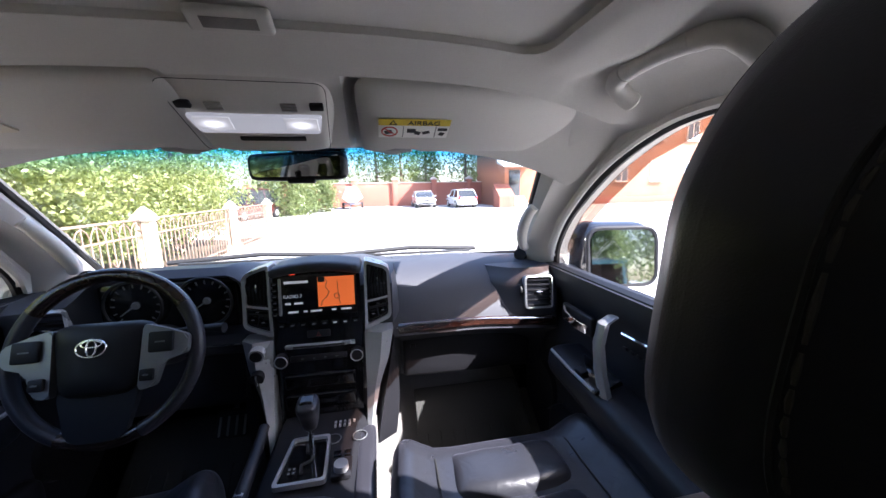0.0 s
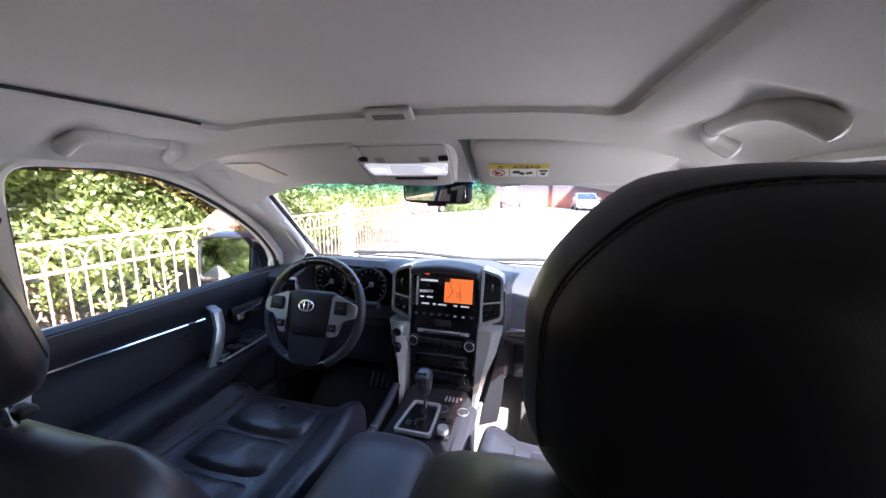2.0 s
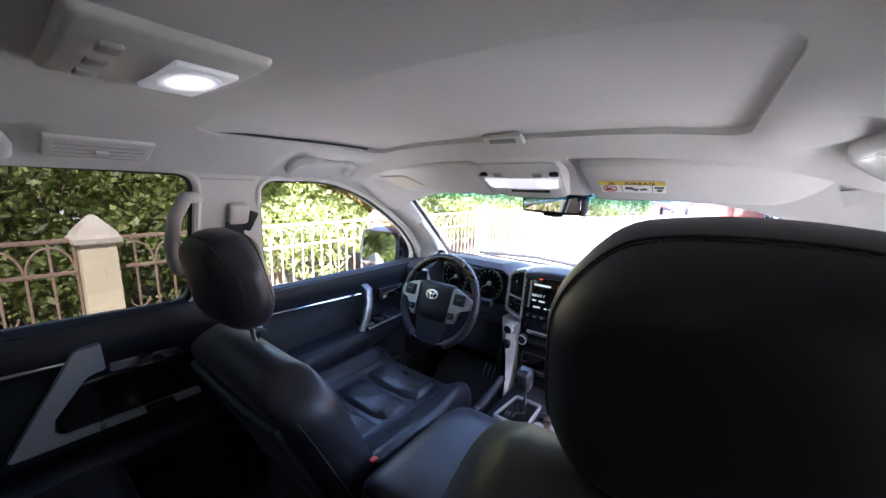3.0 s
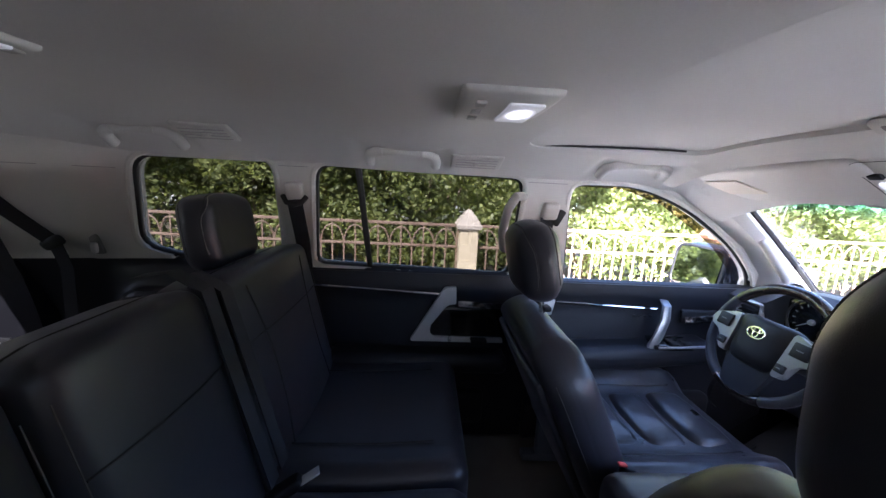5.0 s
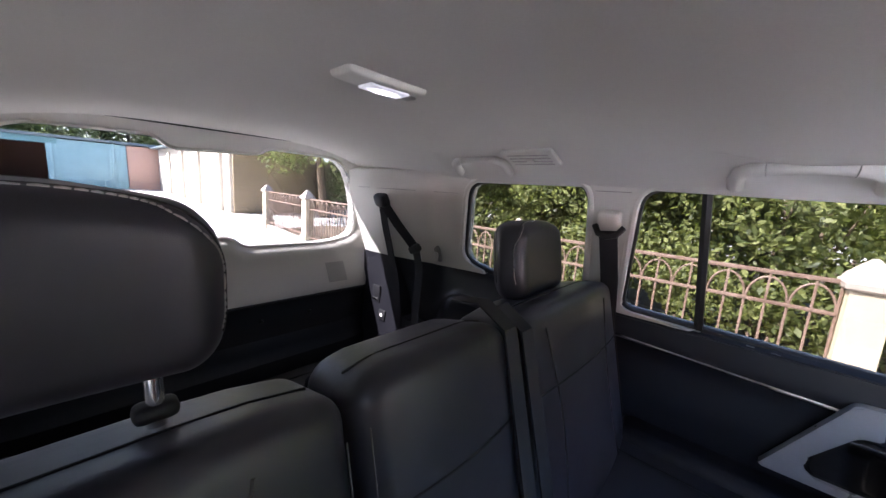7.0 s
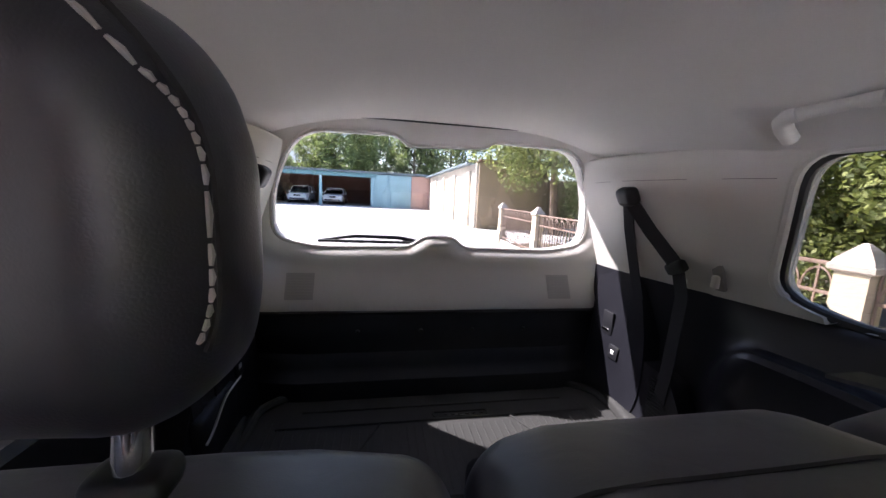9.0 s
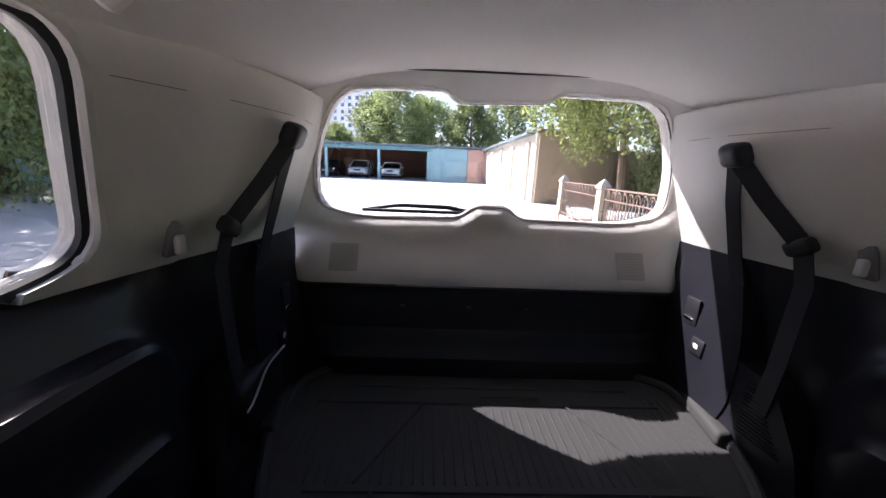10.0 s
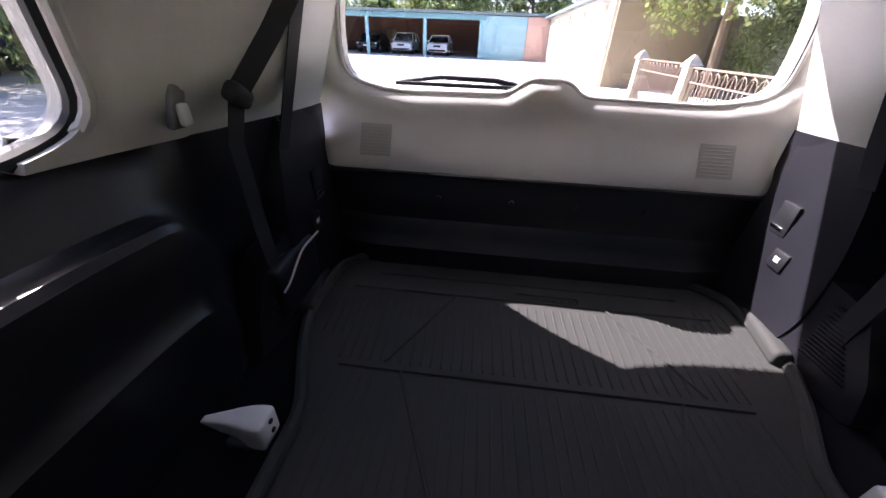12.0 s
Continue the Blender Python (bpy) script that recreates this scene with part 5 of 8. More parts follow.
box(bm, (-0.165, 0.686, 1.005), (0.006, 0.008, 0.03), 0.002)
part("dial_bar", bm, CHROME, dial)

# instruments
gauges = thing("instrument_cluster", (0, 0, 0), "dark instrument cluster with two round dials", "instruments")
bm = bmesh.new()
rbox(bm, (-0.385, 0.80, 1.195), (0.17, 0.02, 0.075), 0.03, 5)
part("cluster_housing", bm, GLOSS_BLACK, gauges)
for x in (-0.462, -0.295):
    bm = bmesh.new()
    c = Vector((x, 0.765, 1.205))
    tube(bm, [c + Vector((0.066 * math.cos(a), -0.002, 0.066 * math.sin(a))) for a in [i * math.pi / 16 for i in range(32)]], 0.004, 6, closed=True)
    ring_ob = part("dial_ring", bm, PLASTIC, gauges, "thin dark dial ring")
    bm = bmesh.new()
    cyl(bm, c + Vector((0, 0.022, 0)), c + Vector((0, 0.01, 0)), 0.066, 0.062, 32)
    part("dial_face", bm, GLOSS_BLACK, ring_ob)
    bm = bmesh.new()
    for i in range(13):
        a = radians(225 - 22.5 * i)
        box(bm, c + Vector((0.052 * math.cos(a), 0.008, 0.052 * math.sin(a))), (0.009, 0.001, 0.003), 0, rot(0, -math.degrees(a)))
    part("dial_marks", bm, DIAL_MARK, ring_ob, "pale dial marks")
    bm = bmesh.new()
    a = radians(215)
    tube(bm, [c + Vector((0, 0.006, 0)), c + Vector((0.045 * math.cos(a), 0.006, 0.045 * math.sin(a)))], [0.0025, 0.001], 6)
    cyl(bm, c + Vector((0, 0.01, 0)), c + Vector((0, 0.002, 0)), 0.010, 0.008, 16)
    part("needle", bm, DIAL_MARK, ring_ob)

# steering wheel
WHEEL_WOOD = surface("dark_wheel_wood", (0.03, 0.018, 0.014), 0.22, vary=0.3, bump=0, coat=0.4)
wheel = thing("steering_wheel", (-0.405, 0.575, 1.158), "black leather steering wheel with silver spokes", "steering wheel")
WT = rot(-20)


def on_wheel(x, z, d=0.0):
    return WT @ Vector((x, d, z))


bm = bmesh.new()
tube(bm, [on_wheel(0.170 * math.cos(a), 0.170 * math.sin(a)) for a in [i * math.pi / 36 for i in range(72)]], 0.0150, 12, closed=True)
rim = part("rim", bm, LEATHER, wheel, "worn black leather rim")
for lo_a, hi_a in ((35, 145), (245, 295)):
    bm = bmesh.new()
    tube(bm, [on_wheel(0.170 * math.cos(radians(a)), 0.170 * math.sin(radians(a))) for a in range(lo_a, hi_a + 1, 5)], 0.0157, 12)
    part("wood_segment", bm, WHEEL_WOOD, rim, "glossy dark wood rim segment")
bm = bmesh.new()
rbox(bm, (0, 0, 0), (0.082, 0.03, 0.068), 0.028, 6, lambda p: (p.x * (1 + 0.15 * p.z / 0.068), p.y - 0.012 * (1 - (p.x / 0.08) ** 2), p.z - 0.012 * smooth(0.0, -0.07, p.z)), WT)
hub = part("hub", bm, PLASTIC, wheel, "black padded hub")
bm = bmesh.new()
for rx, rz, cz in ((0.026, 0.0175, 0.018), (0.0085, 0.016, 0.019), (0.018, 0.0065, 0.026)):
    tube(bm, [on_wheel(rx * math.cos(a), cz + rz * math.sin(a), -0.046) for a in [i * math.pi / 12 for i in range(24)]], 0.0017, 6, closed=True)
part("badge", bm, CHROME, hub, "chrome badge of plain oval rings")
for s in (-1, 1):
    bm = bmesh.new()
    outline = rounded([(s * 0.080, 0.060), (s * 0.125, 0.046), (s * 0.165, 0.030), (s * 0.163, -0.006), (s * 0.118, -0.02), (s * 0.105, -0.068), (s * 0.075, -0.075)], 0.01)
    plate(bm, outline, lambda u, v, w: WT @ Vector((u, -0.012 - w, v)), 0.018, 0.003)
    sp = part("spoke", bm, SPOKE_SILVER, wheel, "silver spoke with control buttons")
    for (cx, cz, w, h) in ((0.117, 0.020, 0.046, 0.042), (0.094, -0.044, 0.026, 0.024)):
        bm = bmesh.new()
        box(bm, on_wheel(s * cx, cz, -0.034), (w, 0.01, h), 0.004, WT)
        btn = part("control_button", bm, PLASTIC, sp)
        bm = bmesh.new()
        box(bm, on_wheel(s * cx, cz, -0.040), (w * 0.4, 0.001, 0.003), 0, WT)
        part("button_mark", bm, DIAL_MARK, btn)
bm = bmesh.new()
plate(bm, rounded([(-0.075, -0.06), (0.075, -0.06), (0.05, -0.165), (-0.05, -0.165)], 0.02), lambda u, v, w: WT @ Vector((u, -0.002 - w, v)), 0.016, 0.003)
part("lower_spoke", bm, DOOR_BLACK, wheel, "black lower spoke")
bm = bmesh.new()
cyl(bm, (0, 0.02, 0.0), (0, 0.25, -0.085), 0.05, 0.055, 20)
part("column", bm, PLASTIC, wheel, "black steering column cover")
for s in (-1, 1):
    bm = bmesh.new()
    tube(bm, [(s * 0.04, 0.09, 0.0), (s * 0.12, 0.08, 0.015), (s * 0.18, 0.06, 0.02), (s * 0.205, 0.055, 0.02)], [0.007, 0.007, 0.009, 0.012], 10)
    part("stalk", bm, PLASTIC, wheel, "black column stalk")

# pedals
for k, (x, w) in enumerate(((-0.33, 0.10), (-0.22, 0.05))):
    pedal = thing("pedal", (x, 0.92, 0.74), "black rubber pedal with metal studs under the dashboard", "pedal", "pedals")
    bm = bmesh.new()
    rbox(bm, (0, 0, 0), (w / 2, 0.012, 0.045), 0.010, 3, None, rot(-35))
    part("pad", bm, RUBBER, pedal)
    bm = bmesh.new()
    tube(bm, [(0, 0.01, 0.01), (0, 0.10, 0.10), (0, 0.16, 0.24)], 0.009, 8)
    part("lever", bm, SHADE_STEEL, pedal)
    bm = bmesh.new()
    for i in range(4):
        box(bm, (-w / 2 + w * (i + 0.5) / 4, -0.013, 0.0), (0.008, 0.004, 0.06), 0.001, rot(-35))
    part("stud", bm, GRILLE_GREY, pedal)

# centre console
console = thing("centre_console", (0, 0, 0), "black centre console with gear selector and armrest box", "console")
bm = bmesh.new()
rings = []
for y, w, z in ((0.72, 0.118, 0.885), (0.62, 0.128, 0.865), (0.45, 0.132, 0.855), (0.30, 0.133, 0.865), (0.27, 0.130, 0.88), (0.05, 0.125, 0.89), (-0.16, 0.12, 0.88)):
    rings.append([(-w, y, 0.58), (-w, y, z - 0.03), (-w + 0.015, y, z - 0.006), (-w + 0.035, y, z), (w - 0.035, y, z), (w - 0.015, y, z - 0.006), (w, y, z - 0.03), (w, y, 0.58)])
loft(bm, rings)
part("console_body", bm, PLASTIC, console)
bm = bmesh.new()
rbox(bm, (0.112, 0.45, 0.846), (0.024, 0.20, 0.018), 0.014, 4)
part("console_rail", bm, LEATHER, console, "black leather edge of the console")
bm = bmesh.new()
rbox(bm, (-0.012, 0.13, 0.955), (0.105, 0.19, 0.05), 0.04, 6, lambda p: (p.x, p.y, p.z + 0.012 * (1 - (p.x / 0.1) ** 2) - 0.02 * smooth(0.1, 0.19, p.y)))
lid = part("armrest_lid", bm, LEATHER, console, "padded black leather armrest lid")
bm = bmesh.new()
tube(bm, [(0.05 * math.sin(a) * 2 - 0.012, 0.13 + 0.185 * math.cos(a), 0.955) for a in [i * math.pi / 20 for i in range(40)]], 0.002, 5, closed=True)
part("stitching", bm, STITCH, lid, "pale stitched seam")
bm = bmesh.new()
gate_out = rounded([(-0.085, 0.465), (0.028, 0.465), (0.022, 0.615), (-0.07, 0.615)], 0.012)
gate_in = rounded([(-0.078, 0.473), (0.021, 0.473), (0.016, 0.608), (-0.065, 0.608)], 0.010)
zt = 0.868
loft(bm, [[(p[0], p[1], zt - 0.006) for p in gate_out], [(p[0], p[1], zt + 0.006) for p in gate_out], [(p[0], p[1], zt + 0.006) for p in gate_in], [(p[0], p[1], zt - 0.004) for p in gate_in]], cap=False)
gate_ob = part("gear_gate", bm, SILVER, console, "silver frame of the gear gate")
bm = bmesh.new()
plate(bm, gate_in, lambda u, v, w: (u, v, zt - 0.006 + w), 0.004)
part("gate_plate", bm, GLOSS_BLACK, gate_ob)
bm = bmesh.new()
tube(bm, [(-0.03, 0.59, zt), (-0.028, 0.565, zt), (-0.012, 0.555, zt), (-0.014, 0.535, zt), (-0.034, 0.525, zt), (-0.03, 0.50, zt)], 0.004, 6)
part("gate_slot", bm, RUBBER, gate_ob)
bm = bmesh.new()
for i in range(4):
    box(bm, (-0.058 + 0.010 * (i % 2), 0.505 + 0.012 * (i // 2), zt), (0.005, 0.006, 0.001))
part("gate_letters", bm, DIAL_MARK, gate_ob, "small pale gear marks")
bm = bmesh.new()
tube(bm, [(-0.015, 0.555, 0.865), (-0.012, 0.545, 0.92), (-0.008, 0.53, 0.97)], [0.006, 0.006, 0.007], 10)
lever = part("gear_lever", bm, CHROME, console, "gear lever with black leather knob")
bm = bmesh.new()
rbox(bm, (-0.006, 0.522, 1.0), (0.021, 0.026, 0.042), 0.018, 5, lambda p: (p.x * (1 + 0.25 * p.z / 0.042), p.y * (1 + 0.2 * p.z / 0.042) - 0.006 * smooth(0, 0.04, p.z), p.z), rot(12))
part("gear_knob", bm, LEATHER, lever, "black leather gear knob")
bm = bmesh.new()
rbox(bm, (-0.006, 0.512, 1.037), (0.015, 0.016, 0.006), 0.005, 3, None, rot(12))
part("knob_cap", bm, GLOSS_BLACK, lever, "glossy black cap")
bm = bmesh.new()
box(bm, (0.058, 0.50, 0.866), (0.045, 0.06, 0.012), 0.004)
pad = part("drive_mode_panel", bm, PLASTIC, console)
bm = bmesh.new()
cyl(bm, (0.058, 0.492, 0.868), (0.058, 0.492, 0.886), 0.017, 0.0155, 24)
part("mode_dial", bm, SILVER, pad, "round silver mode dial")
for i in range(2):
    bm = bmesh.new()
    box(bm, (0.046 + 0.024 * i, 0.538, 0.872), (0.018, 0.016, 0.008), 0.002)
    part("mode_button", bm, GLOSS_BLACK, pad)
for k in range(9):
    bm = bmesh.new()
    box(bm, (0.03 + 0.012 * (k % 5), 0.655 - 0.014 * (k // 5), 0.874), (0.006, 0.008, 0.006), 0.001)
    part("switch_stud", bm, SILVER, console, "tiny bright switch mark")
for s in (-0.02, 0.045):
    bm = bmesh.new()
    tube(bm, [(0.05 + s + 0.018 * math.cos(a), 0.60 + 0.018 * math.sin(a), 0.868) for a in [i * math.pi / 8 for i in range(16)]], 0.0015, 5, closed=True)
    part("heater_dial_ring", bm, DIAL_MARK, console)
brake = thing("hand_brake", (-0.148, 0.44, 0.845), "black hand brake lever beside the gear selector", "hand brake")
bm = bmesh.new()
tube(bm, [(0, -0.03, 0.0), (0, 0.05, 0.012), (0.004, 0.12, 0.03), (0.006, 0.20, 0.055)], [0.016, 0.015, 0.014, 0.013], 10)
part("lever", bm, LEATHER, brake)
bm = bmesh.new()
for i in range(3):
    box(bm, (0, -0.01 + 0.02 * i, 0.016 + 0.003 * i), (0.018, 0.007, 0.003), 0.001)
part("grip_rib", bm, SILVER, brake)

# floor mats
for x, y in ((-0.44, 0.66), (0.44, 0.66)):
    m_ob = thing("floor_mat", (x, y, 0.612 if y > 0.5 else 0.56), "ribbed black rubber floor mat in the footwell", "floor mat", "floor mats")
    bm = bmesh.new()
    rbox(bm, (0.03, 0.04, 0.0), (0.20, 0.26, 0.008), 0.006, 5, lambda p: (p.x, p.y, p.z + 0.17 * smooth(0.02, 0.27, p.y) - 0.03))
    part("mat_sheet", bm, MAT_RUBBER, m_ob)
    for i in range(8):
        bm = bmesh.new()
        tube(bm, [(-0.14 + 0.045 * i, -0.18 + 0.05 * j, -0.018 + 0.17 * smooth(0.02, 0.27, -0.18 + 0.05 * j - 0.04)) for j in range(8)], 0.004, 5)
        part("rib", bm, MAT_RUBBER, m_ob)

# ---- seats ----


def seam(points, parent, r=0.0011, name="stitching", mat=None):
    bm = bmesh.new()
    tube(bm, points, r, 5)
    return part(name, bm, mat or STITCH, parent)


def head_rest(parent, center, half, back_tilt=8, oval=0.30, soft=0.92, taper=0.16, drop=0.028, tail=0.06, post=0.46, thread=None, thick=0.0012):
    """A padded head restraint with a stitched edge seam on two chrome posts."""
    t = rot(back_tilt)
    hx, hy, hz = half

    def form(p):
        w = 1 - taper * smooth(0.1 * hz, hz, p.z) - 0.05 * smooth(-0.3 * hz, -hz, p.z)
        w *= 1 - oval * smooth(0.0, hy, p.y) - tail * smooth(0.0, -hy, p.y)
        return (p.x * w, p.y * (1 + 0.12 * (1 - (p.x / hx) ** 2)) + 0.012 * (p.x / hx) ** 2, p.z - 0.018 * (p.x / hx) ** 2 * smooth(0, hz, p.z))

    bm = bmesh.new()
    rbox(bm, center, half, hy * soft, 14, form, t)
    hr = part("headrest", bm, LEATHER, parent, "black leather headrest")
    for yy in (-0.55, 0.55):
        for off, rr, mat in ((0.0, 0.0013, RUBBER), (0.006, thick, thread or STITCH)):
            pts = []
            for i in range(61):
                a = math.pi * 1.28 * (i / 60 - 0.5)
                q = Vector((hx * (1.0 - off / hx) * math.copysign(abs(math.sin(a)) ** 0.62, math.sin(a)), hy * yy, hz * (1.0 - off / hz) * math.copysign(abs(math.cos(a)) ** 0.62, math.cos(a))))
                inner = Vector([max(-(half[k] - hy * soft), min(half[k] - hy * soft, q[k])) for k in range(3)])
                d = (q - inner)
                q = inner + d.normalized() * hy * (soft + 0.005) if d.length > 1e-6 else q
                pts.append(Vector(center) + t @ Vector(form(q)))
            b2 = bmesh.new()
            if mat is RUBBER:
                tube(b2, pts, rr, 5)
            else:
                for p, q in zip(pts, pts[1:]):
                    tube(b2, [p.lerp(q, 0.08), p.lerp(q, 0.5) + (q - p).cross(Vector((0, 1, 0))).normalized() * rr * 0.3, p.lerp(q, 0.92)], [rr * 0.6, rr, rr * 0.6], 6)
            part("edge_seam" if mat is RUBBER else "edge_stitching", b2, mat, hr)
    for s in (-1, 1):
        bm = bmesh.new()
        a = Vector(center) + t @ Vector((s * hx * post, 0, -hz * 0.8))
        cyl(bm, a, a + Vector((0, 0.015, -0.10)), 0.0075, 0.0075, 14)
        part("post", bm, CHROME, hr, "chrome headrest post")
        bm = bmesh.new()
        c = Vector(center) + t @ Vector((s * hx * post, 0.01, -hz - drop))
        rbox(bm, c, (0.017, 0.012, 0.008), 0.007, 3)
        part("post_collar", bm, PLASTIC, hr)
    return hr


def front_seat(x, head, label, tall=0.0, recline=25, hx=0.0, hy=-0.128, half=(0.15, 0.058, 0.115), lean=10, taper=0.2, deep=0.078, wing=0.05, narrow=0.24):
    seat = thing("bucket_chair", (x, 0, 0.56), label, "car seat", "front seats")
    bm = bmesh.new()

    def cushion(p):
        side = smooth(0.14, 0.25, abs(p.x))
        return (p.x * (1 - 0.06 * smooth(0.05, 0.27, p.y)), p.y, p.z + (0.035 * side - 0.012 * (1 - side)) * smooth(-0.02, 0.07, p.z) + 0.02 * smooth(0.1, 0.27, p.y) - 0.035 * smooth(0.19, 0.27, p.y))

    rbox(bm, (0, 0.25, 0.265), (0.262, 0.275, 0.08), 0.055, 9, cushion)
    c_ob = part("seat_cushion", bm, LEATHER_WORN, seat, "worn black leather cushion")
    for s in (-1, 1):
        seam([(s * (0.165 - 0.01 * i / 8), 0.02 + 0.058 * i, 0.342 + 0.014 * smooth(0.1, 0.27, -0.23 + 0.058 * i) - 0.03 * smooth(0.42, 0.5, 0.02 + 0.058 * i)) for i in range(9)], c_ob, 0.002, mat=RUBBER)
    for yy in (0.12, 0.25, 0.385):
        bm = bmesh.new()
        rbox(bm, (0, yy, 0.315 + 0.012 * smooth(0.1, 0.4, yy)), (0.134, 0.069, 0.03), 0.0295, 7, lambda p: (p.x, p.y + 0.015 * (p.x / 0.15) ** 2, p.z - 0.016 * (p.x / 0.128) ** 4 - 0.014 * (p.y / 0.067) ** 4 + 0.002 * math.sin(p.x * 60 + yy * 50) * math.cos(p.y * 45)))
        part("cushion_pad", bm, LEATHER_WORN, c_ob, "creased leather pad")
    bm = bmesh.new()
    t = rot(recline)
    BC = Vector((0, -0.03 - 1.6 * max(0, tall), 0.512 + tall)) - t @ Vector((0, 0.078 - deep, 0))

    def back(p):
        side = smooth(0.13, 0.25, abs(p.x))
        w = 1 - narrow * smooth(0.10, 0.29, p.z) + 0.02 * smooth(0, -0.2, p.z)
        y = p.y + (wing * side * smooth(0.27, 0.1, p.z)) * smooth(-0.02, 0.06, p.y)
        return (p.x * w, y, p.z - 0.03 * (p.x / 0.26) ** 2 * smooth(0.1, 0.29, p.z))

    rbox(bm, BC, (0.262, deep, 0.262 + tall), min(0.066, deep * 0.9), 9, back, t)
    b_ob = part("backrest", bm, LEATHER, seat, "black leather backrest")
    for s in (-1, 1):
        pts = [BC + t @ Vector(back(Vector((s * 0.262 * 0.985, -0.03, -0.24 + 0.055 * i)))) for i in range(8)]
        seam(pts, b_ob)
        pts = [BC + t @ (Vector(back(Vector((s * 0.16, deep + 0.002, -0.24 + 0.06 * i)))) + Vector((0, 0.001, 0))) for i in range(8)]
        seam(pts, b_ob, 0.0022, mat=RUBBER)
    arc = []
    for i in range(15):
        k = -1 + i / 7
        arc.append(BC + t @ Vector(back(Vector((0.2 * k, -0.035, 0.262 + tall - 0.014)))))
    seam(arc, b_ob)
    # hard shell and pocket on the back
    bm = bmesh.new()
    rbox(bm, BC + t @ Vector((0, -0.004 - deep, -0.04)), (0.215, 0.012, 0.18), 0.010, 5, lambda p: (p.x, p.y - 0.008 * (1 - (p.x / 0.21) ** 2), p.z), t)
    part("back_pocket", bm, LEATHER, b_ob, "flat black seatback pocket")
    head_rest(seat, (hx, hy, head - 0.56), half, lean, taper=taper)
    for s in (-1, 1):
        bm = bmesh.new()
        rbox(bm, (s * 0.262, 0.2, 0.14), (0.022, 0.24, 0.075), 0.018, 5, lambda p: (p.x, p.y, p.z - 0.02 * (p.y / 0.24) ** 2))
        part("side_cover", bm, PLASTIC, seat, "black plastic seat base cover")
        bm = bmesh.new()
        box(bm, (s * 0.19, 0.2, 0.03), (0.04, 0.5, 0.03), 0.005)
        box(bm, (s * 0.19, 0.2, 0.11), (0.03, 0.40, 0.14), 0.005)
        part("seat_rail", bm, SHADE_STEEL, seat)
    bm = bmesh.new()
    rbox(bm, (0.285 if x > 0 else -0.285, 0.30, 0.16), (0.008, 0.045, 0.012), 0.006, 3)
    part("adjuster", bm, PLASTIC, seat)
    bm = bmesh.new()
    s = -1 if x > 0 else 1
    box(bm, (s * 0.275, 0.03, 0.36), (0.02, 0.03, 0.10), 0.006, rot(-10))
    buckle = part("buckle", bm, PLASTIC, seat, "black seat belt buckle")
    bm = bmesh.new()
    box(bm, (s * 0.275, 0.023, 0.413), (0.012, 0.02, 0.006), 0.002, rot(-10))
    part("release_button", bm, INK_RED, buckle)
    return seat


front_seat(-0.425, 1.378, "black leather driver's seat with a low headrest and creased cushion", -0.037, hx=-0.035, hy=-0.134, half=(0.132, 0.056, 0.108), lean=12, deep=0.056, wing=0.01, narrow=0.36)
front_seat(0.42, 1.456, "black leather passenger seat with a raised headrest and pale stitching", 0.025, 27, -0.008, -0.132, (0.138, 0.064, 0.118), 5, 0.18)


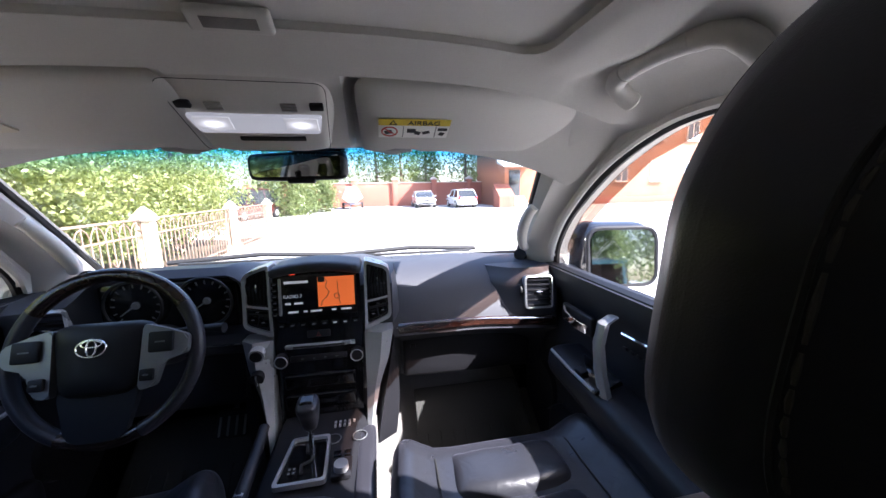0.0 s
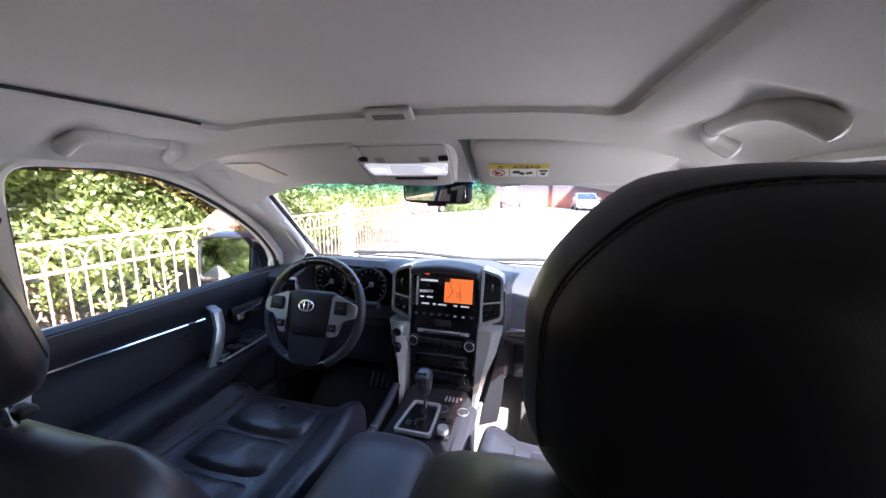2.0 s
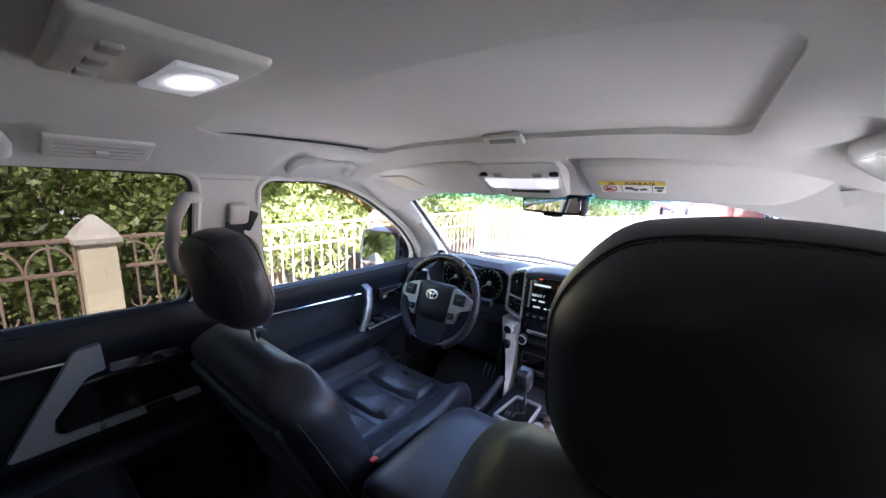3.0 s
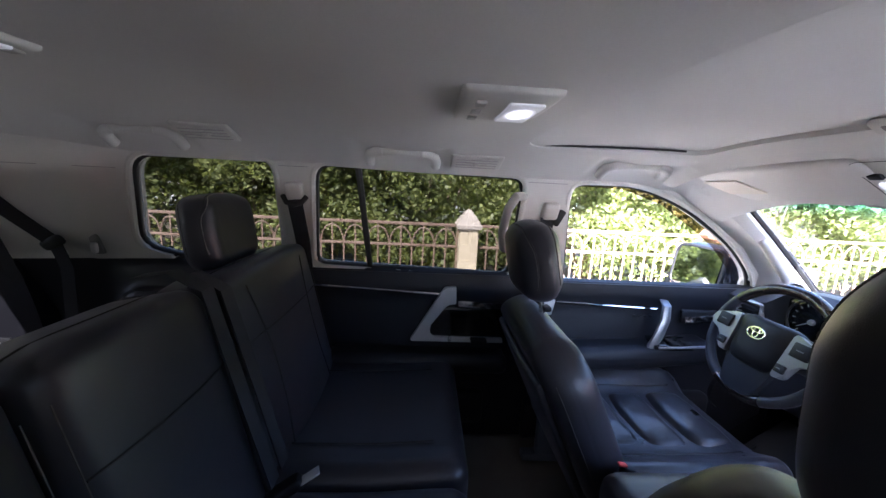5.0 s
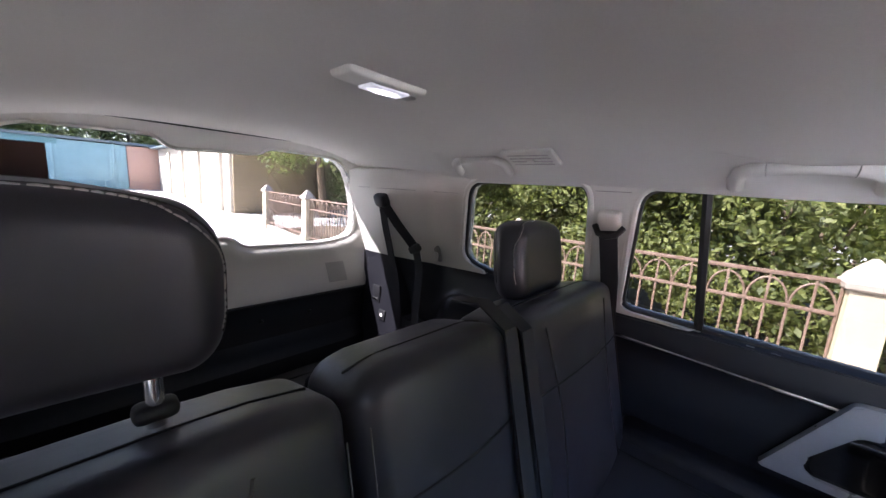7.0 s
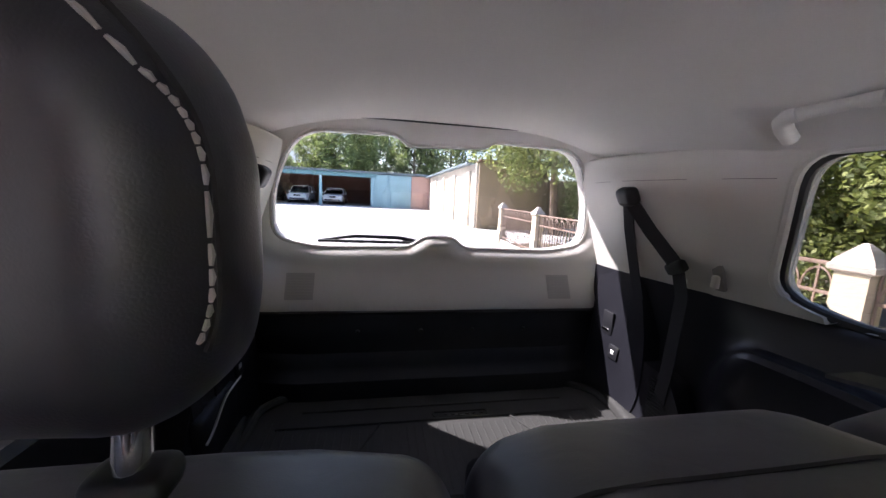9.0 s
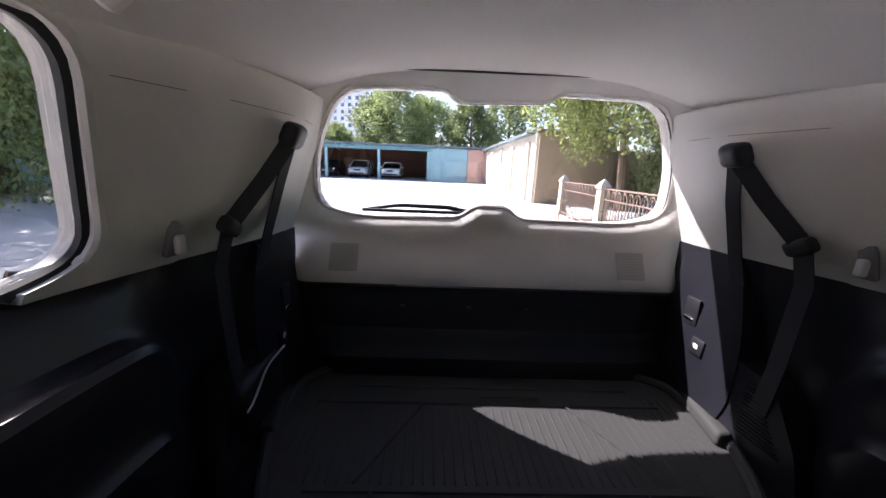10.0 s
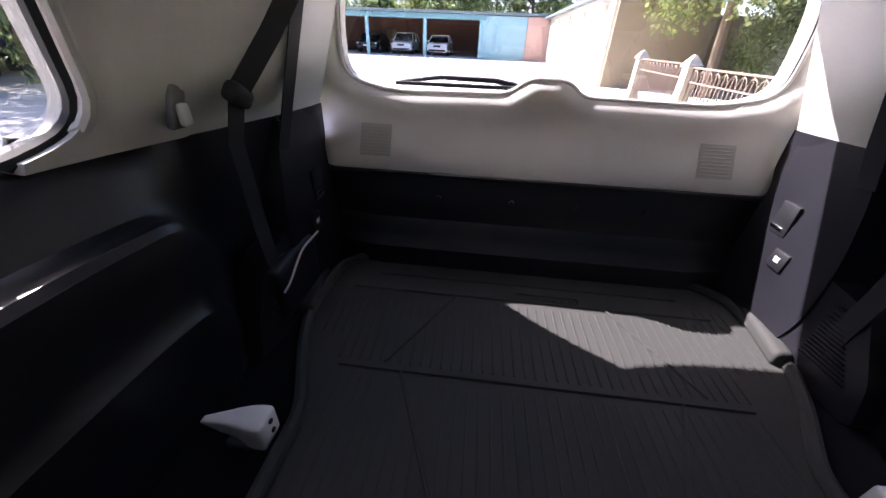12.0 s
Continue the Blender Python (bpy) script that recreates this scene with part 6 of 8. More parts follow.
def bench_section(x0, x1, label, head=None, headx=0.0, lift=0.0, deep=-0.325, half=(0.13, 0.058, 0.086), lean=6):
    cx, hw = (x0 + x1) / 2, (x1 - x0) / 2
    seat = thing("rear_bench", (cx, -0.6, 0.56), label, "car seat", "rear bench")
    t = rot(13)

    def back(p):
        side = smooth(hw * 0.55, hw, abs(p.x))
        return (p.x, p.y + 0.018 * (1 - (p.x / hw) ** 2) * smooth(0, 0.06, p.y), p.z - 0.012 * side * smooth(0.1, 0.25, p.z))

    bm = bmesh.new()
    c = Vector((0, -0.272, 0.535 + lift))
    rbox(bm, c, (hw - 0.001, 0.075, 0.262), 0.034, 9, back, t)
    b_ob = part("backrest", bm, LEATHER, seat, "black leather backrest")
    bm = bmesh.new()
    rbox(bm, c + Vector((0, -0.062, -0.02)), (hw - 0.01, 0.022, 0.235), 0.012, 4, None, t)
    part("back_panel", bm, CARPET, b_ob, "black carpeted seat back")
    for s in (-1, 1):
        pts = [c + t @ Vector(back(Vector((s * (hw - 0.006), 0.03, -0.22 + 0.06 * i)))) for i in range(8)]
        seam(pts, b_ob, 0.002, mat=RUBBER)
        pts = [c + t @ Vector(back(Vector((s * (hw - 0.012), 0.0745, -0.21 + 0.06 * i)))) for i in range(8)]
        seam(pts, b_ob)
    seam([c + t @ (Vector(back(Vector((hw * (-0.92 + 0.23 * i), 0.0755, 0.10)))) + Vector((0, 0.001, 0))) for i in range(9)], b_ob, 0.002, mat=RUBBER)
    seam([c + t @ Vector(back(Vector((hw * (-0.9 + 0.225 * i), 0.02, 0.262)))) for i in range(9)], b_ob, 0.0018, mat=RUBBER)
    if hw > 0.2:
        for s in (-1, 1):
            arc = [c + t @ (Vector(back(Vector((s * (hw * 0.60 - 0.03 * math.sin(math.pi * i / 8)), 0.0745, -0.22 + 0.055 * i)))) + Vector((0, 0.001, 0))) for i in range(9)]
            seam(arc, b_ob, 0.002, mat=RUBBER)
    bm = bmesh.new()
    rbox(bm, (0, 0.03, 0.30), (hw - 0.002, 0.255, 0.075), 0.05, 8, lambda p: (p.x, p.y, p.z + 0.012 * smooth(0, 0.2, p.y) - 0.02 * (1 - (p.x / hw) ** 2) * smooth(0.0, 0.07, p.z) * 0.6))
    c_ob = part("seat_cushion", bm, LEATHER, seat, "black leather cushion")
    for s in (-1, 1):
        seam([(s * hw * 0.62, -0.15 + 0.05 * i, 0.372 + 0.012 * smooth(0, 0.2, -0.18 + 0.05 * i)) for i in range(8)], c_ob, 0.0022, mat=RUBBER)
    seam([(hw * (-0.9 + 0.225 * i), 0.262, 0.33) for i in range(9)], c_ob)
    bm = bmesh.new()
    box(bm, (0, 0.0, 0.115), (2 * hw - 0.06, 0.36, 0.23), 0.01)
    part("seat_base", bm, PLASTIC, seat)
    if head:
        head_rest(seat, (headx - cx, deep, head - 0.56), half, lean, 0.06, 0.62, 0.07, 0.042, 0.30, 0.585, STITCH_PALE, 0.0012)
    return seat


bench_section(0.165, 0.69, "black leather rear seat with headrest on chrome posts", 1.49, 0.396, lift=0.004, deep=-0.338, half=(0.134, 0.048, 0.079), lean=-2)
bench_section(-0.145, 0.16, "narrow middle rear seat in black leather", lift=0.006)
bench_section(-0.69, -0.15, "black leather rear seat with a lowered headrest", 1.43, -0.402, deep=-0.383, half=(0.116, 0.05, 0.09), lean=8)

# ---- belts ----


def belt(name, label, points, across, group="seat belts", wide=0.047):
    b = thing(name, (0, 0, 0), label, "seat belt", group)
    bm = bmesh.new()
    strap(bm, points, wide, 0.003, across)
    part("webbing", bm, BELT, b)
    return b


for s in (-1, 1):
    # middle pillar
    b = belt("seat_belt", "black belt hanging from a beige guide on the middle pillar", [(s * 0.655, -0.03, 1.478), (s * 0.675, -0.025, 1.38), (s * 0.676, 0.0, 1.2), (s * 0.69, -0.03, 0.9)], (0, 1, 0))
    bm = bmesh.new()
    rbox(bm, (s * (side_x(-0.02, 1.49) - 0.012), -0.02, 1.50), (0.016, 0.028, 0.03), 0.012, 4, None, rot(0, s * -18))
    part("guide", bm, TRIM, b, "beige height adjuster")
    bm = bmesh.new()
    rbox(bm, (s * (side_x(-0.02, 1.47) - 0.018), 0.01, 1.478), (0.008, 0.014, 0.03), 0.007, 3, None, rot(-20, s * -18))
    part("loop", bm, RUBBER, b, "black belt loop")
    bm = bmesh.new()
    plate(bm, rounded([(-0.014, -0.034), (0.014, -0.034), (0.024, 0.024), (-0.024, 0.024)], 0.006), lambda u, v, w: (s * (0.668 - w), 0.012 + u, 1.160 + v), 0.004)
    part("tongue", bm, BRIGHT_RING, b, "bright metal belt tongue")
    # rear pillar
    b = belt("seat_belt", "black belt hanging from a beige guide on the rear door pillar", [(s * 0.625, -0.862, 1.50), (s * 0.672, -0.855, 1.36), (s * 0.69, -0.845, 1.15), (s * 0.66, -0.80, 0.98)], (0, 1, 0.1))
    bm = bmesh.new()
    rbox(bm, (s * (side_x(-0.865, 1.52) - 0.012), -0.868, 1.525), (0.016, 0.03, 0.03), 0.012, 4, None, rot(0, s * -18))
    part("guide", bm, TRIM, b, "beige height adjuster")
    bm = bmesh.new()
    tube(bm, [(s * 0.63, -0.90, 1.512), (s * 0.62, -0.885, 1.49), (s * 0.618, -0.862, 1.484), (s * 0.62, -0.84, 1.49), (s * 0.63, -0.825, 1.512)], 0.008, 8)
    part("loop", bm, RUBBER, b, "black belt loop")
    bm = bmesh.new()
    box(bm, (s * 0.682, -0.845, 1.13), (0.008, 0.02, 0.02), 0.003)
    part("stop_button", bm, SILVER, b)
    # boot pillar: two runs of webbing
    b = belt("seat_belt", "black third-row belt slung between a roof guide and the boot side", [(s * 0.508, -1.69, 1.515), (s * 0.55, -1.645, 1.43), (s * 0.595, -1.59, 1.345)], (0.35 * s, 0.75, 0.5), wide=0.038)
    bm = bmesh.new()
    strap(bm, [(s * 0.51, -1.70, 1.51), (s * 0.555, -1.735, 1.42), (s * 0.60, -1.745, 1.29), (s * 0.625, -1.74, 1.20)], 0.038, 0.003, (0.1 * s, 1, 0.1))
    part("webbing_up", bm, BELT, b)
    bm = bmesh.new()
    strap(bm, [(s * 0.60, -1.585, 1.335), (s * 0.622, -1.58, 1.25), (s * 0.617, -1.585, 1.05), (s * 0.61, -1.60, 0.84)], 0.038, 0.003, (0.1 * s, 1, 0.05))
    part("webbing_down", bm, BELT, b)
    bm = bmesh.new()
    rbox(bm, (s * 0.503, -1.695, 1.525), (0.02, 0.034, 0.028), 0.016, 4, None, rot(0, s * -25))
    part("guide", bm, PLASTIC, b, "black roof belt guide")
    bm = bmesh.new()
    rbox(bm, (s * 0.60, -1.59, 1.335), (0.014, 0.034, 0.018), 0.012, 4, None, rot(25, s * -20))
    part("loop", bm, RUBBER, b, "black belt loop")
    bm = bmesh.new()
    box(bm, (s * 0.615, -1.582, 1.298), (0.006, 0.034, 0.016), 0.003, rot(10))
    part("tongue", bm, WHITE_PLASTIC, b, "pale belt tongue")
# middle rear belt over the backrest
b = belt("seat_belt", "black middle belt running down the rear backrest", [(-0.135, -0.965, 1.378), (-0.13, -0.90, 1.39), (-0.128, -0.84, 1.36), (-0.12, -0.782, 1.15), (-0.11, -0.725, 0.96)], (1, 0, 0), wide=0.036)
bm = bmesh.new()
strap(bm, [(-0.175, -0.89, 1.378), (-0.178, -0.836, 1.345), (-0.17, -0.78, 1.15), (-0.15, -0.722, 0.97)], 0.036, 0.003, (1, 0, 0))
part("webbing_return", bm, BELT, b)
for x in (-0.10, 0.14, 0.2):
    bm = bmesh.new()
    bk = thing("belt_buckle", (x, -0.70, 0.955), "black belt buckle with bright tongue on the rear bench", "belt buckle", "rear buckles")
    rbox(bm, (0, 0, 0), (0.016, 0.034, 0.013), 0.008, 3, None, rot(25, 0, 20))
    part("housing", bm, PLASTIC, bk)
    bm = bmesh.new()
    box(bm, (-0.012, 0.044, 0.020), (0.022, 0.04, 0.004), 0.001, rot(25, 0, 20))
    part("tongue", bm, BRIGHT_RING, bk)

# ---- overhead ----


def grab_handle(s, y0, y1, label):
    h = thing("grab_handle", (0, 0, 0), label, "grab handle", "grab handles")
    zt = lambda x: roof_base(x, (y0 + y1) / 2)
    tip_in, grip_in = 0.576, 0.533
    a, b = Vector((s * tip_in, y0, zt(tip_in) - 0.008)), Vector((s * tip_in, y1, zt(tip_in) - 0.008))
    rise = Vector((s * (grip_in - tip_in), 0, zt(grip_in) - zt(tip_in) + 0.012))
    for e, f in ((a, b), (b, a)):
        along = (f - e).normalized()
        bm = bmesh.new()
        pts = [e - rise * 0.10, e, e + rise * 0.45, e + rise * 0.85 + along * 0.006, e + rise * 1.05 + along * 0.022, e + rise * 1.1 + along * 0.042]
        tube(bm, pts, [0.009, 0.0145, 0.0155, 0.0155, 0.015, 0.0145], 12)
        part("leg", bm, TRIM, h)
    bm = bmesh.new()
    along = (b - a).normalized()
    bar0, bar1 = a + rise * 1.1 + along * 0.043, b + rise * 1.1 - along * 0.043
    tube(bm, [bar0.lerp(bar1, i / 8) + rise * 0.06 * math.sin(math.pi * i / 8) for i in range(9)], [0.0138, 0.013, 0.0125, 0.0125, 0.0125, 0.0125, 0.0125, 0.013, 0.0138], 12)
    part("grip", bm, TRIM, h, "smooth pale grip")
    return h


def roof_vent(s, x, y0, y1):
    v = thing("roof_vent", (0, 0, 0), "beige plastic air vent in the headliner edge", "air vent", "roof vents")
    cy = (y0 + y1) / 2
    zt = roof_z(x, cy)
    t = rot(0, s * 22)
    bm = bmesh.new()
    rbox(bm, (s * x, cy, zt - 0.003), (0.04, (y1 - y0) / 2, 0.007), 0.005, 3, None, t)
    part("housing", bm, TRIM, v)
    for i in range(4):
        bm = bmesh.new()
        box(bm, Vector((s * x, cy, zt - 0.0105)) + t @ Vector((-0.024 + 0.016 * i, 0, 0)), (0.003, (y1 - y0) - 0.03, 0.004), 0, t)
        part("slat", bm, TRIM_DARK, v)
    bm = bmesh.new()
    rbox(bm, Vector((s * x, cy, zt - 0.013)), (0.008, 0.010, 0.005), 0.004, 3, None, t)
    part("tab", bm, TRIM, v)


for s in (-1, 1):
    grab_handle(s, 0.092, 0.288, "pale grey grab handle above the front door")
    grab_handle(s, -0.615, -0.419, "pale grey grab handle above the rear door")
    grab_handle(s, -1.35, -1.154, "pale grey grab handle above the quarter window")
    roof_vent(s, 0.535, -0.375, -0.225)
    roof_vent(s, 0.50, -1.12, -0.97)
    # upright grip on the middle pillar
    bm = bmesh.new()
    pts = [(s * 0.655, -0.115, 1.545), (s * 0.62, -0.15, 1.545), (s * 0.63, -0.172, 1.50), (s * 0.655, -0.18, 1.42), (s * 0.685, -0.165, 1.36), (s * 0.71, -0.115, 1.35)]
    dense = []
    for i in range(len(pts) - 1):
        for k in range(3):
            dense.append(Vector(pts[i]).lerp(Vector(pts[i + 1]), k / 3))
    tube(bm, dense + [Vector(pts[-1])], 0.015, 10)
    tagged(part("pillar_grip", bm, TRIM_DARK), "grey upright grip on the middle door pillar", "grip", "grab handles")


def dome_lamp(loc, half, label, lens_at, lens_half, lit):
    lamp = thing("dome_lamp", loc, label, "ceiling lamp", "ceiling lamps")
    bm = bmesh.new()
    rbox(bm, (0, 0, 0.002), (*half, 0.008), 0.0075, 4, lambda p: (p.x, p.y, p.z + 0.004 * (p.x / half[0]) ** 2))
    part("housing", bm, TRIM, lamp, "pale lamp housing")
    bm = bmesh.new()
    rbox(bm, (*lens_at, -0.006), (*lens_half, 0.003), 0.0025, 3)
    lens = part("lens", bm, LAMP_SOFT, lamp, "frosted lamp lens")
    bm = bmesh.new()
    plate(bm, [(lens_at[0] + lit[0] + lit[2] * math.cos(q), lens_at[1] + lit[1] + lit[3] * math.sin(q)) for q in [i * math.pi / 12 for i in range(24)]], lambda u, v, w: (u, v, -0.0088 - w), 0.001)
    part("bulb_glow", bm, LAMP_ON, lens, "lit bulb behind the lens")
    return lamp


d2 = dome_lamp((-0.03, -0.338, roof_z(0, -0.338) - 0.006), (0.096, 0.064), "lit square dome lamp with switches behind the sunroof", (0.0, 0.026), (0.058, 0.024), (0.008, 0.0, 0.044, 0.022))
for x in (-0.05, 0.0, 0.05):
    bm = bmesh.new()
    box(bm, (x, -0.036, -0.0065), (0.022, 0.014, 0.004), 0.001)
    part("switch", bm, TRIM_DARK, d2)
d3 = dome_lamp((0.02, -1.015, roof_z(0.02, -1.015) - 0.006), (0.072, 0.028), "small lit lamp in the headliner over the rear seats", (-0.006, 0.0), (0.036, 0.017), (0.0, 0.0, 0.032, 0.015))
bm = bmesh.new()
box(bm, (-0.055, 0, -0.0065), (0.014, 0.02, 0.004), 0.001)
part("switch", bm, TRIM_DARK, d3)
# microphone grille at the sunroof's edge
bm = bmesh.new()
mic = thing("microphone_grille", (0.0, 0.272, roof_z(0, 0.30) + 0.014), "small beige grille at the front of the sunroof", "grille")
MT = rot(-27)
rbox(bm, (0, 0, 0), (0.049, 0.017, 0.006), 0.0055, 4, None, MT)
part("housing", bm, TRIM, mic)
bm = bmesh.new()
box(bm, MT @ Vector((0, 0, -0.0062)), (0.064, 0.015, 0.002), 0.0008, MT)
part("grille", bm, GRILLE_GREY, mic)

# overhead console
OC = rot(-31)
oc = thing("overhead_console", (-0.022, 0.432, 1.628), "pale overhead console with lit map lamps and black switches", "overhead console")
bm = bmesh.new()
rbox(bm, (0, 0, 0), (0.126, 0.098, 0.021), 0.021, 8, lambda p: (p.x * (1 - 0.12 * smooth(-0.02, 0.09, p.y)), p.y, p.z + 0.012 * (p.x / 0.126) ** 4), OC)
part("housing", bm, TRIM, oc)
bm = bmesh.new()
plate(bm, rounded([(-0.104, -0.012), (0.104, -0.012), (0.096, 0.030), (-0.096, 0.030)], 0.006), lambda u, v, w: OC @ Vector((u, v, -0.020 - w)), 0.005, 0.001)
lens = part("lamp_lens", bm, LAMP_MAP, oc, "frosted map lamp lens")
for x in (-0.068, 0.068):
    bm = bmesh.new()
    rbox(bm, OC @ Vector((x, 0.006, -0.0257)), (0.027, 0.014, 0.0012), 0.001, 3, None, OC)
    part("bulb_glow", bm, LAMP_MAP_BULB, lens, "lit map lamp")
for x in (-0.098, 0.098):
    bm = bmesh.new()
    box(bm, OC @ Vector((x, -0.03, -0.020)), (0.022, 0.013, 0.008), 0.002, OC)
    part("lamp_switch", bm, PLASTIC, oc, "black lamp switch")
for x in (-0.055, 0.055):
    bm = bmesh.new()
    for i in range(3):
        box(bm, OC @ Vector((x, -0.034 + 0.006 * i, -0.022)), (0.024, 0.003, 0.003), 0, OC)
    part("mic_slots", bm, TRIM_DARK, oc)
bm = bmesh.new()
box(bm, OC @ Vector((0.012, 0.048, -0.021)), (0.11, 0.010, 0.005), 0.002, OC)
part("card_slot", bm, RUBBER, oc, "dark card slot")
bm = bmesh.new()
tube(bm, [OC @ Vector((p[0], p[1], -0.0222)) for p in rounded([(-0.118, -0.08), (0.118, -0.08), (0.106, 0.082), (-0.106, 0.082)], 0.02)], 0.0006, 5, closed=True)
part("joint", bm, RUBBER, oc)

# sun visors
VT = rot(-24)


def sun_visor(x, label):
    v = thing("sun_visor", (x, 0.442, 1.617), label, "sun visor", "sun visors")
    s = 1 if x > 0 else -1
    bm = bmesh.new()
    outline = rounded([(-s * 0.228, -0.098), (s * 0.262, -0.092), (s * 0.165, 0.096), (-s * 0.110, 0.100), (-s * 0.125, 0.088), (-s * 0.188, 0.088), (-s * 0.205, 0.100), (-s * 0.222, 0.098)], [0.035, 0.012, 0.045, 0.010, 0.008, 0.008, 0.008, 0.02])
    dome = lambda u, v: 0.005 * (1 - (u / 0.26) ** 2) * (1 - (v / 0.1) ** 2)
    rims = [(1.0, 0.010), (1.0, 0.0), (0.985, -0.006), (0.95, -0.0105), (0.85, -0.0122), (0.6, -0.0127), (0.3, -0.0130)]
    loft(bm, [[VT @ Vector((p[0] * k, p[1] * (1 - (1 - k) * (1.9 if k > 0.9 else 1.0)), w - dome(p[0] * k, p[1] * k))) for p in outline] for k, w in rims])
    part("panel", bm, TRIM, v, "pale padded visor panel")
    bm = bmesh.new()
    tube(bm, [VT @ Vector((-s * 0.20, 0.10, 0.0)), VT @ Vector((-s * 0.16, 0.108, 0)), VT @ Vector((-s * 0.12, 0.10, 0.0))], 0.006, 8)
    rbox(bm, VT @ Vector((-s * 0.16, 0.112, 0.006)), (0.018, 0.012, 0.008), 0.006, 3, None, VT)
    part("clip", bm, TRIM_DARK, v, "small visor clip")
    bm = bmesh.new()
    cyl(bm, VT @ Vector((s * 0.20, 0.09, 0.0)), VT @ Vector((s * 0.262, 0.092, 0.006)), 0.007, 0.009, 10)
    part("hinge", bm, TRIM_DARK, v)
    return v


vr = sun_visor(0.365, "raised pale sun visor with a yellow and white airbag label")
vl = sun_visor(-0.345, "raised pale sun visor with a cream mirror flap")


def on_visor(u, v, w=0.0):
    return VT @ Vector((u, v - 0.05, -0.0176 - w))


bm = bmesh.new()
plate(bm, [(-0.19, 0.02), (-0.06, 0.02), (-0.06, 0.078), (-0.19, 0.078)], lambda u, v, w: on_visor(u, v, w), 0.0006)
label_ob = part("airbag_label", bm, PAPER_WHITE, vr, "white warning label with yellow heading")
bm = bmesh.new()
plate(bm, [(-0.19, 0.02), (-0.06, 0.02), (-0.06, 0.039), (-0.19, 0.039)], lambda u, v, w: on_visor(u, v, 0.0006 + w), 0.0005)
part("heading", bm, PAPER_YELLOW, label_ob)
bm = bmesh.new()
tube(bm, [on_visor(-0.17 + 0.014 * math.cos(a), 0.058 + 0.014 * math.sin(a), 0.001) for a in [i * math.pi / 10 for i in range(20)]], 0.0014, 5, closed=True)
tube(bm, [on_visor(-0.18, 0.048, 0.001), on_visor(-0.16, 0.068, 0.001)], 0.0014, 5)
part("ban_sign", bm, INK_RED, label_ob, "red ban sign")
bm = bmesh.new()
for x in (-0.145, -0.085):
    box(bm, on_visor(x, 0.058, 0.001), (0.0012, 0.034, 0.0006), 0, VT)
for i, (u, v, w, h) in enumerate(((-0.172, 0.06, 0.014, 0.010), (-0.13, 0.055, 0.016, 0.012), (-0.118, 0.062, 0.010, 0.010), (-0.102, 0.06, 0.014, 0.008), (-0.072, 0.05, 0.018, 0.008), (-0.072, 0.064, 0.010, 0.010))):
    box(bm, on_visor(u, v, 0.001), (w, h, 0.0006), 0, VT @ rot(0, 0, 20 * (i % 3 - 1)))
tube(bm, [on_visor(-0.17, 0.035, 0.0015), on_visor(-0.158, 0.035, 0.0015), on_visor(-0.164, 0.024, 0.0015)], 0.0014, 4, closed=True)
part("pictogram", bm, INK, label_ob, "dark pictogram bars")
writing("AIRBAG", 0.017, Matrix.Translation(on_visor(-0.138, 0.0365, 0.0014)) @ (VT @ rot(180)).to_4x4(), INK, label_ob)
bm = bmesh.new()
plate(bm, rounded([(-0.165, 0.005), (-0.045, 0.0), (-0.012, 0.072), (-0.135, 0.082)], 0.006), lambda u, v, w: on_visor(u - 0.02, v, w), 0.003, 0.001)
part("mirror_flap", bm, CREAM, vl, "cream mirror flap")

# rear view mirror
rvm = thing("rear_view_mirror", (-0.008, 0.63, 1.548), "black framed rear view mirror on the windscreen", "mirror")
RT = rot(3, 0, -18)
bm = bmesh.new()
rbox(bm, (0, 0.012, 0), (0.118, 0.020, 0.034), 0.016, 6, lambda p: (p.x, p.y, p.z * (1 - 0.12 * abs(p.x) / 0.118)), RT)
part("housing", bm, PLASTIC, rvm)
bm = bmesh.new()
plate(bm, rounded([(-0.108, -0.023), (0.108, -0.023), (0.108, 0.025), (-0.108, 0.025)], 0.016), lambda u, v, w: RT @ Vector((u, -0.0085 - w, v)), 0.002)
part("mirror_glass", bm, MIRROR_DIM, rvm, "dimmed mirror glass")
bm = bmesh.new()
tube(bm, [(0.0, 0.03, 0.02), (0.01, 0.05, 0.05), (0.01, 0.075, 0.055)], 0.012, 10)
part("arm", bm, PLASTIC, rvm)
bm = bmesh.new()
rbox(bm, (0.045, 0.045, 0.055), (0.065, 0.03, 0.026), 0.014, 4, None, rot(-30))
part("sensor_box", bm, GLOSS_BLACK, rvm, "black sensor box behind the mirror")
bm = bmesh.new()
rbox(bm, (0.01, -0.008, -0.033), (0.03, 0.012, 0.006), 0.005, 3)
part("button_bar", bm, PLASTIC, rvm)

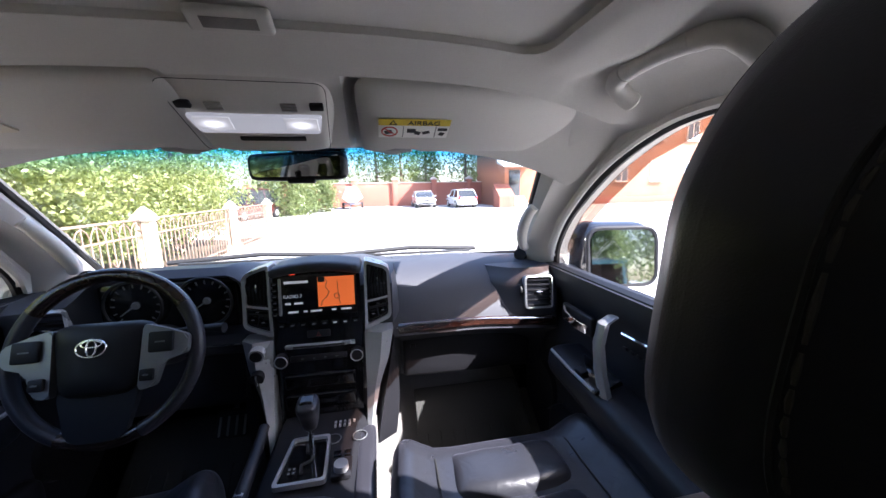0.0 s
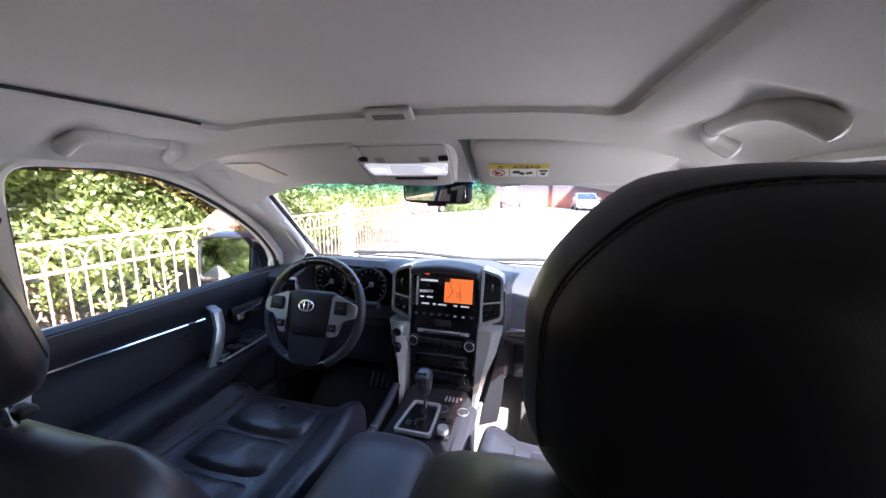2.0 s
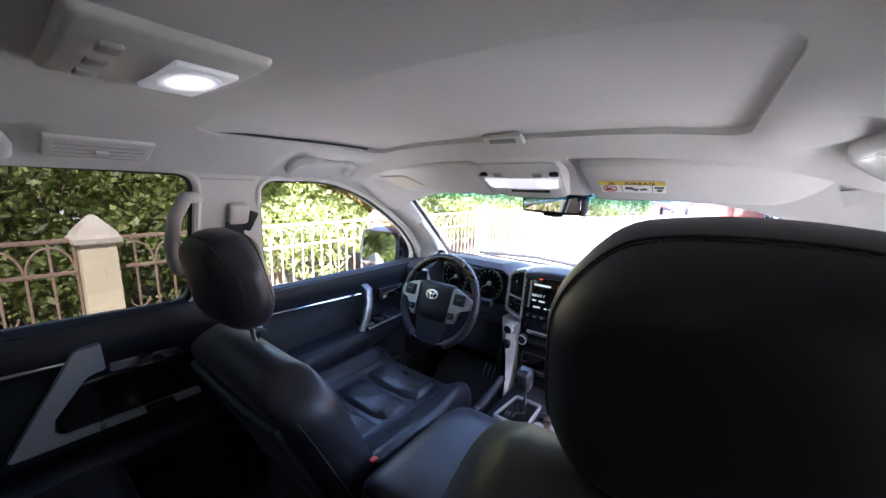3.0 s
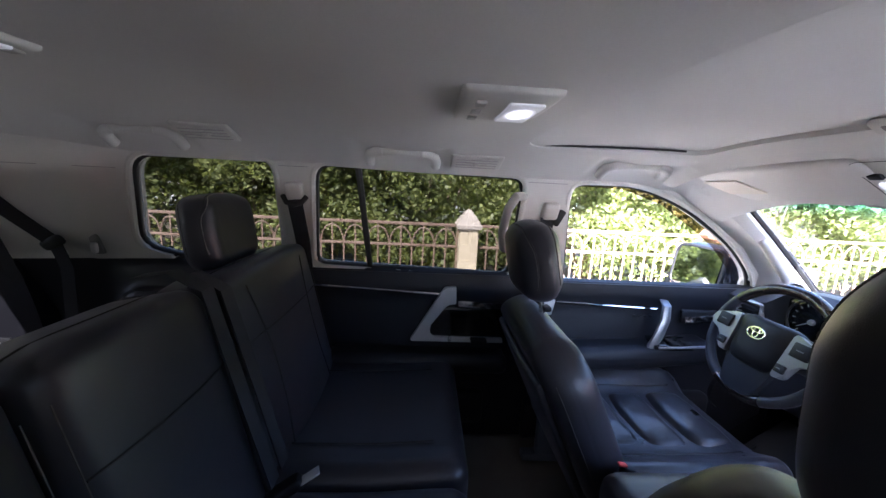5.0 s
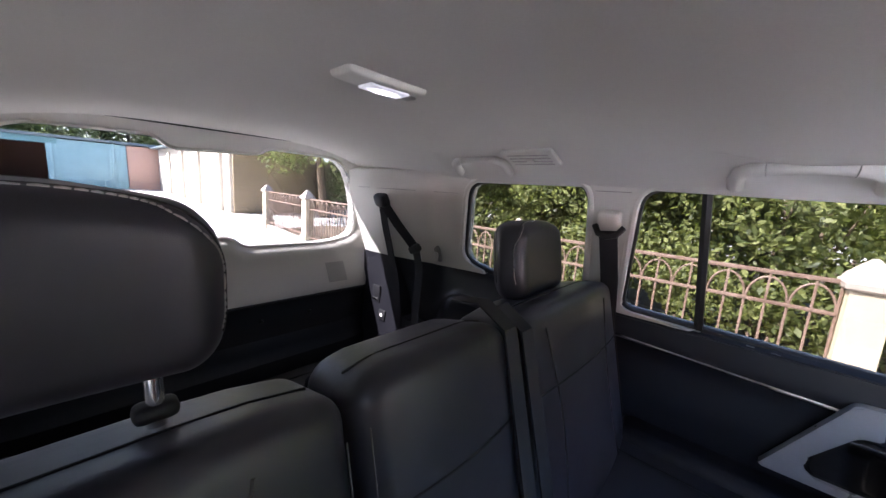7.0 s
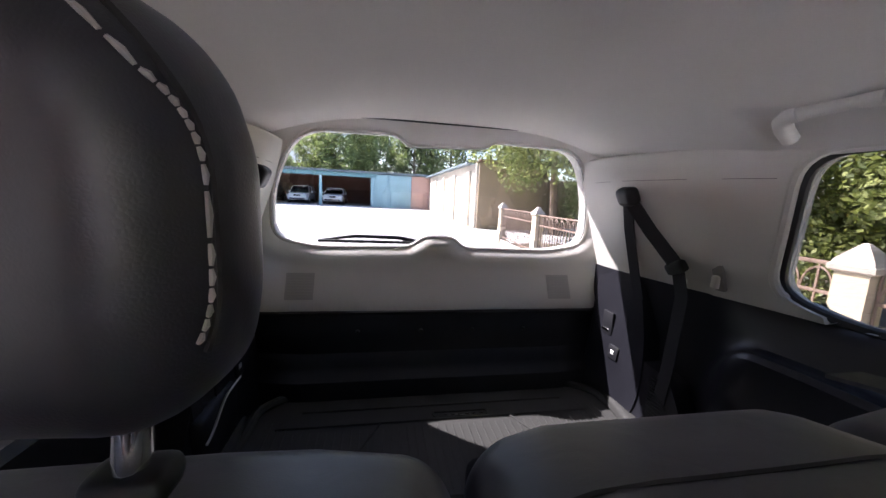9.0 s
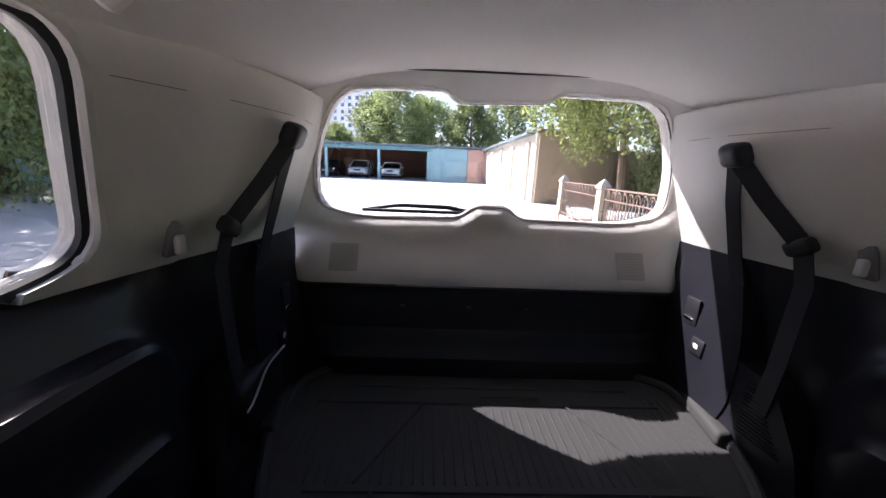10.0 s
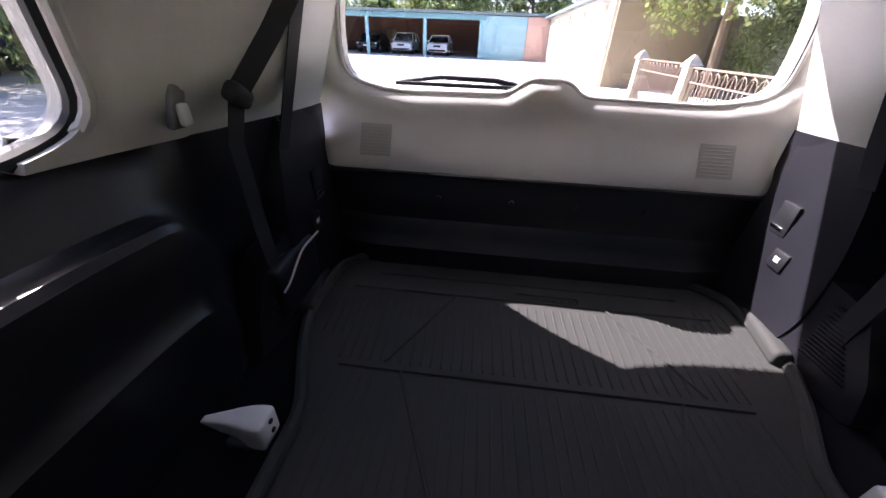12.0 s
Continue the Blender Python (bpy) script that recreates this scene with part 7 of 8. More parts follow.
# door mirrors outside
for s in (-1, 1):
    m_ob = thing("door_mirror", (s * 1.02, 0.90, 1.245), "dark door mirror reflecting the yard", "door mirror", "door mirrors")
    t = rot(0, 0, s * -8)
    bm = bmesh.new()
    rbox(bm, (0, 0.02, 0), (0.142, 0.085, 0.118), 0.065, 7, lambda p: (p.x, p.y * (1 - 0.25 * smooth(0, 0.08, p.y) * 0) if p.y < 0 else p.y * (1 - 0.35 * (p.x / 0.142) ** 2), p.z * (1 - 0.08 * s * p.x / 0.142) + 0.008 * s * p.x / 0.142), t)
    part("housing", bm, CAR_BLACK, m_ob, "dark painted mirror housing")
    bm = bmesh.new()
    outline = rounded([(-0.115, -0.092), (0.115, -0.092), (0.118, 0.095), (-0.118, 0.095)], 0.045)
    plate(bm, outline, lambda u, v, w: t @ Vector((u * 0.97, -0.080 - w + 0.14 * v, v)), 0.003)
    part("mirror_glass", bm, MIRROR, m_ob, "clear mirror glass")
    bm = bmesh.new()
    tube(bm, [t @ Vector((p[0], -0.076 + 0.14 * p[1], p[1])) for p in rounded([(-0.122, -0.098), (0.122, -0.098), (0.125, 0.10), (-0.125, 0.10)], 0.05)], 0.008, 6, closed=True)
    part("rim", bm, PLASTIC, m_ob)
    bm = bmesh.new()
    rbox(bm, (-s * 0.175, 0.01, -0.07), (0.06, 0.035, 0.035), 0.025, 4, None, rot(0, s * 10))
    part("foot", bm, PLASTIC, m_ob, "black mirror foot")

# ---- boot ----
mat_ob = thing("boot_mat", (0, 0, 0), "ribbed black rubber boot mat with raised edges, partly sunlit", "boot mat")
bm = bmesh.new()
outline = [(-0.47, -1.10), (0.47, -1.10), (0.47, -1.36), (0.535, -1.50), (0.575, -1.62), (0.575, -1.86), (0.50, -1.93), (-0.50, -1.93), (-0.59, -1.86), (-0.60, -1.62), (-0.55, -1.50), (-0.47, -1.36)]
edge = rounded(outline, 0.04)
plate(bm, edge, lambda u, v, w: (u, v, 0.79 + w), 0.008)
tube(bm, [(p[0], p[1], 0.806) for p in edge], 0.014, 8, closed=True)
part("mat_sheet", bm, MAT_RUBBER, mat_ob)
rows = random.Random(4)


def mat_rib(x, y0, y1):
    b = bmesh.new()
    box(b, (x, (y0 + y1) / 2, 0.7985), (0.0045, abs(y1 - y0), 0.0035), 0.0008)
    part("rib", b, MAT_RUBBER, mat_ob)


for i in range(46):
    x = -0.54 + 0.0235 * i
    if abs(x) > 0.46:
        mat_rib(x, -1.80, -1.58)
    else:
        mat_rib(x, -1.74, -1.50)
        mat_rib(x + 0.006, -1.46, -1.14)
for (x0, y0), (x1, y1) in (((-0.5, -1.765), (0.5, -1.765)), ((-0.44, -1.84), (0.44, -1.84)), ((-0.22, -1.76), (-0.36, -1.50)), ((0.2, -1.76), (0.34, -1.5)), ((-0.44, -1.48), (0.44, -1.48)), ((-0.3, -1.48), (-0.16, -1.14)), ((0.3, -1.48), (0.16, -1.14))):
    b = bmesh.new()
    tube(b, [(x0, y0, 0.8), (x1, y1, 0.8)], 0.004, 6)
    part("cross_rib", b, MAT_RUBBER, mat_ob)
bm = bmesh.new()
tube(bm, [(p[0], p[1], 0.8) for p in rounded([(-0.15, -1.80), (0.03, -1.80), (0.03, -1.775), (-0.15, -1.775)], 0.01)], 0.003, 5, closed=True)
for i in range(6):
    box(bm, (-0.13 + 0.024 * i, -1.787, 0.7995), (0.012, 0.008, 0.004), 0)
part("moulded_mark", bm, MAT_RUBBER, mat_ob, "raised rubber maker's mark as plain bars")
# sill along the tailgate
bm = bmesh.new()
rbox(bm, (0, -1.955, 0.80), (0.66, 0.03, 0.018), 0.012, 6)
tagged(part("boot_sill", bm, PLASTIC), "black plastic sill along the tailgate", "sill", kind="structure")
for s in (-1, 1):
    bm = bmesh.new()
    rbox(bm, (s * 0.60, -1.73, 0.815), (0.022, 0.11, 0.022), 0.014, 4, lambda p: (p.x - s * 0.02 * p.y / 0.11, p.y, p.z))
    tagged(part("mat_corner", bm, MAT_RUBBER), "raised corner moulding of the boot lining", "moulding", "boot corner mouldings")
    br = thing("seat_bracket", (s * 0.535, -1.30, 0.79), "white plastic cover of a folding seat mount on the boot floor", "bracket", "seat brackets")
    bm = bmesh.new()
    rbox(bm, (0, 0, 0.04), (0.042, 0.026, 0.030), 0.007, 5, lambda p: (p.x + s * 0.03 * smooth(-0.01, 0.04, s * p.x) * smooth(-0.03, 0.03, p.z), p.y * (1 - 0.72 * smooth(-0.02, 0.042, s * p.x)) + 0.012 * smooth(0, 0.042, s * p.x), p.z * (1 - 0.6 * smooth(-0.015, 0.042, s * p.x)) + 0.012 * smooth(-0.01, 0.042, s * p.x)))
    part("cover", bm, WHITE_PLASTIC, br)
    bm = bmesh.new()
    for dz in (0.03, 0.055):
        cyl(bm, (-s * 0.036, -0.004, dz), (-s * 0.0445, -0.004, dz), 0.0055, 0.005, 10)
    part("bolt_hole", bm, RUBBER, br)
    bm = bmesh.new()
    box(bm, (0, 0, 0.008), (0.075, 0.045, 0.016), 0.004)
    part("foot", bm, SHADE_STEEL, br)
# side pocket with a curved lip
pocket = thing("boot_pocket", (0.615, -1.66, 0.90), "black side pocket with a grey curved lip", "pocket")
bm = bmesh.new()
rbox(bm, (0.0, 0, 0), (0.025, 0.10, 0.075), 0.022, 5)
part("shell", bm, PLASTIC, pocket)
bm = bmesh.new()
tube(bm, [(-0.03, 0.10 - 0.2 * t / 10, 0.02 + 0.055 * smooth(0, 0.6, t / 10)) for t in range(11)], 0.003, 6)
part("lip", bm, TRIM_DARK, pocket)

# ---- the car's outside ----
shell = thing("off_road_car", (0, 0, 0), "black painted body of the off-road car, with bonnet, wings and wheels", "car body")
bm = bmesh.new()
sheet(bm, -0.84, 0.84, 1.30, 2.42, 0.07, lambda u, v: (u, v, 1.035 - 0.06 * smooth(1.5, 2.45, v) - 0.035 * (abs(u) / 0.84) ** 3 - 0.06 * smooth(2.25, 2.45, v)), (), 0.03, lambda u, v: (0, 0, -1))
part("bonnet", bm, PAINT_DUSTY, shell, "dusty black bonnet")
bm = bmesh.new()
box(bm, (0, 1.33, 1.135), (1.5, 0.14, 0.03), 0.01)
cowl = part("cowl", bm, PLASTIC, shell, "black plastic cowl under the windscreen")
for x0, x1 in ((-0.62, 0.02), (0.02, 0.60)):
    bm = bmesh.new()
    tube(bm, [(x0, 1.235, 1.232), ((x0 + x1) / 2, 1.262, 1.244), (x1, 1.27, 1.226)], 0.0095, 8)
    part("wiper", bm, RUBBER, shell, "black windscreen wiper at rest")
for s in (-1, 1):
    bm = bmesh.new()
    loft(bm, [[(s * 0.845, y, 1.0 + 0.07 * smooth(1.3, 1.0, y) - 0.07 * smooth(1.8, 2.45, y)), (s * 0.935, y, 0.93 + 0.07 * smooth(1.3, 1.0, y) - 0.03 * smooth(1.8, 2.45, y)), (s * 0.96, y, 0.75), (s * 0.93, y, 0.45), (s * 0.70, y, 0.45), (s * 0.70, y, 0.93)] for y in (0.98, 1.15, 1.3, 1.7, 2.1, 2.42)])
    part("wing", bm, CAR_BLACK, shell)
    bm = bmesh.new()
    loft(bm, [[(s * 0.845, y, 1.19), (s * 0.925, y, 1.08), (s * 0.955, y, 0.85), (s * 0.93, y, 0.45), (s * 0.80, y, 0.42), (s * 0.842, y, 0.85)] for y in (-2.0, -1.2, -0.4, 0.3, 0.98)])
    part("door_skin", bm, CAR_BLACK, shell)
    for y in (1.62, -1.23):
        bm = bmesh.new()
        cyl(bm, (s * 0.70, y, 0.40), (s * 0.965, y, 0.40), 0.40, 0.40, 36)
        w = part("wheel", bm, RUBBER, shell, "black tyre on a silver rim")
        bm = bmesh.new()
        cyl(bm, (s * 0.955, y, 0.40), (s * 0.985, y, 0.40), 0.23, 0.21, 30)
        part("rim", bm, SILVER, w)
    bm = bmesh.new()
    rbox(bm, (s * 0.66, 2.44, 0.96), (0.17, 0.05, 0.09), 0.03, 4)
    part("headlight", bm, LIGHT_CLEAR, shell)
    bm = bmesh.new()
    rbox(bm, (s * 0.75, -2.09, 1.05), (0.09, 0.06, 0.16), 0.03, 4)
    part("tail_light", bm, LIGHT_RED, shell)
bm = bmesh.new()
rbox(bm, (0, 2.46, 0.68), (0.92, 0.10, 0.22), 0.08, 5)
part("front_bumper", bm, CAR_BLACK, shell)
bm = bmesh.new()
rbox(bm, (0, 2.47, 0.84), (0.46, 0.05, 0.07), 0.03, 4)
part("grille", bm, CHROME, shell, "chrome radiator grille")
bm = bmesh.new()
rbox(bm, (0, -2.12, 0.62), (0.92, 0.10, 0.20), 0.08, 5)
part("rear_bumper", bm, CAR_BLACK, shell)
bm = bmesh.new()
rbox(bm, (0, -2.06, 0.97), (0.72, 0.05, 0.24), 0.04, 5)
part("tailgate_skin", bm, CAR_BLACK, shell)

# ---- the yard ----


def fence_x(y):
    x = -3.1 + 0.09 * (max(y, -5.1) + 2.6) if y < -2.6 else -3.1
    if y < -5.1:
        x += 0.025 * (max(y, -8.3) + 5.1)
    if y < -8.3:
        x += 0.07 * (y + 8.3)
    return x


bm = bmesh.new()
ys = [-900, -300, -120, -60, -45, -40, -35, -30, -25, -20, -16, -12, -8, -4, 0, 10, 25, 60, 150, 900]
rows = [[bm.verts.new((x, y, ground_z(max(y, -45)))) for x in (-900, -100, -30, -3.0, 0, 15, 30, 100, 900)] for y in ys]
for a, b in zip(rows, rows[1:]):
    for j in range(len(a) - 1):
        bm.faces.new((a[j], a[j + 1], b[j + 1], b[j]))
setting("ground", bm, ASPHALT, "sun-bleached dusty asphalt yard", "ground", flat=True)
bm = bmesh.new()
sheet(bm, -14.0, -3.25, -11.3, 12.0, 0.6, lambda u, v: (u + fence_x(v) + 3.1, v, ground_z(v) + 0.05 + 0.04 * math.sin(u * 3.1) * math.sin(v * 2.3)), (), 0.1, lambda u, v: (0, 0, -1))
setting("soil_bed", bm, SOIL, "dark soil under the hedge", "soil bed")


bm = bmesh.new()
for i in range(23):
    y = -11.3 + i
    lean = math.degrees(math.atan2(fence_x(y + 1) - fence_x(y), 1.0))
    box(bm, (fence_x(y + 0.5), y + 0.5, ground_z(y) + 0.06), (0.16, 1.05, 0.22), 0.015, rot(0, 0, -lean))
setting("kerb", bm, CAP_STONE, "low stone kerb under the fence", "kerb")


def post_mesh(root):
    bm = bmesh.new()
    loft(bm, [[(sx * w, sy * w, z) for sx, sy in ((-1, -1), (1, -1), (1, 1), (-1, 1))] for z, w in ((0.0, 0.13), (0.28, 0.13), (0.33, 0.098), (0.80, 0.096), (1.12, 0.094))])
    part("shaft", bm, POST_STUCCO, root, "cream stuccoed shaft")
    bm = bmesh.new()
    loft(bm, [[(sx * w, sy * w, z) for sx, sy in ((-1, -1), (1, -1), (1, 1), (-1, 1))] for z, w in ((1.115, 0.10), (1.13, 0.125), (1.165, 0.128), (1.18, 0.112), (1.205, 0.105), (1.30, 0.035), (1.325, 0.012))])
    part("cap", bm, CAP_STONE, root, "weathered pyramid cap")


POSTS = [11.4, 8.6, 5.5, 2.75, 0.0, -2.58, -5.1, -8.3, -11.2]
first = thing("stucco_pillar", (fence_x(POSTS[0]), POSTS[0], ground_z(POSTS[0])), "cream stucco fence post with a pyramid cap", "fence post", "fence posts")
post_mesh(first)
for y in POSTS[1:]:
    copy_thing(first, pose(fence_x(y), y, ground_z(y), 0, 0, 3))


def fence_panel(length):
    root = thing("iron_fence", (0, 0, 0), "pale painted metal fence panel with arched tops", "fence", "fence panels")
    half = length / 2 - 0.12
    for z, h in ((1.15, 0.03), (0.925, 0.026), (0.27, 0.026)):
        bm = bmesh.new()
        box(bm, (0, 0, z), (0.026, 2 * half, h), 0.004)
        part("rail", bm, FENCE_PAINT, root)
    n = 2 * max(2, round(half / 0.115))
    step = 2 * half / n
    for i in range(n + 1):
        y = -half + step * i
        z1 = 1.15 if i % 2 == 1 or i in (0, n) else 0.93
        bm = bmesh.new()
        box(bm, (0, y, (0.16 + z1) / 2), (0.015, 0.015, z1 - 0.16), 0.002, seg=1)
        part("bar", bm, FENCE_PAINT, root)
    for i in range(0, n - 1, 2):
        yc = -half + step * (i + 1)
        bm = bmesh.new()
        tube(bm, [(0, yc + step * 0.96 * math.cos(a), 0.935 + 0.175 * math.sin(a)) for a in [k * math.pi / 10 for k in range(11)]], 0.008, 6)
        part("arch", bm, FENCE_PAINT, root)
        if i % 4 == 0:
            bm = bmesh.new()
            tube(bm, [(0, yc + step * 0.5 * math.cos(a), 0.66 + 0.07 * math.sin(a)) for a in [math.pi + k * math.pi / 10 for k in range(11)]], 0.007, 6)
            part("scroll", bm, FENCE_PAINT, root)
    return root


made = {}
for a, b in zip(POSTS, POSTS[1:]):
    l = round(a - b, 1)
    yc = (a + b) / 2
    dx = math.degrees(math.atan2(fence_x(a) - fence_x(b), a - b))
    m = pose(fence_x(yc), yc, ground_z(yc), 0, 0, -dx)
    if l not in made:
        made[l] = fence_panel(l)
        made[l].matrix_basis = m
    else:
        copy_thing(made[l], m)


# ---- plants ----
def leaf_mesh(name, places, size, mat, parent, seed, droop=0.0):
    """One mesh of many small bent-free leaves, each a pointed quad."""
    rng = np.random.default_rng(seed)
    n = len(places)
    d = rng.normal(size=(n, 3))
    d[:, 2] -= droop
    d /= np.linalg.norm(d, axis=1)[:, None]
    e = rng.normal(size=(n, 3))
    e -= (e * d).sum(1)[:, None] * d
    e /= np.linalg.norm(e, axis=1)[:, None]
    s = size * rng.uniform(0.6, 1.3, (n, 1))
    v = np.stack([places - d * s, places + e * s * 0.52, places + d * s, places - e * s * 0.52], 1).reshape(-1, 3)
    me = bpy.data.meshes.new(name)
    me.vertices.add(4 * n)
    me.vertices.foreach_set("co", v.ravel())
    me.loops.add(4 * n)
    me.loops.foreach_set("vertex_index", np.arange(4 * n, dtype=np.int32))
    me.polygons.add(n)
    me.polygons.foreach_set("loop_start", np.arange(0, 4 * n, 4, dtype=np.int32))
    me.update()
    me.validate()
    me.materials.append(mat)
    ob = new(name, me)
    ob.parent = parent
    return tagged(ob, kind="stuff")


def clumps(rng, centers, radii, per, shell_bias=0.55):
    """Points scattered through round clumps, thicker towards their skins."""
    out = []
    for c, r in zip(centers, radii):
        d = rng.normal(size=(per, 3))
        d /= np.linalg.norm(d, axis=1)[:, None]
        k = rng.uniform(0, 1, (per, 1)) ** (1 / 3)
        k = k * (1 - shell_bias) + shell_bias * np.sqrt(k)
        out.append(np.array(c) + d * k * np.array(r))
    return np.concatenate(out)


def shrub(loc, w, d, h, seed, mat, label, leaves=9000, size=0.055, name="shrub"):
    rng = np.random.default_rng(seed)
    root = thing(name, loc, label, "shrub", "hedge")
    bm = bmesh.new()
    for i in range(7):
        a = rng.uniform(0, 6.28)
        tip = Vector((rng.uniform(-w, w) * 0.7, rng.uniform(-d, d) * 0.7, h * rng.uniform(0.6, 0.95)))
        base = Vector((math.cos(a) * 0.1, math.sin(a) * 0.1, -0.05))
        mid = base.lerp(tip, 0.5) + Vector((rng.normal() * 0.1, rng.normal() * 0.1, 0.1))
        tube(bm, [base, mid, tip], [0.025, 0.016, 0.005], 6)
    part("stem", bm, BARK, root, "thin brown stems")
    k = 56
    centers = np.stack([rng.uniform(-w, w, k) * 0.85, rng.uniform(-d, d, k) * 0.95, rng.uniform(0.25, 1.0, k) * h * 0.92], 1)
    radii = [tuple(q * rng.uniform(0.7, 1.2) for q in (0.42 * w, 0.32 * d, 0.17 * h)) for _ in range(k)]
    places = clumps(rng, centers, radii, leaves // k, 0.6)
    places = places[places[:, 2] > 0.05]
    leaf_mesh("leaves", places, size, mat, root, seed, 0.3)
    return root


for i in range(7):
    y = 9.4 - 2.45 * i
    tall = (2.2, 2.6, 2.5, 3.2, 3.0, 3.3, 3.1, 3.4, 3.0, 2.6, 2.4)[i]
    near = 0.15 if 2 <= i <= 4 else 0.0
    shrub((fence_x(y) - 1.5 + near, y, ground_z(y)), 1.15, 1.5, tall, 40 + i, LEAF_HEDGE, "dense green leafy shrub of the hedge behind the fence", 40000 if 2 <= i <= 6 else 15000, 0.039)
for i in range(4):
    y = 8.0 - 4.2 * i
    shrub((-6.9, y, ground_z(y)), 1.5, 2.4, (2.9, 4.2, 4.2, 4.2)[i], 70 + i, LEAF_HEDGE, "taller green shrub at the back of the hedge", (6000, 24000, 24000, 24000)[i], 0.06)


def tree(loc, height, crown, seed, bark, mat, label, leaves=9000, size=0.11, lean=(0, 0), droop=0.4, trunk_r=0.16, first_limb=0.35, k=34):
    rng = np.random.default_rng(seed)
    root = thing("tree", loc, label, "tree", "trees")
    bm = bmesh.new()
    top = Vector((lean[0], lean[1], height * 0.93))
    line = []
    for i in range(9):
        t = i / 8
        line.append(Vector((lean[0] * t + 0.08 * math.sin(3 * t + seed), lean[1] * t + 0.08 * math.cos(4 * t + seed), height * 0.93 * t - 0.1 * (1 - t))))
    tube(bm, line, [trunk_r * (1.25 if i == 0 else 1) * (1 - 0.88 * i / 8) + 0.01 for i in range(9)], 9)
    centers = []
    for i in range(k):
        t = first_limb + (1 - first_limb) * (i + 0.5) / k
        p = line[min(8, int(t * 8))].lerp(line[min(8, int(t * 8) + 1)], t * 8 - int(t * 8))
        a = i * 2.399 + rng.uniform(-0.4, 0.4)
        prof = math.sin(math.pi * min(1, 0.18 + 0.82 * (t - first_limb) / (1 - first_limb))) ** 0.7
        r = crown * prof * rng.uniform(0.55, 1.05)
        tip = p + Vector((math.cos(a) * r, math.sin(a) * r, r * (0.35 - droop * 0.6)))
        mid = p.lerp(tip, 0.55) + Vector((0, 0, 0.12 * r))
        tube(bm, [p, mid, tip], [trunk_r * 0.3 * (1.1 - t) + 0.012, trunk_r * 0.16 * (1.1 - t) + 0.008, 0.005], 6)
        centers += [tuple(tip), tuple(mid.lerp(tip, 0.4))]
    part("trunk", bm, bark, root, "tapered trunk with limbs")
    rr = crown * 0.27
    places = clumps(rng, centers, [(rr, rr, rr * (0.8 + droop))] * len(centers), leaves // len(centers), 0.3)
    crown_ob = leaf_mesh("crown", places, size, mat, root, seed, droop)
    return root


# beside and ahead of the car
tree((-6.6, 14.5, 0), 9.0, 2.2, 1, BARK_BIRCH, LEAF_PALE, "slender birch with pale bark behind the fence", 3200, 0.065, (0.3, 0.2), 0.8, 0.15)
tree((-8.5, 19.0, 0), 10.0, 2.6, 2, BARK_BIRCH, LEAF_PALE, "slender birch with pale bark behind the fence", 3000, 0.08, (-0.3, 0.4), 0.8, 0.15)
tree((-5.2, 10.8, 0), 5.0, 1.9, 3, BARK, LEAF_PALE, "bushy green tree at the fence's end", 3600, 0.075, (0, 0), 0.3, 0.08, 0.12)
tree((-11.5, 13.5, 0), 7.0, 2.4, 14, BARK, LEAF_PALE, "broad green tree behind the hedge", 3000, 0.09, (0, 0), 0.3, 0.14, 0.2)
tree((-5.6, 24.0, 0), 3.6, 2.0, 4, BARK, LEAF_TREE, "low spreading conifer-like bush by the yard", 10000, 0.09, (0, 0), 0.9, 0.09, 0.08)
tree((-4.2, 27.0, 0), 2.6, 1.8, 5, BARK, LEAF_TREE, "low green bush by the yard", 7000, 0.09, (0, 0), 0.5, 0.07, 0.08)
for i, (x, y, h, c) in enumerate(((0.5, 40, 11, 3.2), (3.2, 39, 12, 3.0), (6.5, 42, 8, 2.2), (10.5, 38.5, 12, 3.4), (14, 42, 11, 3.2), (-5, 42, 9, 3.0), (-10, 38, 10, 3.6), (-14, 30, 10, 3.6))):
    tree((x, y, 0), h, c, 20 + i, BARK, LEAF_TREE, "tall drooping tree behind the red wall", 4200, 0.14, (0, 0), 0.9, 0.2, 0.22)
# behind the car
tree((-7.1, -14.2, 0.12), 7.6, 3.7, 9, BARK, LEAF_HEDGE, "leafy tree with a leaning trunk by the garage", 36000, 0.085, (0.9, 0.0), 0.62, 0.20, 0.42)
shrub((-8.7, -13.6, 0.12), 1.5, 1.3, 3.4, 90, LEAF_TREE, "dark green shrub under the garage tree", 16000)
shrub((-11.0, -13.8, 0.12), 1.7, 1.4, 3.8, 91, LEAF_TREE, "dark green shrub under the garage tree", 16000)
for i, (x, y, h, c) in enumerate(((-3.5, -40, 9, 2.6), (0.7, -43, 8.5, 3.5), (4.5, -41, 10, 3.4), (7.0, -43, 9, 3.4), (11.6, -42, 5.2, 2.6), (16, -40, 8, 3.0), (-8, -42, 10, 3.2), (2.4, -48, 10, 3))):
    tree((x, y, 0.5), h, c, 30 + i, BARK, LEAF_PALE if i % 3 else LEAF_TREE, "tall green tree behind the garages", 9000, 0.15, (0, 0), 0.3, 0.2, 0.25)
tree((14.0, -12.6, 0.1), 11.0, 5.0, 50, BARK, LEAF_PALE, "weeping tree hanging over the pallets", 42000, 0.085, (-0.6, 0.6), 1.5, 0.3, 0.3)
tree((11.5, -14.5, 0.1), 10.0, 4.2, 51, BARK, LEAF_PALE, "weeping tree beside the trailer", 32000, 0.085, (0, 0), 1.4, 0.24, 0.35)


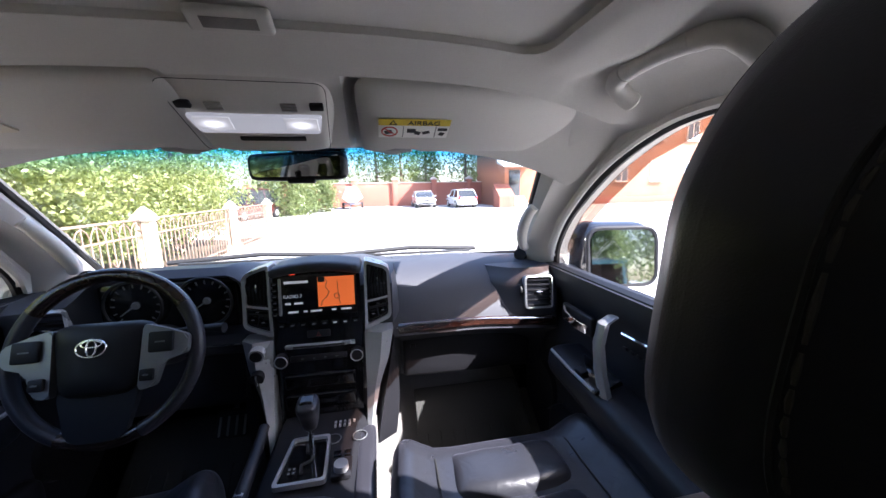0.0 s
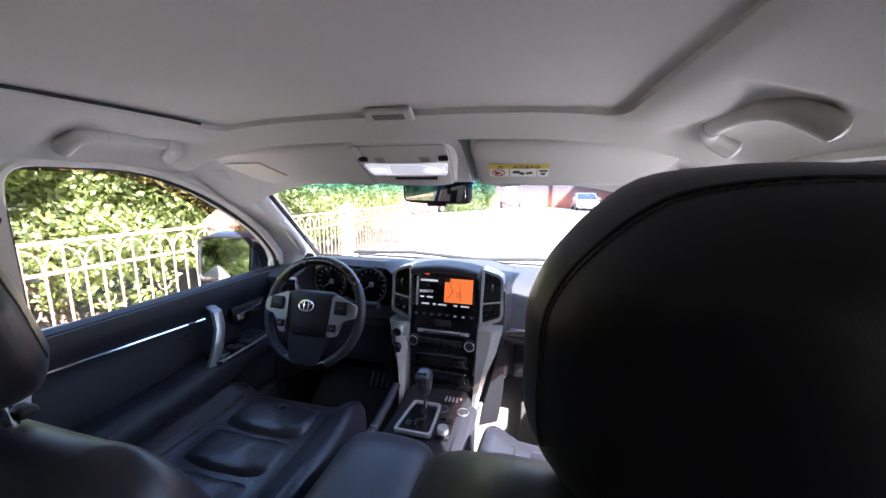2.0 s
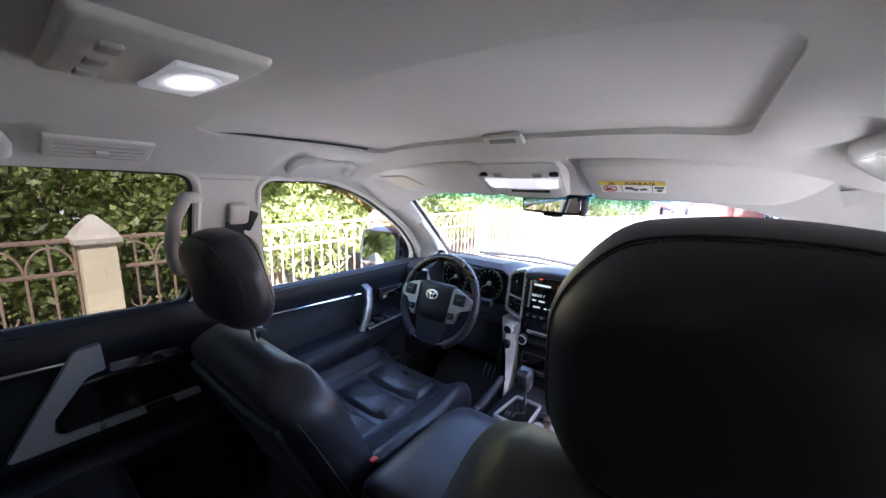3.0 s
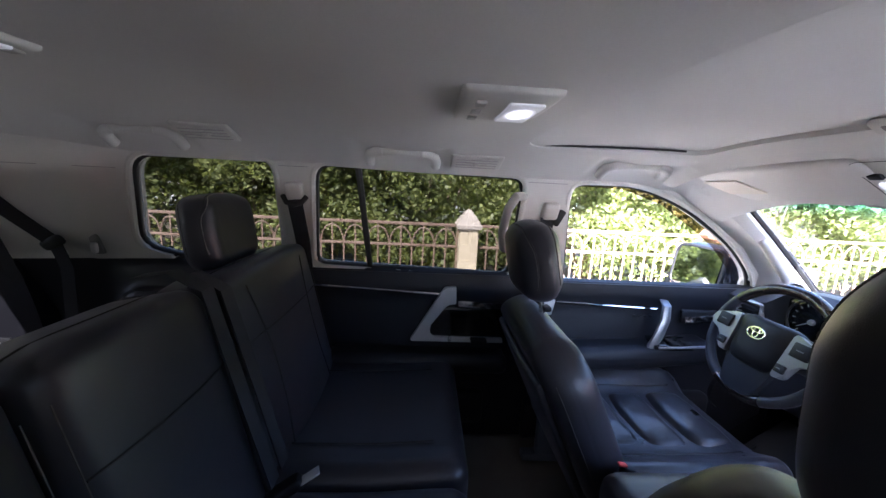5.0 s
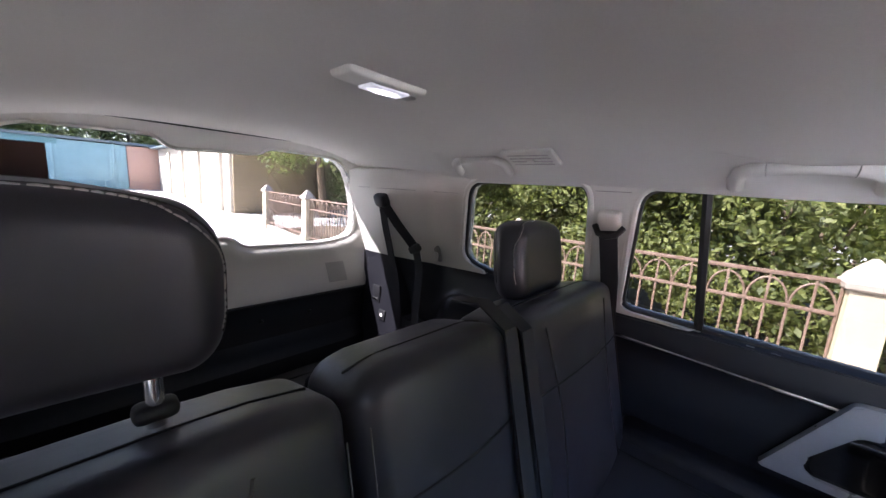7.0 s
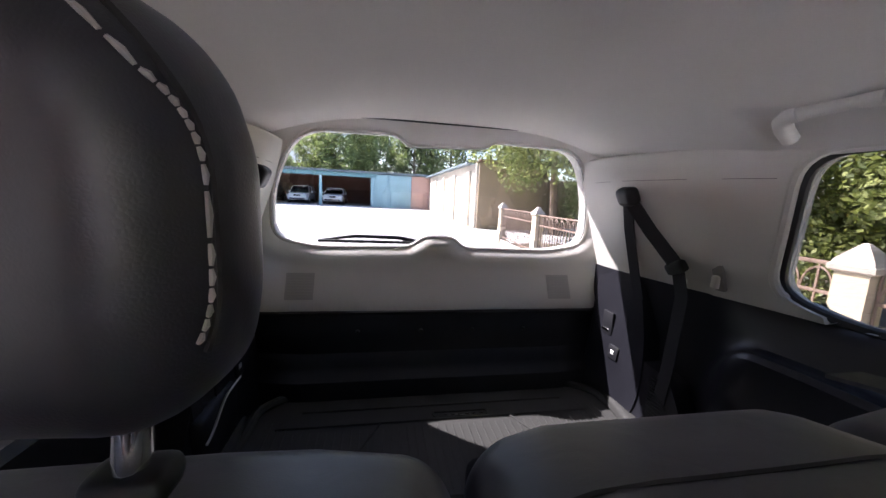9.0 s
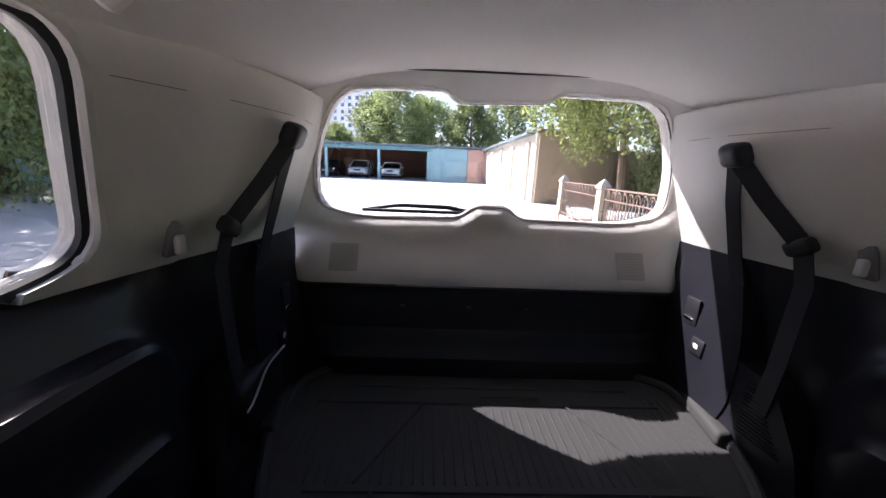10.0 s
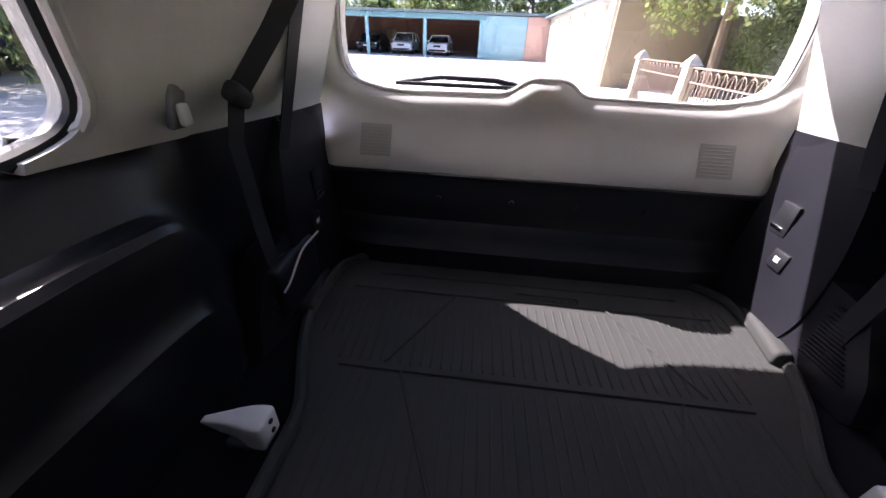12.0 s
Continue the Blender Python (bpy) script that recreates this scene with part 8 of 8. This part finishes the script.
# ---- buildings and walls ahead ----
def window_unit(parent, x, y, z0, w, h, glass=GLASS_PALE):
    bm = bmesh.new()
    box(bm, (x, y + 0.02, z0 + h / 2), (w, 0.10, h), 0.01)
    fr = part("window", bm, PVC, parent, "white framed window")
    for k in (-1, 1):
        bm = bmesh.new()
        box(bm, (x + k * w * 0.245, y - 0.032, z0 + h / 2), (w * 0.40, 0.02, h - 0.16), 0)
        part("pane", bm, glass, fr)
    bm = bmesh.new()
    box(bm, (x, y - 0.10, z0 - 0.03), (w + 0.14, 0.16, 0.04), 0.006)
    part("sill", bm, PVC, fr)


yard_wall = thing("yard_wall", (0, 0, 0), "red-brown stuccoed yard wall with square piers", "wall", kind="structure")
bm = bmesh.new()
box(bm, (0.0, 34.2, 1.10), (22.4, 0.3, 2.2), 0.02)
part("wall_face", bm, WALL_RED, yard_wall)
bm = bmesh.new()
box(bm, (0.0, 34.2, 2.24), (22.4, 0.42, 0.09), 0.02)
part("coping", bm, CAP_STONE, yard_wall, "grey coping")
for x in (-9.5, -5.6, -1.6, 2.2, 6.0, 9.6):
    bm = bmesh.new()
    box(bm, (x, 34.1, 1.25), (0.5, 0.6, 2.5), 0.02)
    p = part("pier", bm, WALL_RED, yard_wall)
    bm = bmesh.new()
    loft(bm, [[(x + sx * w, 34.1 + sy * w, z) for sx, sy in ((-1, -1), (1, -1), (1, 1), (-1, 1))] for z, w in ((2.5, 0.34), (2.6, 0.34), (2.82, 0.04))])
    part("pier_cap", bm, CAP_STONE, p)

house = thing("brick_house", (0, 0, 0), "orange brick house with white windows and a plastered entrance bay", "building")
bm = bmesh.new()
box(bm, (27.0, 33.0, 5.0), (27.0, 10.0, 10.0), 0.02)
part("wall", bm, BRICK_ORANGE, house, "orange brick wall")
bm = bmesh.new()
box(bm, (12.4, 31.6, 4.2), (3.0, 8.0, 8.4), 0.02)
bay = part("entrance_bay", bm, WALL_ORANGE, house, "orange plastered entrance bay")
bm = bmesh.new()
box(bm, (27.0, 27.96, 0.3), (27.0, 0.10, 0.6), 0.02)
part("plinth", bm, WALL_RED, house, "red painted plinth")
bm = bmesh.new()
box(bm, (26.0, 33.0, 10.15), (30.0, 11.0, 0.3), 0.05)
part("roof", bm, ROOF_TIN, house)
for x in (16.3, 19.3, 22.2, 25.8, 29.4, 33.0):
    for z in (1.95, 5.6):
        window_unit(house, x, 27.98, z, 1.25, 1.75)
bm = bmesh.new()
box(bm, (11.75, 27.58, 1.95), (1.0, 0.10, 2.2), 0.02)
part("door", bm, GLASS_DARK, bay, "dark entrance door")
bm = bmesh.new()
loft(bm, [[(x, 27.6, z + 0.55), (x, 26.0, z), (x, 26.0, z - 0.08), (x, 27.6, z + 0.3)] for x, z in ((10.2, 3.25), (13.2, 3.25))])
part("canopy", bm, WALL_WHITE, bay, "pale sloping canopy over the door")
for i in range(5):
    bm = bmesh.new()
    box(bm, (11.9, 27.35 - 0.28 * i, 0.85 - 0.17 * i - 0.42 + 0.085 * i), (1.2, 0.30, 0.85 - 0.17 * i), 0.01)
    part("step", bm, WALL_WHITE, bay, "pale concrete step")
bm = bmesh.new()
loft(bm, [[(x, 27.55, 0), (x, 26.0, 0), (x, 26.0, 0.9), (x, 27.55, 1.9)] for x in (9.9, 11.2)])
part("stair_cheek", bm, WALL_RED, bay, "red sloping stair wall")


# ---- vehicles ----
def parked_car(loc, turn, paint, label, kind):
    car = thing("car", loc, label, "car", "parked cars")
    L, W, H, hood, deck = {"sedan": (4.6, 1.78, 1.44, 0.78, 0.86), "hatch": (4.2, 1.75, 1.52, 0.82, 1.0), "suv": (4.6, 1.85, 1.75, 0.95, 1.15)}[kind]
    hl, hw = L / 2, W / 2
    bm = bmesh.new()

    def lower(p):
        y = p.y
        top = smooth(-0.1, 0.3, p.z)
        cut = 0.10 * smooth(hl * 0.55, hl, y) + 0.05 * smooth(-hl * 0.6, -hl, y)
        return (p.x * (1 - 0.10 * smooth(hl * 0.6, hl, abs(y)) - 0.05 * top), y, p.z - cut * top)

    rbox(bm, (0, 0, 0.58), (hw, hl, 0.34), 0.16, 8, lower)
    part("body", bm, paint, car)
    bm = bmesh.new()
    roof0, roof1 = {"sedan": (-0.75, 0.45), "hatch": (-1.35, 0.45), "suv": (-1.6, 0.5)}[kind]
    base0, base1 = {"sedan": (-1.65, 1.25), "hatch": (-1.95, 1.2), "suv": (-2.1, 1.15)}[kind]
    loft(bm, [[(-hw * 0.92, base0, 0.88), (hw * 0.92, base0, 0.88), (hw * 0.92, base1, 0.88), (-hw * 0.92, base1, 0.88)],
              [(-hw * 0.74, roof0, H - 0.05), (hw * 0.74, roof0, H - 0.05), (hw * 0.74, roof1, H - 0.05), (-hw * 0.74, roof1, H - 0.05)]])
    part("glasshouse", bm, GLASS_DARK, car, "dark car windows")
    bm = bmesh.new()
    rbox(bm, (0, (roof0 + roof1) / 2, H - 0.045), (hw * 0.77, (roof1 - roof0) / 2 + 0.06, 0.035), 0.03, 5, lambda p: (p.x, p.y, p.z - 0.02 * (p.x / hw) ** 2))
    part("roof", bm, paint, car)
    for s in (-1, 1):
        for y0, y1 in ((base1, roof1), (base0, roof0), ((base0 + base1) / 2 - 0.1, (roof0 + roof1) / 2 - 0.05)):
            bm = bmesh.new()
            tube(bm, [(s * hw * 0.925, y0, 0.88), (s * hw * 0.75, y1, H - 0.05)], 0.035, 6)
            part("pillar", bm, paint, car)
        bm = bmesh.new()
        rbox(bm, (s * hw * 0.72, hl - 0.10, 0.66), (0.19, 0.09, 0.075), 0.05, 4)
        part("headlight", bm, LIGHT_CLEAR, car)
        bm = bmesh.new()
        rbox(bm, (s * hw * 0.80, -hl + 0.06, 0.80 if kind != "sedan" else 0.74), (0.12, 0.07, 0.10), 0.04, 4)
        part("tail_light", bm, LIGHT_RED, car)
        bm = bmesh.new()
        rbox(bm, (s * (hw + 0.09), 0.75, 0.97), (0.09, 0.06, 0.065), 0.04, 4)
        part("door_mirror", bm, paint, car)
        for y in (hl * 0.62, -hl * 0.60):
            bm = bmesh.new()
            cyl(bm, (s * (hw - 0.20), y, 0.31), (s * (hw + 0.005), y, 0.31), 0.31, 0.31, 24)
            w = part("wheel", bm, RUBBER, car, "black tyre")
            bm = bmesh.new()
            cyl(bm, (s * (hw - 0.02), y, 0.31), (s * (hw + 0.015), y, 0.31), 0.19, 0.17, 20)
            part("rim", bm, SILVER, w)
    for y, z in ((hl, 0.52), (-hl, 0.62)):
        bm = bmesh.new()
        box(bm, (0, y + 0.012 * (1 if y > 0 else -1), z), (0.50, 0.02, 0.11), 0.004)
        part("number_plate", bm, WHITE_PLASTIC, car, "blank white number plate")
    bm = bmesh.new()
    rbox(bm, (0, hl - 0.01, 0.64), (0.28, 0.03, 0.07), 0.02, 3)
    part("grille", bm, PLASTIC, car)
    bm = bmesh.new()
    rbox(bm, (0, hl - 0.02, 0.36), (hw * 0.75, 0.04, 0.06), 0.03, 3)
    part("lower_intake", bm, PLASTIC, car)
    car.rotation_euler.z = radians(turn)
    return car


parked_car((4.5, 31.2, 0), 180, CAR_SILVER, "silver sedan parked with its nose to the yard", "sedan")
parked_car((7.55, 29.2, 0), 2, CAR_WHITE, "pale silver hatchback parked with its tail to the yard", "hatch")
parked_car((-7.0, 21.5, 0), 160, surface("dark_red_paint", (0.05, 0.012, 0.014), 0.2, vary=0.1, bump=0, coat=0.8), "dark off-road car parked behind the fence", "suv")
GY = ground_z(-34)
parked_car((9.9, -34.5, GY), 0, CAR_BLACK, "dark car standing in an open garage bay", "sedan")
parked_car((7.1, -34.3, GY), 0, CAR_WHITE, "white hatchback standing in an open garage bay", "hatch")
parked_car((4.2, -34.4, GY), 0, CAR_WHITE, "white sedan standing in an open garage bay", "sedan")

boat = thing("boat_trailer", (-1.7, 36.0 - 5.0, 0), "small boat under a white cover on a road trailer", "boat")
bm = bmesh.new()
loft(bm, [[(-w, y, 0.95), (-w * 0.4, y, 0.95 - d), (w * 0.4, y, 0.95 - d), (w, y, 0.95), (w * 0.5, y, 0.95 + c), (-w * 0.5, y, 0.95 + c)] for y, w, d, c in ((-1.9, 0.1, 0.05, 0.1), (-1.2, 0.6, 0.3, 0.5), (-0.3, 0.85, 0.45, 0.95), (0.8, 0.9, 0.45, 0.8), (1.8, 0.85, 0.4, 0.4))])
part("covered_hull", bm, COVER_WHITE, boat, "hull under a peaked white tarpaulin")
bm = bmesh.new()
tube(bm, [(0, -2.9, 0.45), (0, -1.8, 0.45), (0.6, -0.8, 0.45), (0.6, 1.6, 0.45)], 0.05, 6)
tube(bm, [(0, -1.8, 0.45), (-0.6, -0.8, 0.45), (-0.6, 1.6, 0.45)], 0.05, 6)
box(bm, (0, 0.6, 0.42), (1.5, 0.08, 0.08), 0.01)
tube(bm, [(0, -2.8, 0.45), (0, -2.8, 0.0)], 0.04, 6)
part("frame", bm, SHADE_STEEL, boat)
for s in (-1, 1):
    bm = bmesh.new()
    cyl(bm, (s * 0.72, 0.6, 0.28), (s * 0.9, 0.6, 0.28), 0.28, 0.28, 20)
    part("wheel", bm, RUBBER, boat)

# ---- behind the car ----
G0 = ground_z(-31)
garages = thing("garage_row", (0, 0, 0), "low garages with blue fascia, open bays and blue door", "garage")
bm = bmesh.new()
box(bm, (5.0, -37.2, G0 + 1.4), (19.0, 0.3, 3.2))
for x in (-4.4, 0.75, 14.4):
    box(bm, (x, -34.2, G0 + 1.4), (0.3, 6.0, 2.8), 0.01)
part("wall", bm, BAY_DARK, garages, "dark brick inside of the bays")
bm = bmesh.new()
box(bm, (5.0, -34.2, G0 + 2.86), (19.6, 6.8, 0.16), 0.02)
part("roof", bm, ROOF_TIN, garages, "flat weathered roof")
bm = bmesh.new()
box(bm, (7.5, -31.1, G0 + 2.6), (14.0, 0.18, 0.34), 0.02)
part("fascia", bm, PAINT_TEAL, garages, "teal painted beam over the bays")
for x in (0.85, 5.0, 9.4, 14.2):
    bm = bmesh.new()
    box(bm, (x, -31.1, G0 + 1.2), (0.22, 0.2, 2.5), 0.01)
    part("bay_post", bm, PAINT_BLUE, garages, "light blue post")
bm = bmesh.new()
box(bm, (-0.85, -31.1, G0 + 1.36), (3.2, 0.12, 2.75), 0.01)
door = part("steel_door", bm, PAINT_BLUE, garages, "light blue steel double door")
for i in range(9):
    bm = bmesh.new()
    box(bm, (-2.3 + 0.36 * i, -31.03, G0 + 1.3), (0.03, 0.03, 2.4), 0.004)
    part("door_rib", bm, PAINT_BLUE, door)
bm = bmesh.new()
box(bm, (-3.45, -31.1, G0 + 1.36), (1.95, 0.2, 2.75), 0.02)
part("pink_wall", bm, WALL_PINK, garages, "pink plastered end wall")
bm = bmesh.new()
box(bm, (9.0, -37.0, G0 + 0.9), (0.9, 0.1, 1.8), 0.01)
part("inner_door", bm, WALL_GREY, garages)

shed = thing("whitewashed_garage", (0, 0, 0), "cream whitewashed garage with a grey rendered end and brick parapet", "garage")
ZS = ground_z(-16)
bm = bmesh.new()
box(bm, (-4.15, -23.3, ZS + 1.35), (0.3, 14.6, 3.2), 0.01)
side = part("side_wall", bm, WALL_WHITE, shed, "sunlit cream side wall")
for i in range(4):
    bm = bmesh.new()
    box(bm, (-3.985, -18.6 - 3.3 * i, ZS + 1.05), (0.06, 2.3, 2.3), 0.01)
    d_ob = part("gate", bm, WALL_WHITE, side, "cream painted garage gate")
    bm = bmesh.new()
    box(bm, (-3.95, -18.6 - 3.3 * i, ZS + 1.05), (0.02, 0.03, 2.2), 0)
    part("gate_joint", bm, SHADE_STEEL, d_ob)
    bm = bmesh.new()
    box(bm, (-3.94, -17.0 - 3.3 * i, ZS + 1.25), (0.14, 0.35, 2.7), 0.01)
    part("buttress", bm, WALL_WHITE, side)
bm = bmesh.new()
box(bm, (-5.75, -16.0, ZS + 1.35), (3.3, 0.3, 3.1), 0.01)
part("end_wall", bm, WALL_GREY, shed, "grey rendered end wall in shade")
for i in range(12):
    bm = bmesh.new()
    box(bm, (-4.1 - 0.265 * i, -15.97, ZS + 2.95), (0.25, 0.34, 0.075), 0.006)
    part("brick", bm, BAY_DARK, shed)
    bm = bmesh.new()
    box(bm, (-4.22 - 0.265 * i, -15.97, ZS + 3.035), (0.25, 0.34, 0.075), 0.006)
    part("brick", bm, BAY_DARK, shed)
bm = bmesh.new()
box(bm, (-11.4, -17.6, ZS + 1.1), (8.2, 0.3, 2.7), 0.01)
part("annex_wall", bm, WALL_TAN, shed, "set-back tan plastered annex wall")
bm = bmesh.new()
loft(bm, [[(-3.6, y, ZS + 2.86), (-3.6, y, ZS + 2.95), (-10.3, y, ZS + 3.45), (-10.3, y, ZS + 3.35)] for y in (-16.2, -31.0)])
part("roof", bm, ROOF_TIN, shed, "sloping sheet roof")

tower = thing("apartment_block", (45.0, -175.0, 0), "pale panel apartment block far behind the trees", "building")
bm = bmesh.new()
box(bm, (0, 0, 19), (26, 14, 38), 0.1)
part("wall", bm, WALL_PALE, tower)
bm = bmesh.new()
box(bm, (0, 0, 38.4), (27, 15, 0.8), 0.1)
part("roof", bm, WALL_GREY, tower)
for f in range(10):
    for i in range(7):
        bm = bmesh.new()
        box(bm, (-11 + 3.6 * i, 7.0, 10 + 2.9 * f), (1.5, 0.2, 1.5), 0)
        part("window", bm, GLASS_PALE, tower)
tower.rotation_euler.z = radians(-14)

store = thing("store_building", (0, 0, 0), "pink plastered store building with a dark eave behind the pallets", "building")
bm = bmesh.new()
box(bm, (22.2, -14.0, 2.2), (10.0, 18.0, 4.4), 0.02)
part("wall", bm, WALL_PINK, store)
bm = bmesh.new()
box(bm, (21.7, -14.0, 4.5), (11.2, 19.0, 0.25), 0.03)
part("roof", bm, ROOF_TIN, store)
bm = bmesh.new()
box(bm, (17.15, -16.5, 1.3), (0.12, 2.6, 2.4), 0.01)
part("door", bm, PAINT_BLUE, store, "light blue steel door")
bm = bmesh.new()
box(bm, (17.17, -12.0, 1.9), (0.02, 14.0, 0.05), 0)
part("cable_line", bm, SHADE_STEEL, store)


def pallet(root=None):
    p = thing("pallet", (0, 0, 0), "weathered grey wooden pallet in a stack", "pallet", "stacked pallets")
    for i in range(5):
        bm = bmesh.new()
        box(bm, (-0.35 + 0.175 * i, 0, 0.133), (0.12, 1.2, 0.02), 0.003, seg=1)
        part("top_board", bm, PALLET_WOOD, p)
    for y in (-0.55, 0, 0.55):
        bm = bmesh.new()
        box(bm, (0, y, 0.112), (0.8, 0.1, 0.02), 0.003, seg=1)
        part("cross_board", bm, PALLET_WOOD, p)
        for x in (-0.35, 0, 0.35):
            bm = bmesh.new()
            box(bm, (x, y, 0.06), (0.1, 0.12, 0.085), 0.003, seg=1)
            part("block", bm, PALLET_WOOD, p)
    for x in (-0.35, 0, 0.35):
        bm = bmesh.new()
        box(bm, (x, 0, 0.011), (0.1, 1.2, 0.02), 0.003, seg=1)
        part("bottom_board", bm, PALLET_WOOD, p)
    return p


base = pallet()
rng = random.Random(11)
z0 = ground_z(-8)
base.matrix_basis = pose(11.6, -8.0, z0, 0, 0, 32)
for i in range(1, 13):
    copy_thing(base, pose(11.6 + rng.uniform(-0.05, 0.05), -8.0 + rng.uniform(-0.05, 0.05), z0 + 0.146 * i, 0, 0, 32 + rng.uniform(-4, 4)))
for i in range(11):
    copy_thing(base, pose(12.6 + rng.uniform(-0.05, 0.05), -7.0 + rng.uniform(-0.05, 0.05), z0 + 0.146 * i, 0, 0, 34 + rng.uniform(-5, 5)))
for i in range(4):
    copy_thing(base, pose(11.0 + 0.22 * i, -6.35 + 0.12 * i, ground_z(-7) + 0.40, 0, 74 - 3 * i, 200))

trailer = thing("cargo_trailer", (14.6, -11.2, ground_z(-11)), "blue-grey steel cargo trailer with a tall tailboard", "trailer")
bm = bmesh.new()
box(bm, (0, 0, 1.35), (0.05, 3.2, 1.35), 0.01)
box(bm, (1.5, 1.6, 1.35), (3.0, 0.05, 1.35), 0.01)
box(bm, (1.5, -1.6, 1.35), (3.0, 0.05, 1.35), 0.01)
part("board", bm, SHADE_STEEL, trailer)
bm = bmesh.new()
box(bm, (1.5, 0, 0.6), (3.1, 3.2, 0.12), 0.01)
part("bed", bm, SHADE_STEEL, trailer)
for y in (-1.0, 0.9):
    bm = bmesh.new()
    cyl(bm, (-0.05, y, 0.34), (0.2, y, 0.34), 0.34, 0.34, 24)
    w = part("wheel", bm, RUBBER, trailer, "black tyre")
    bm = bmesh.new()
    cyl(bm, (-0.08, y, 0.34), (0.0, y, 0.34), 0.18, 0.18, 18)
    part("rim", bm, SILVER, w)
trailer.rotation_euler.z = radians(38)
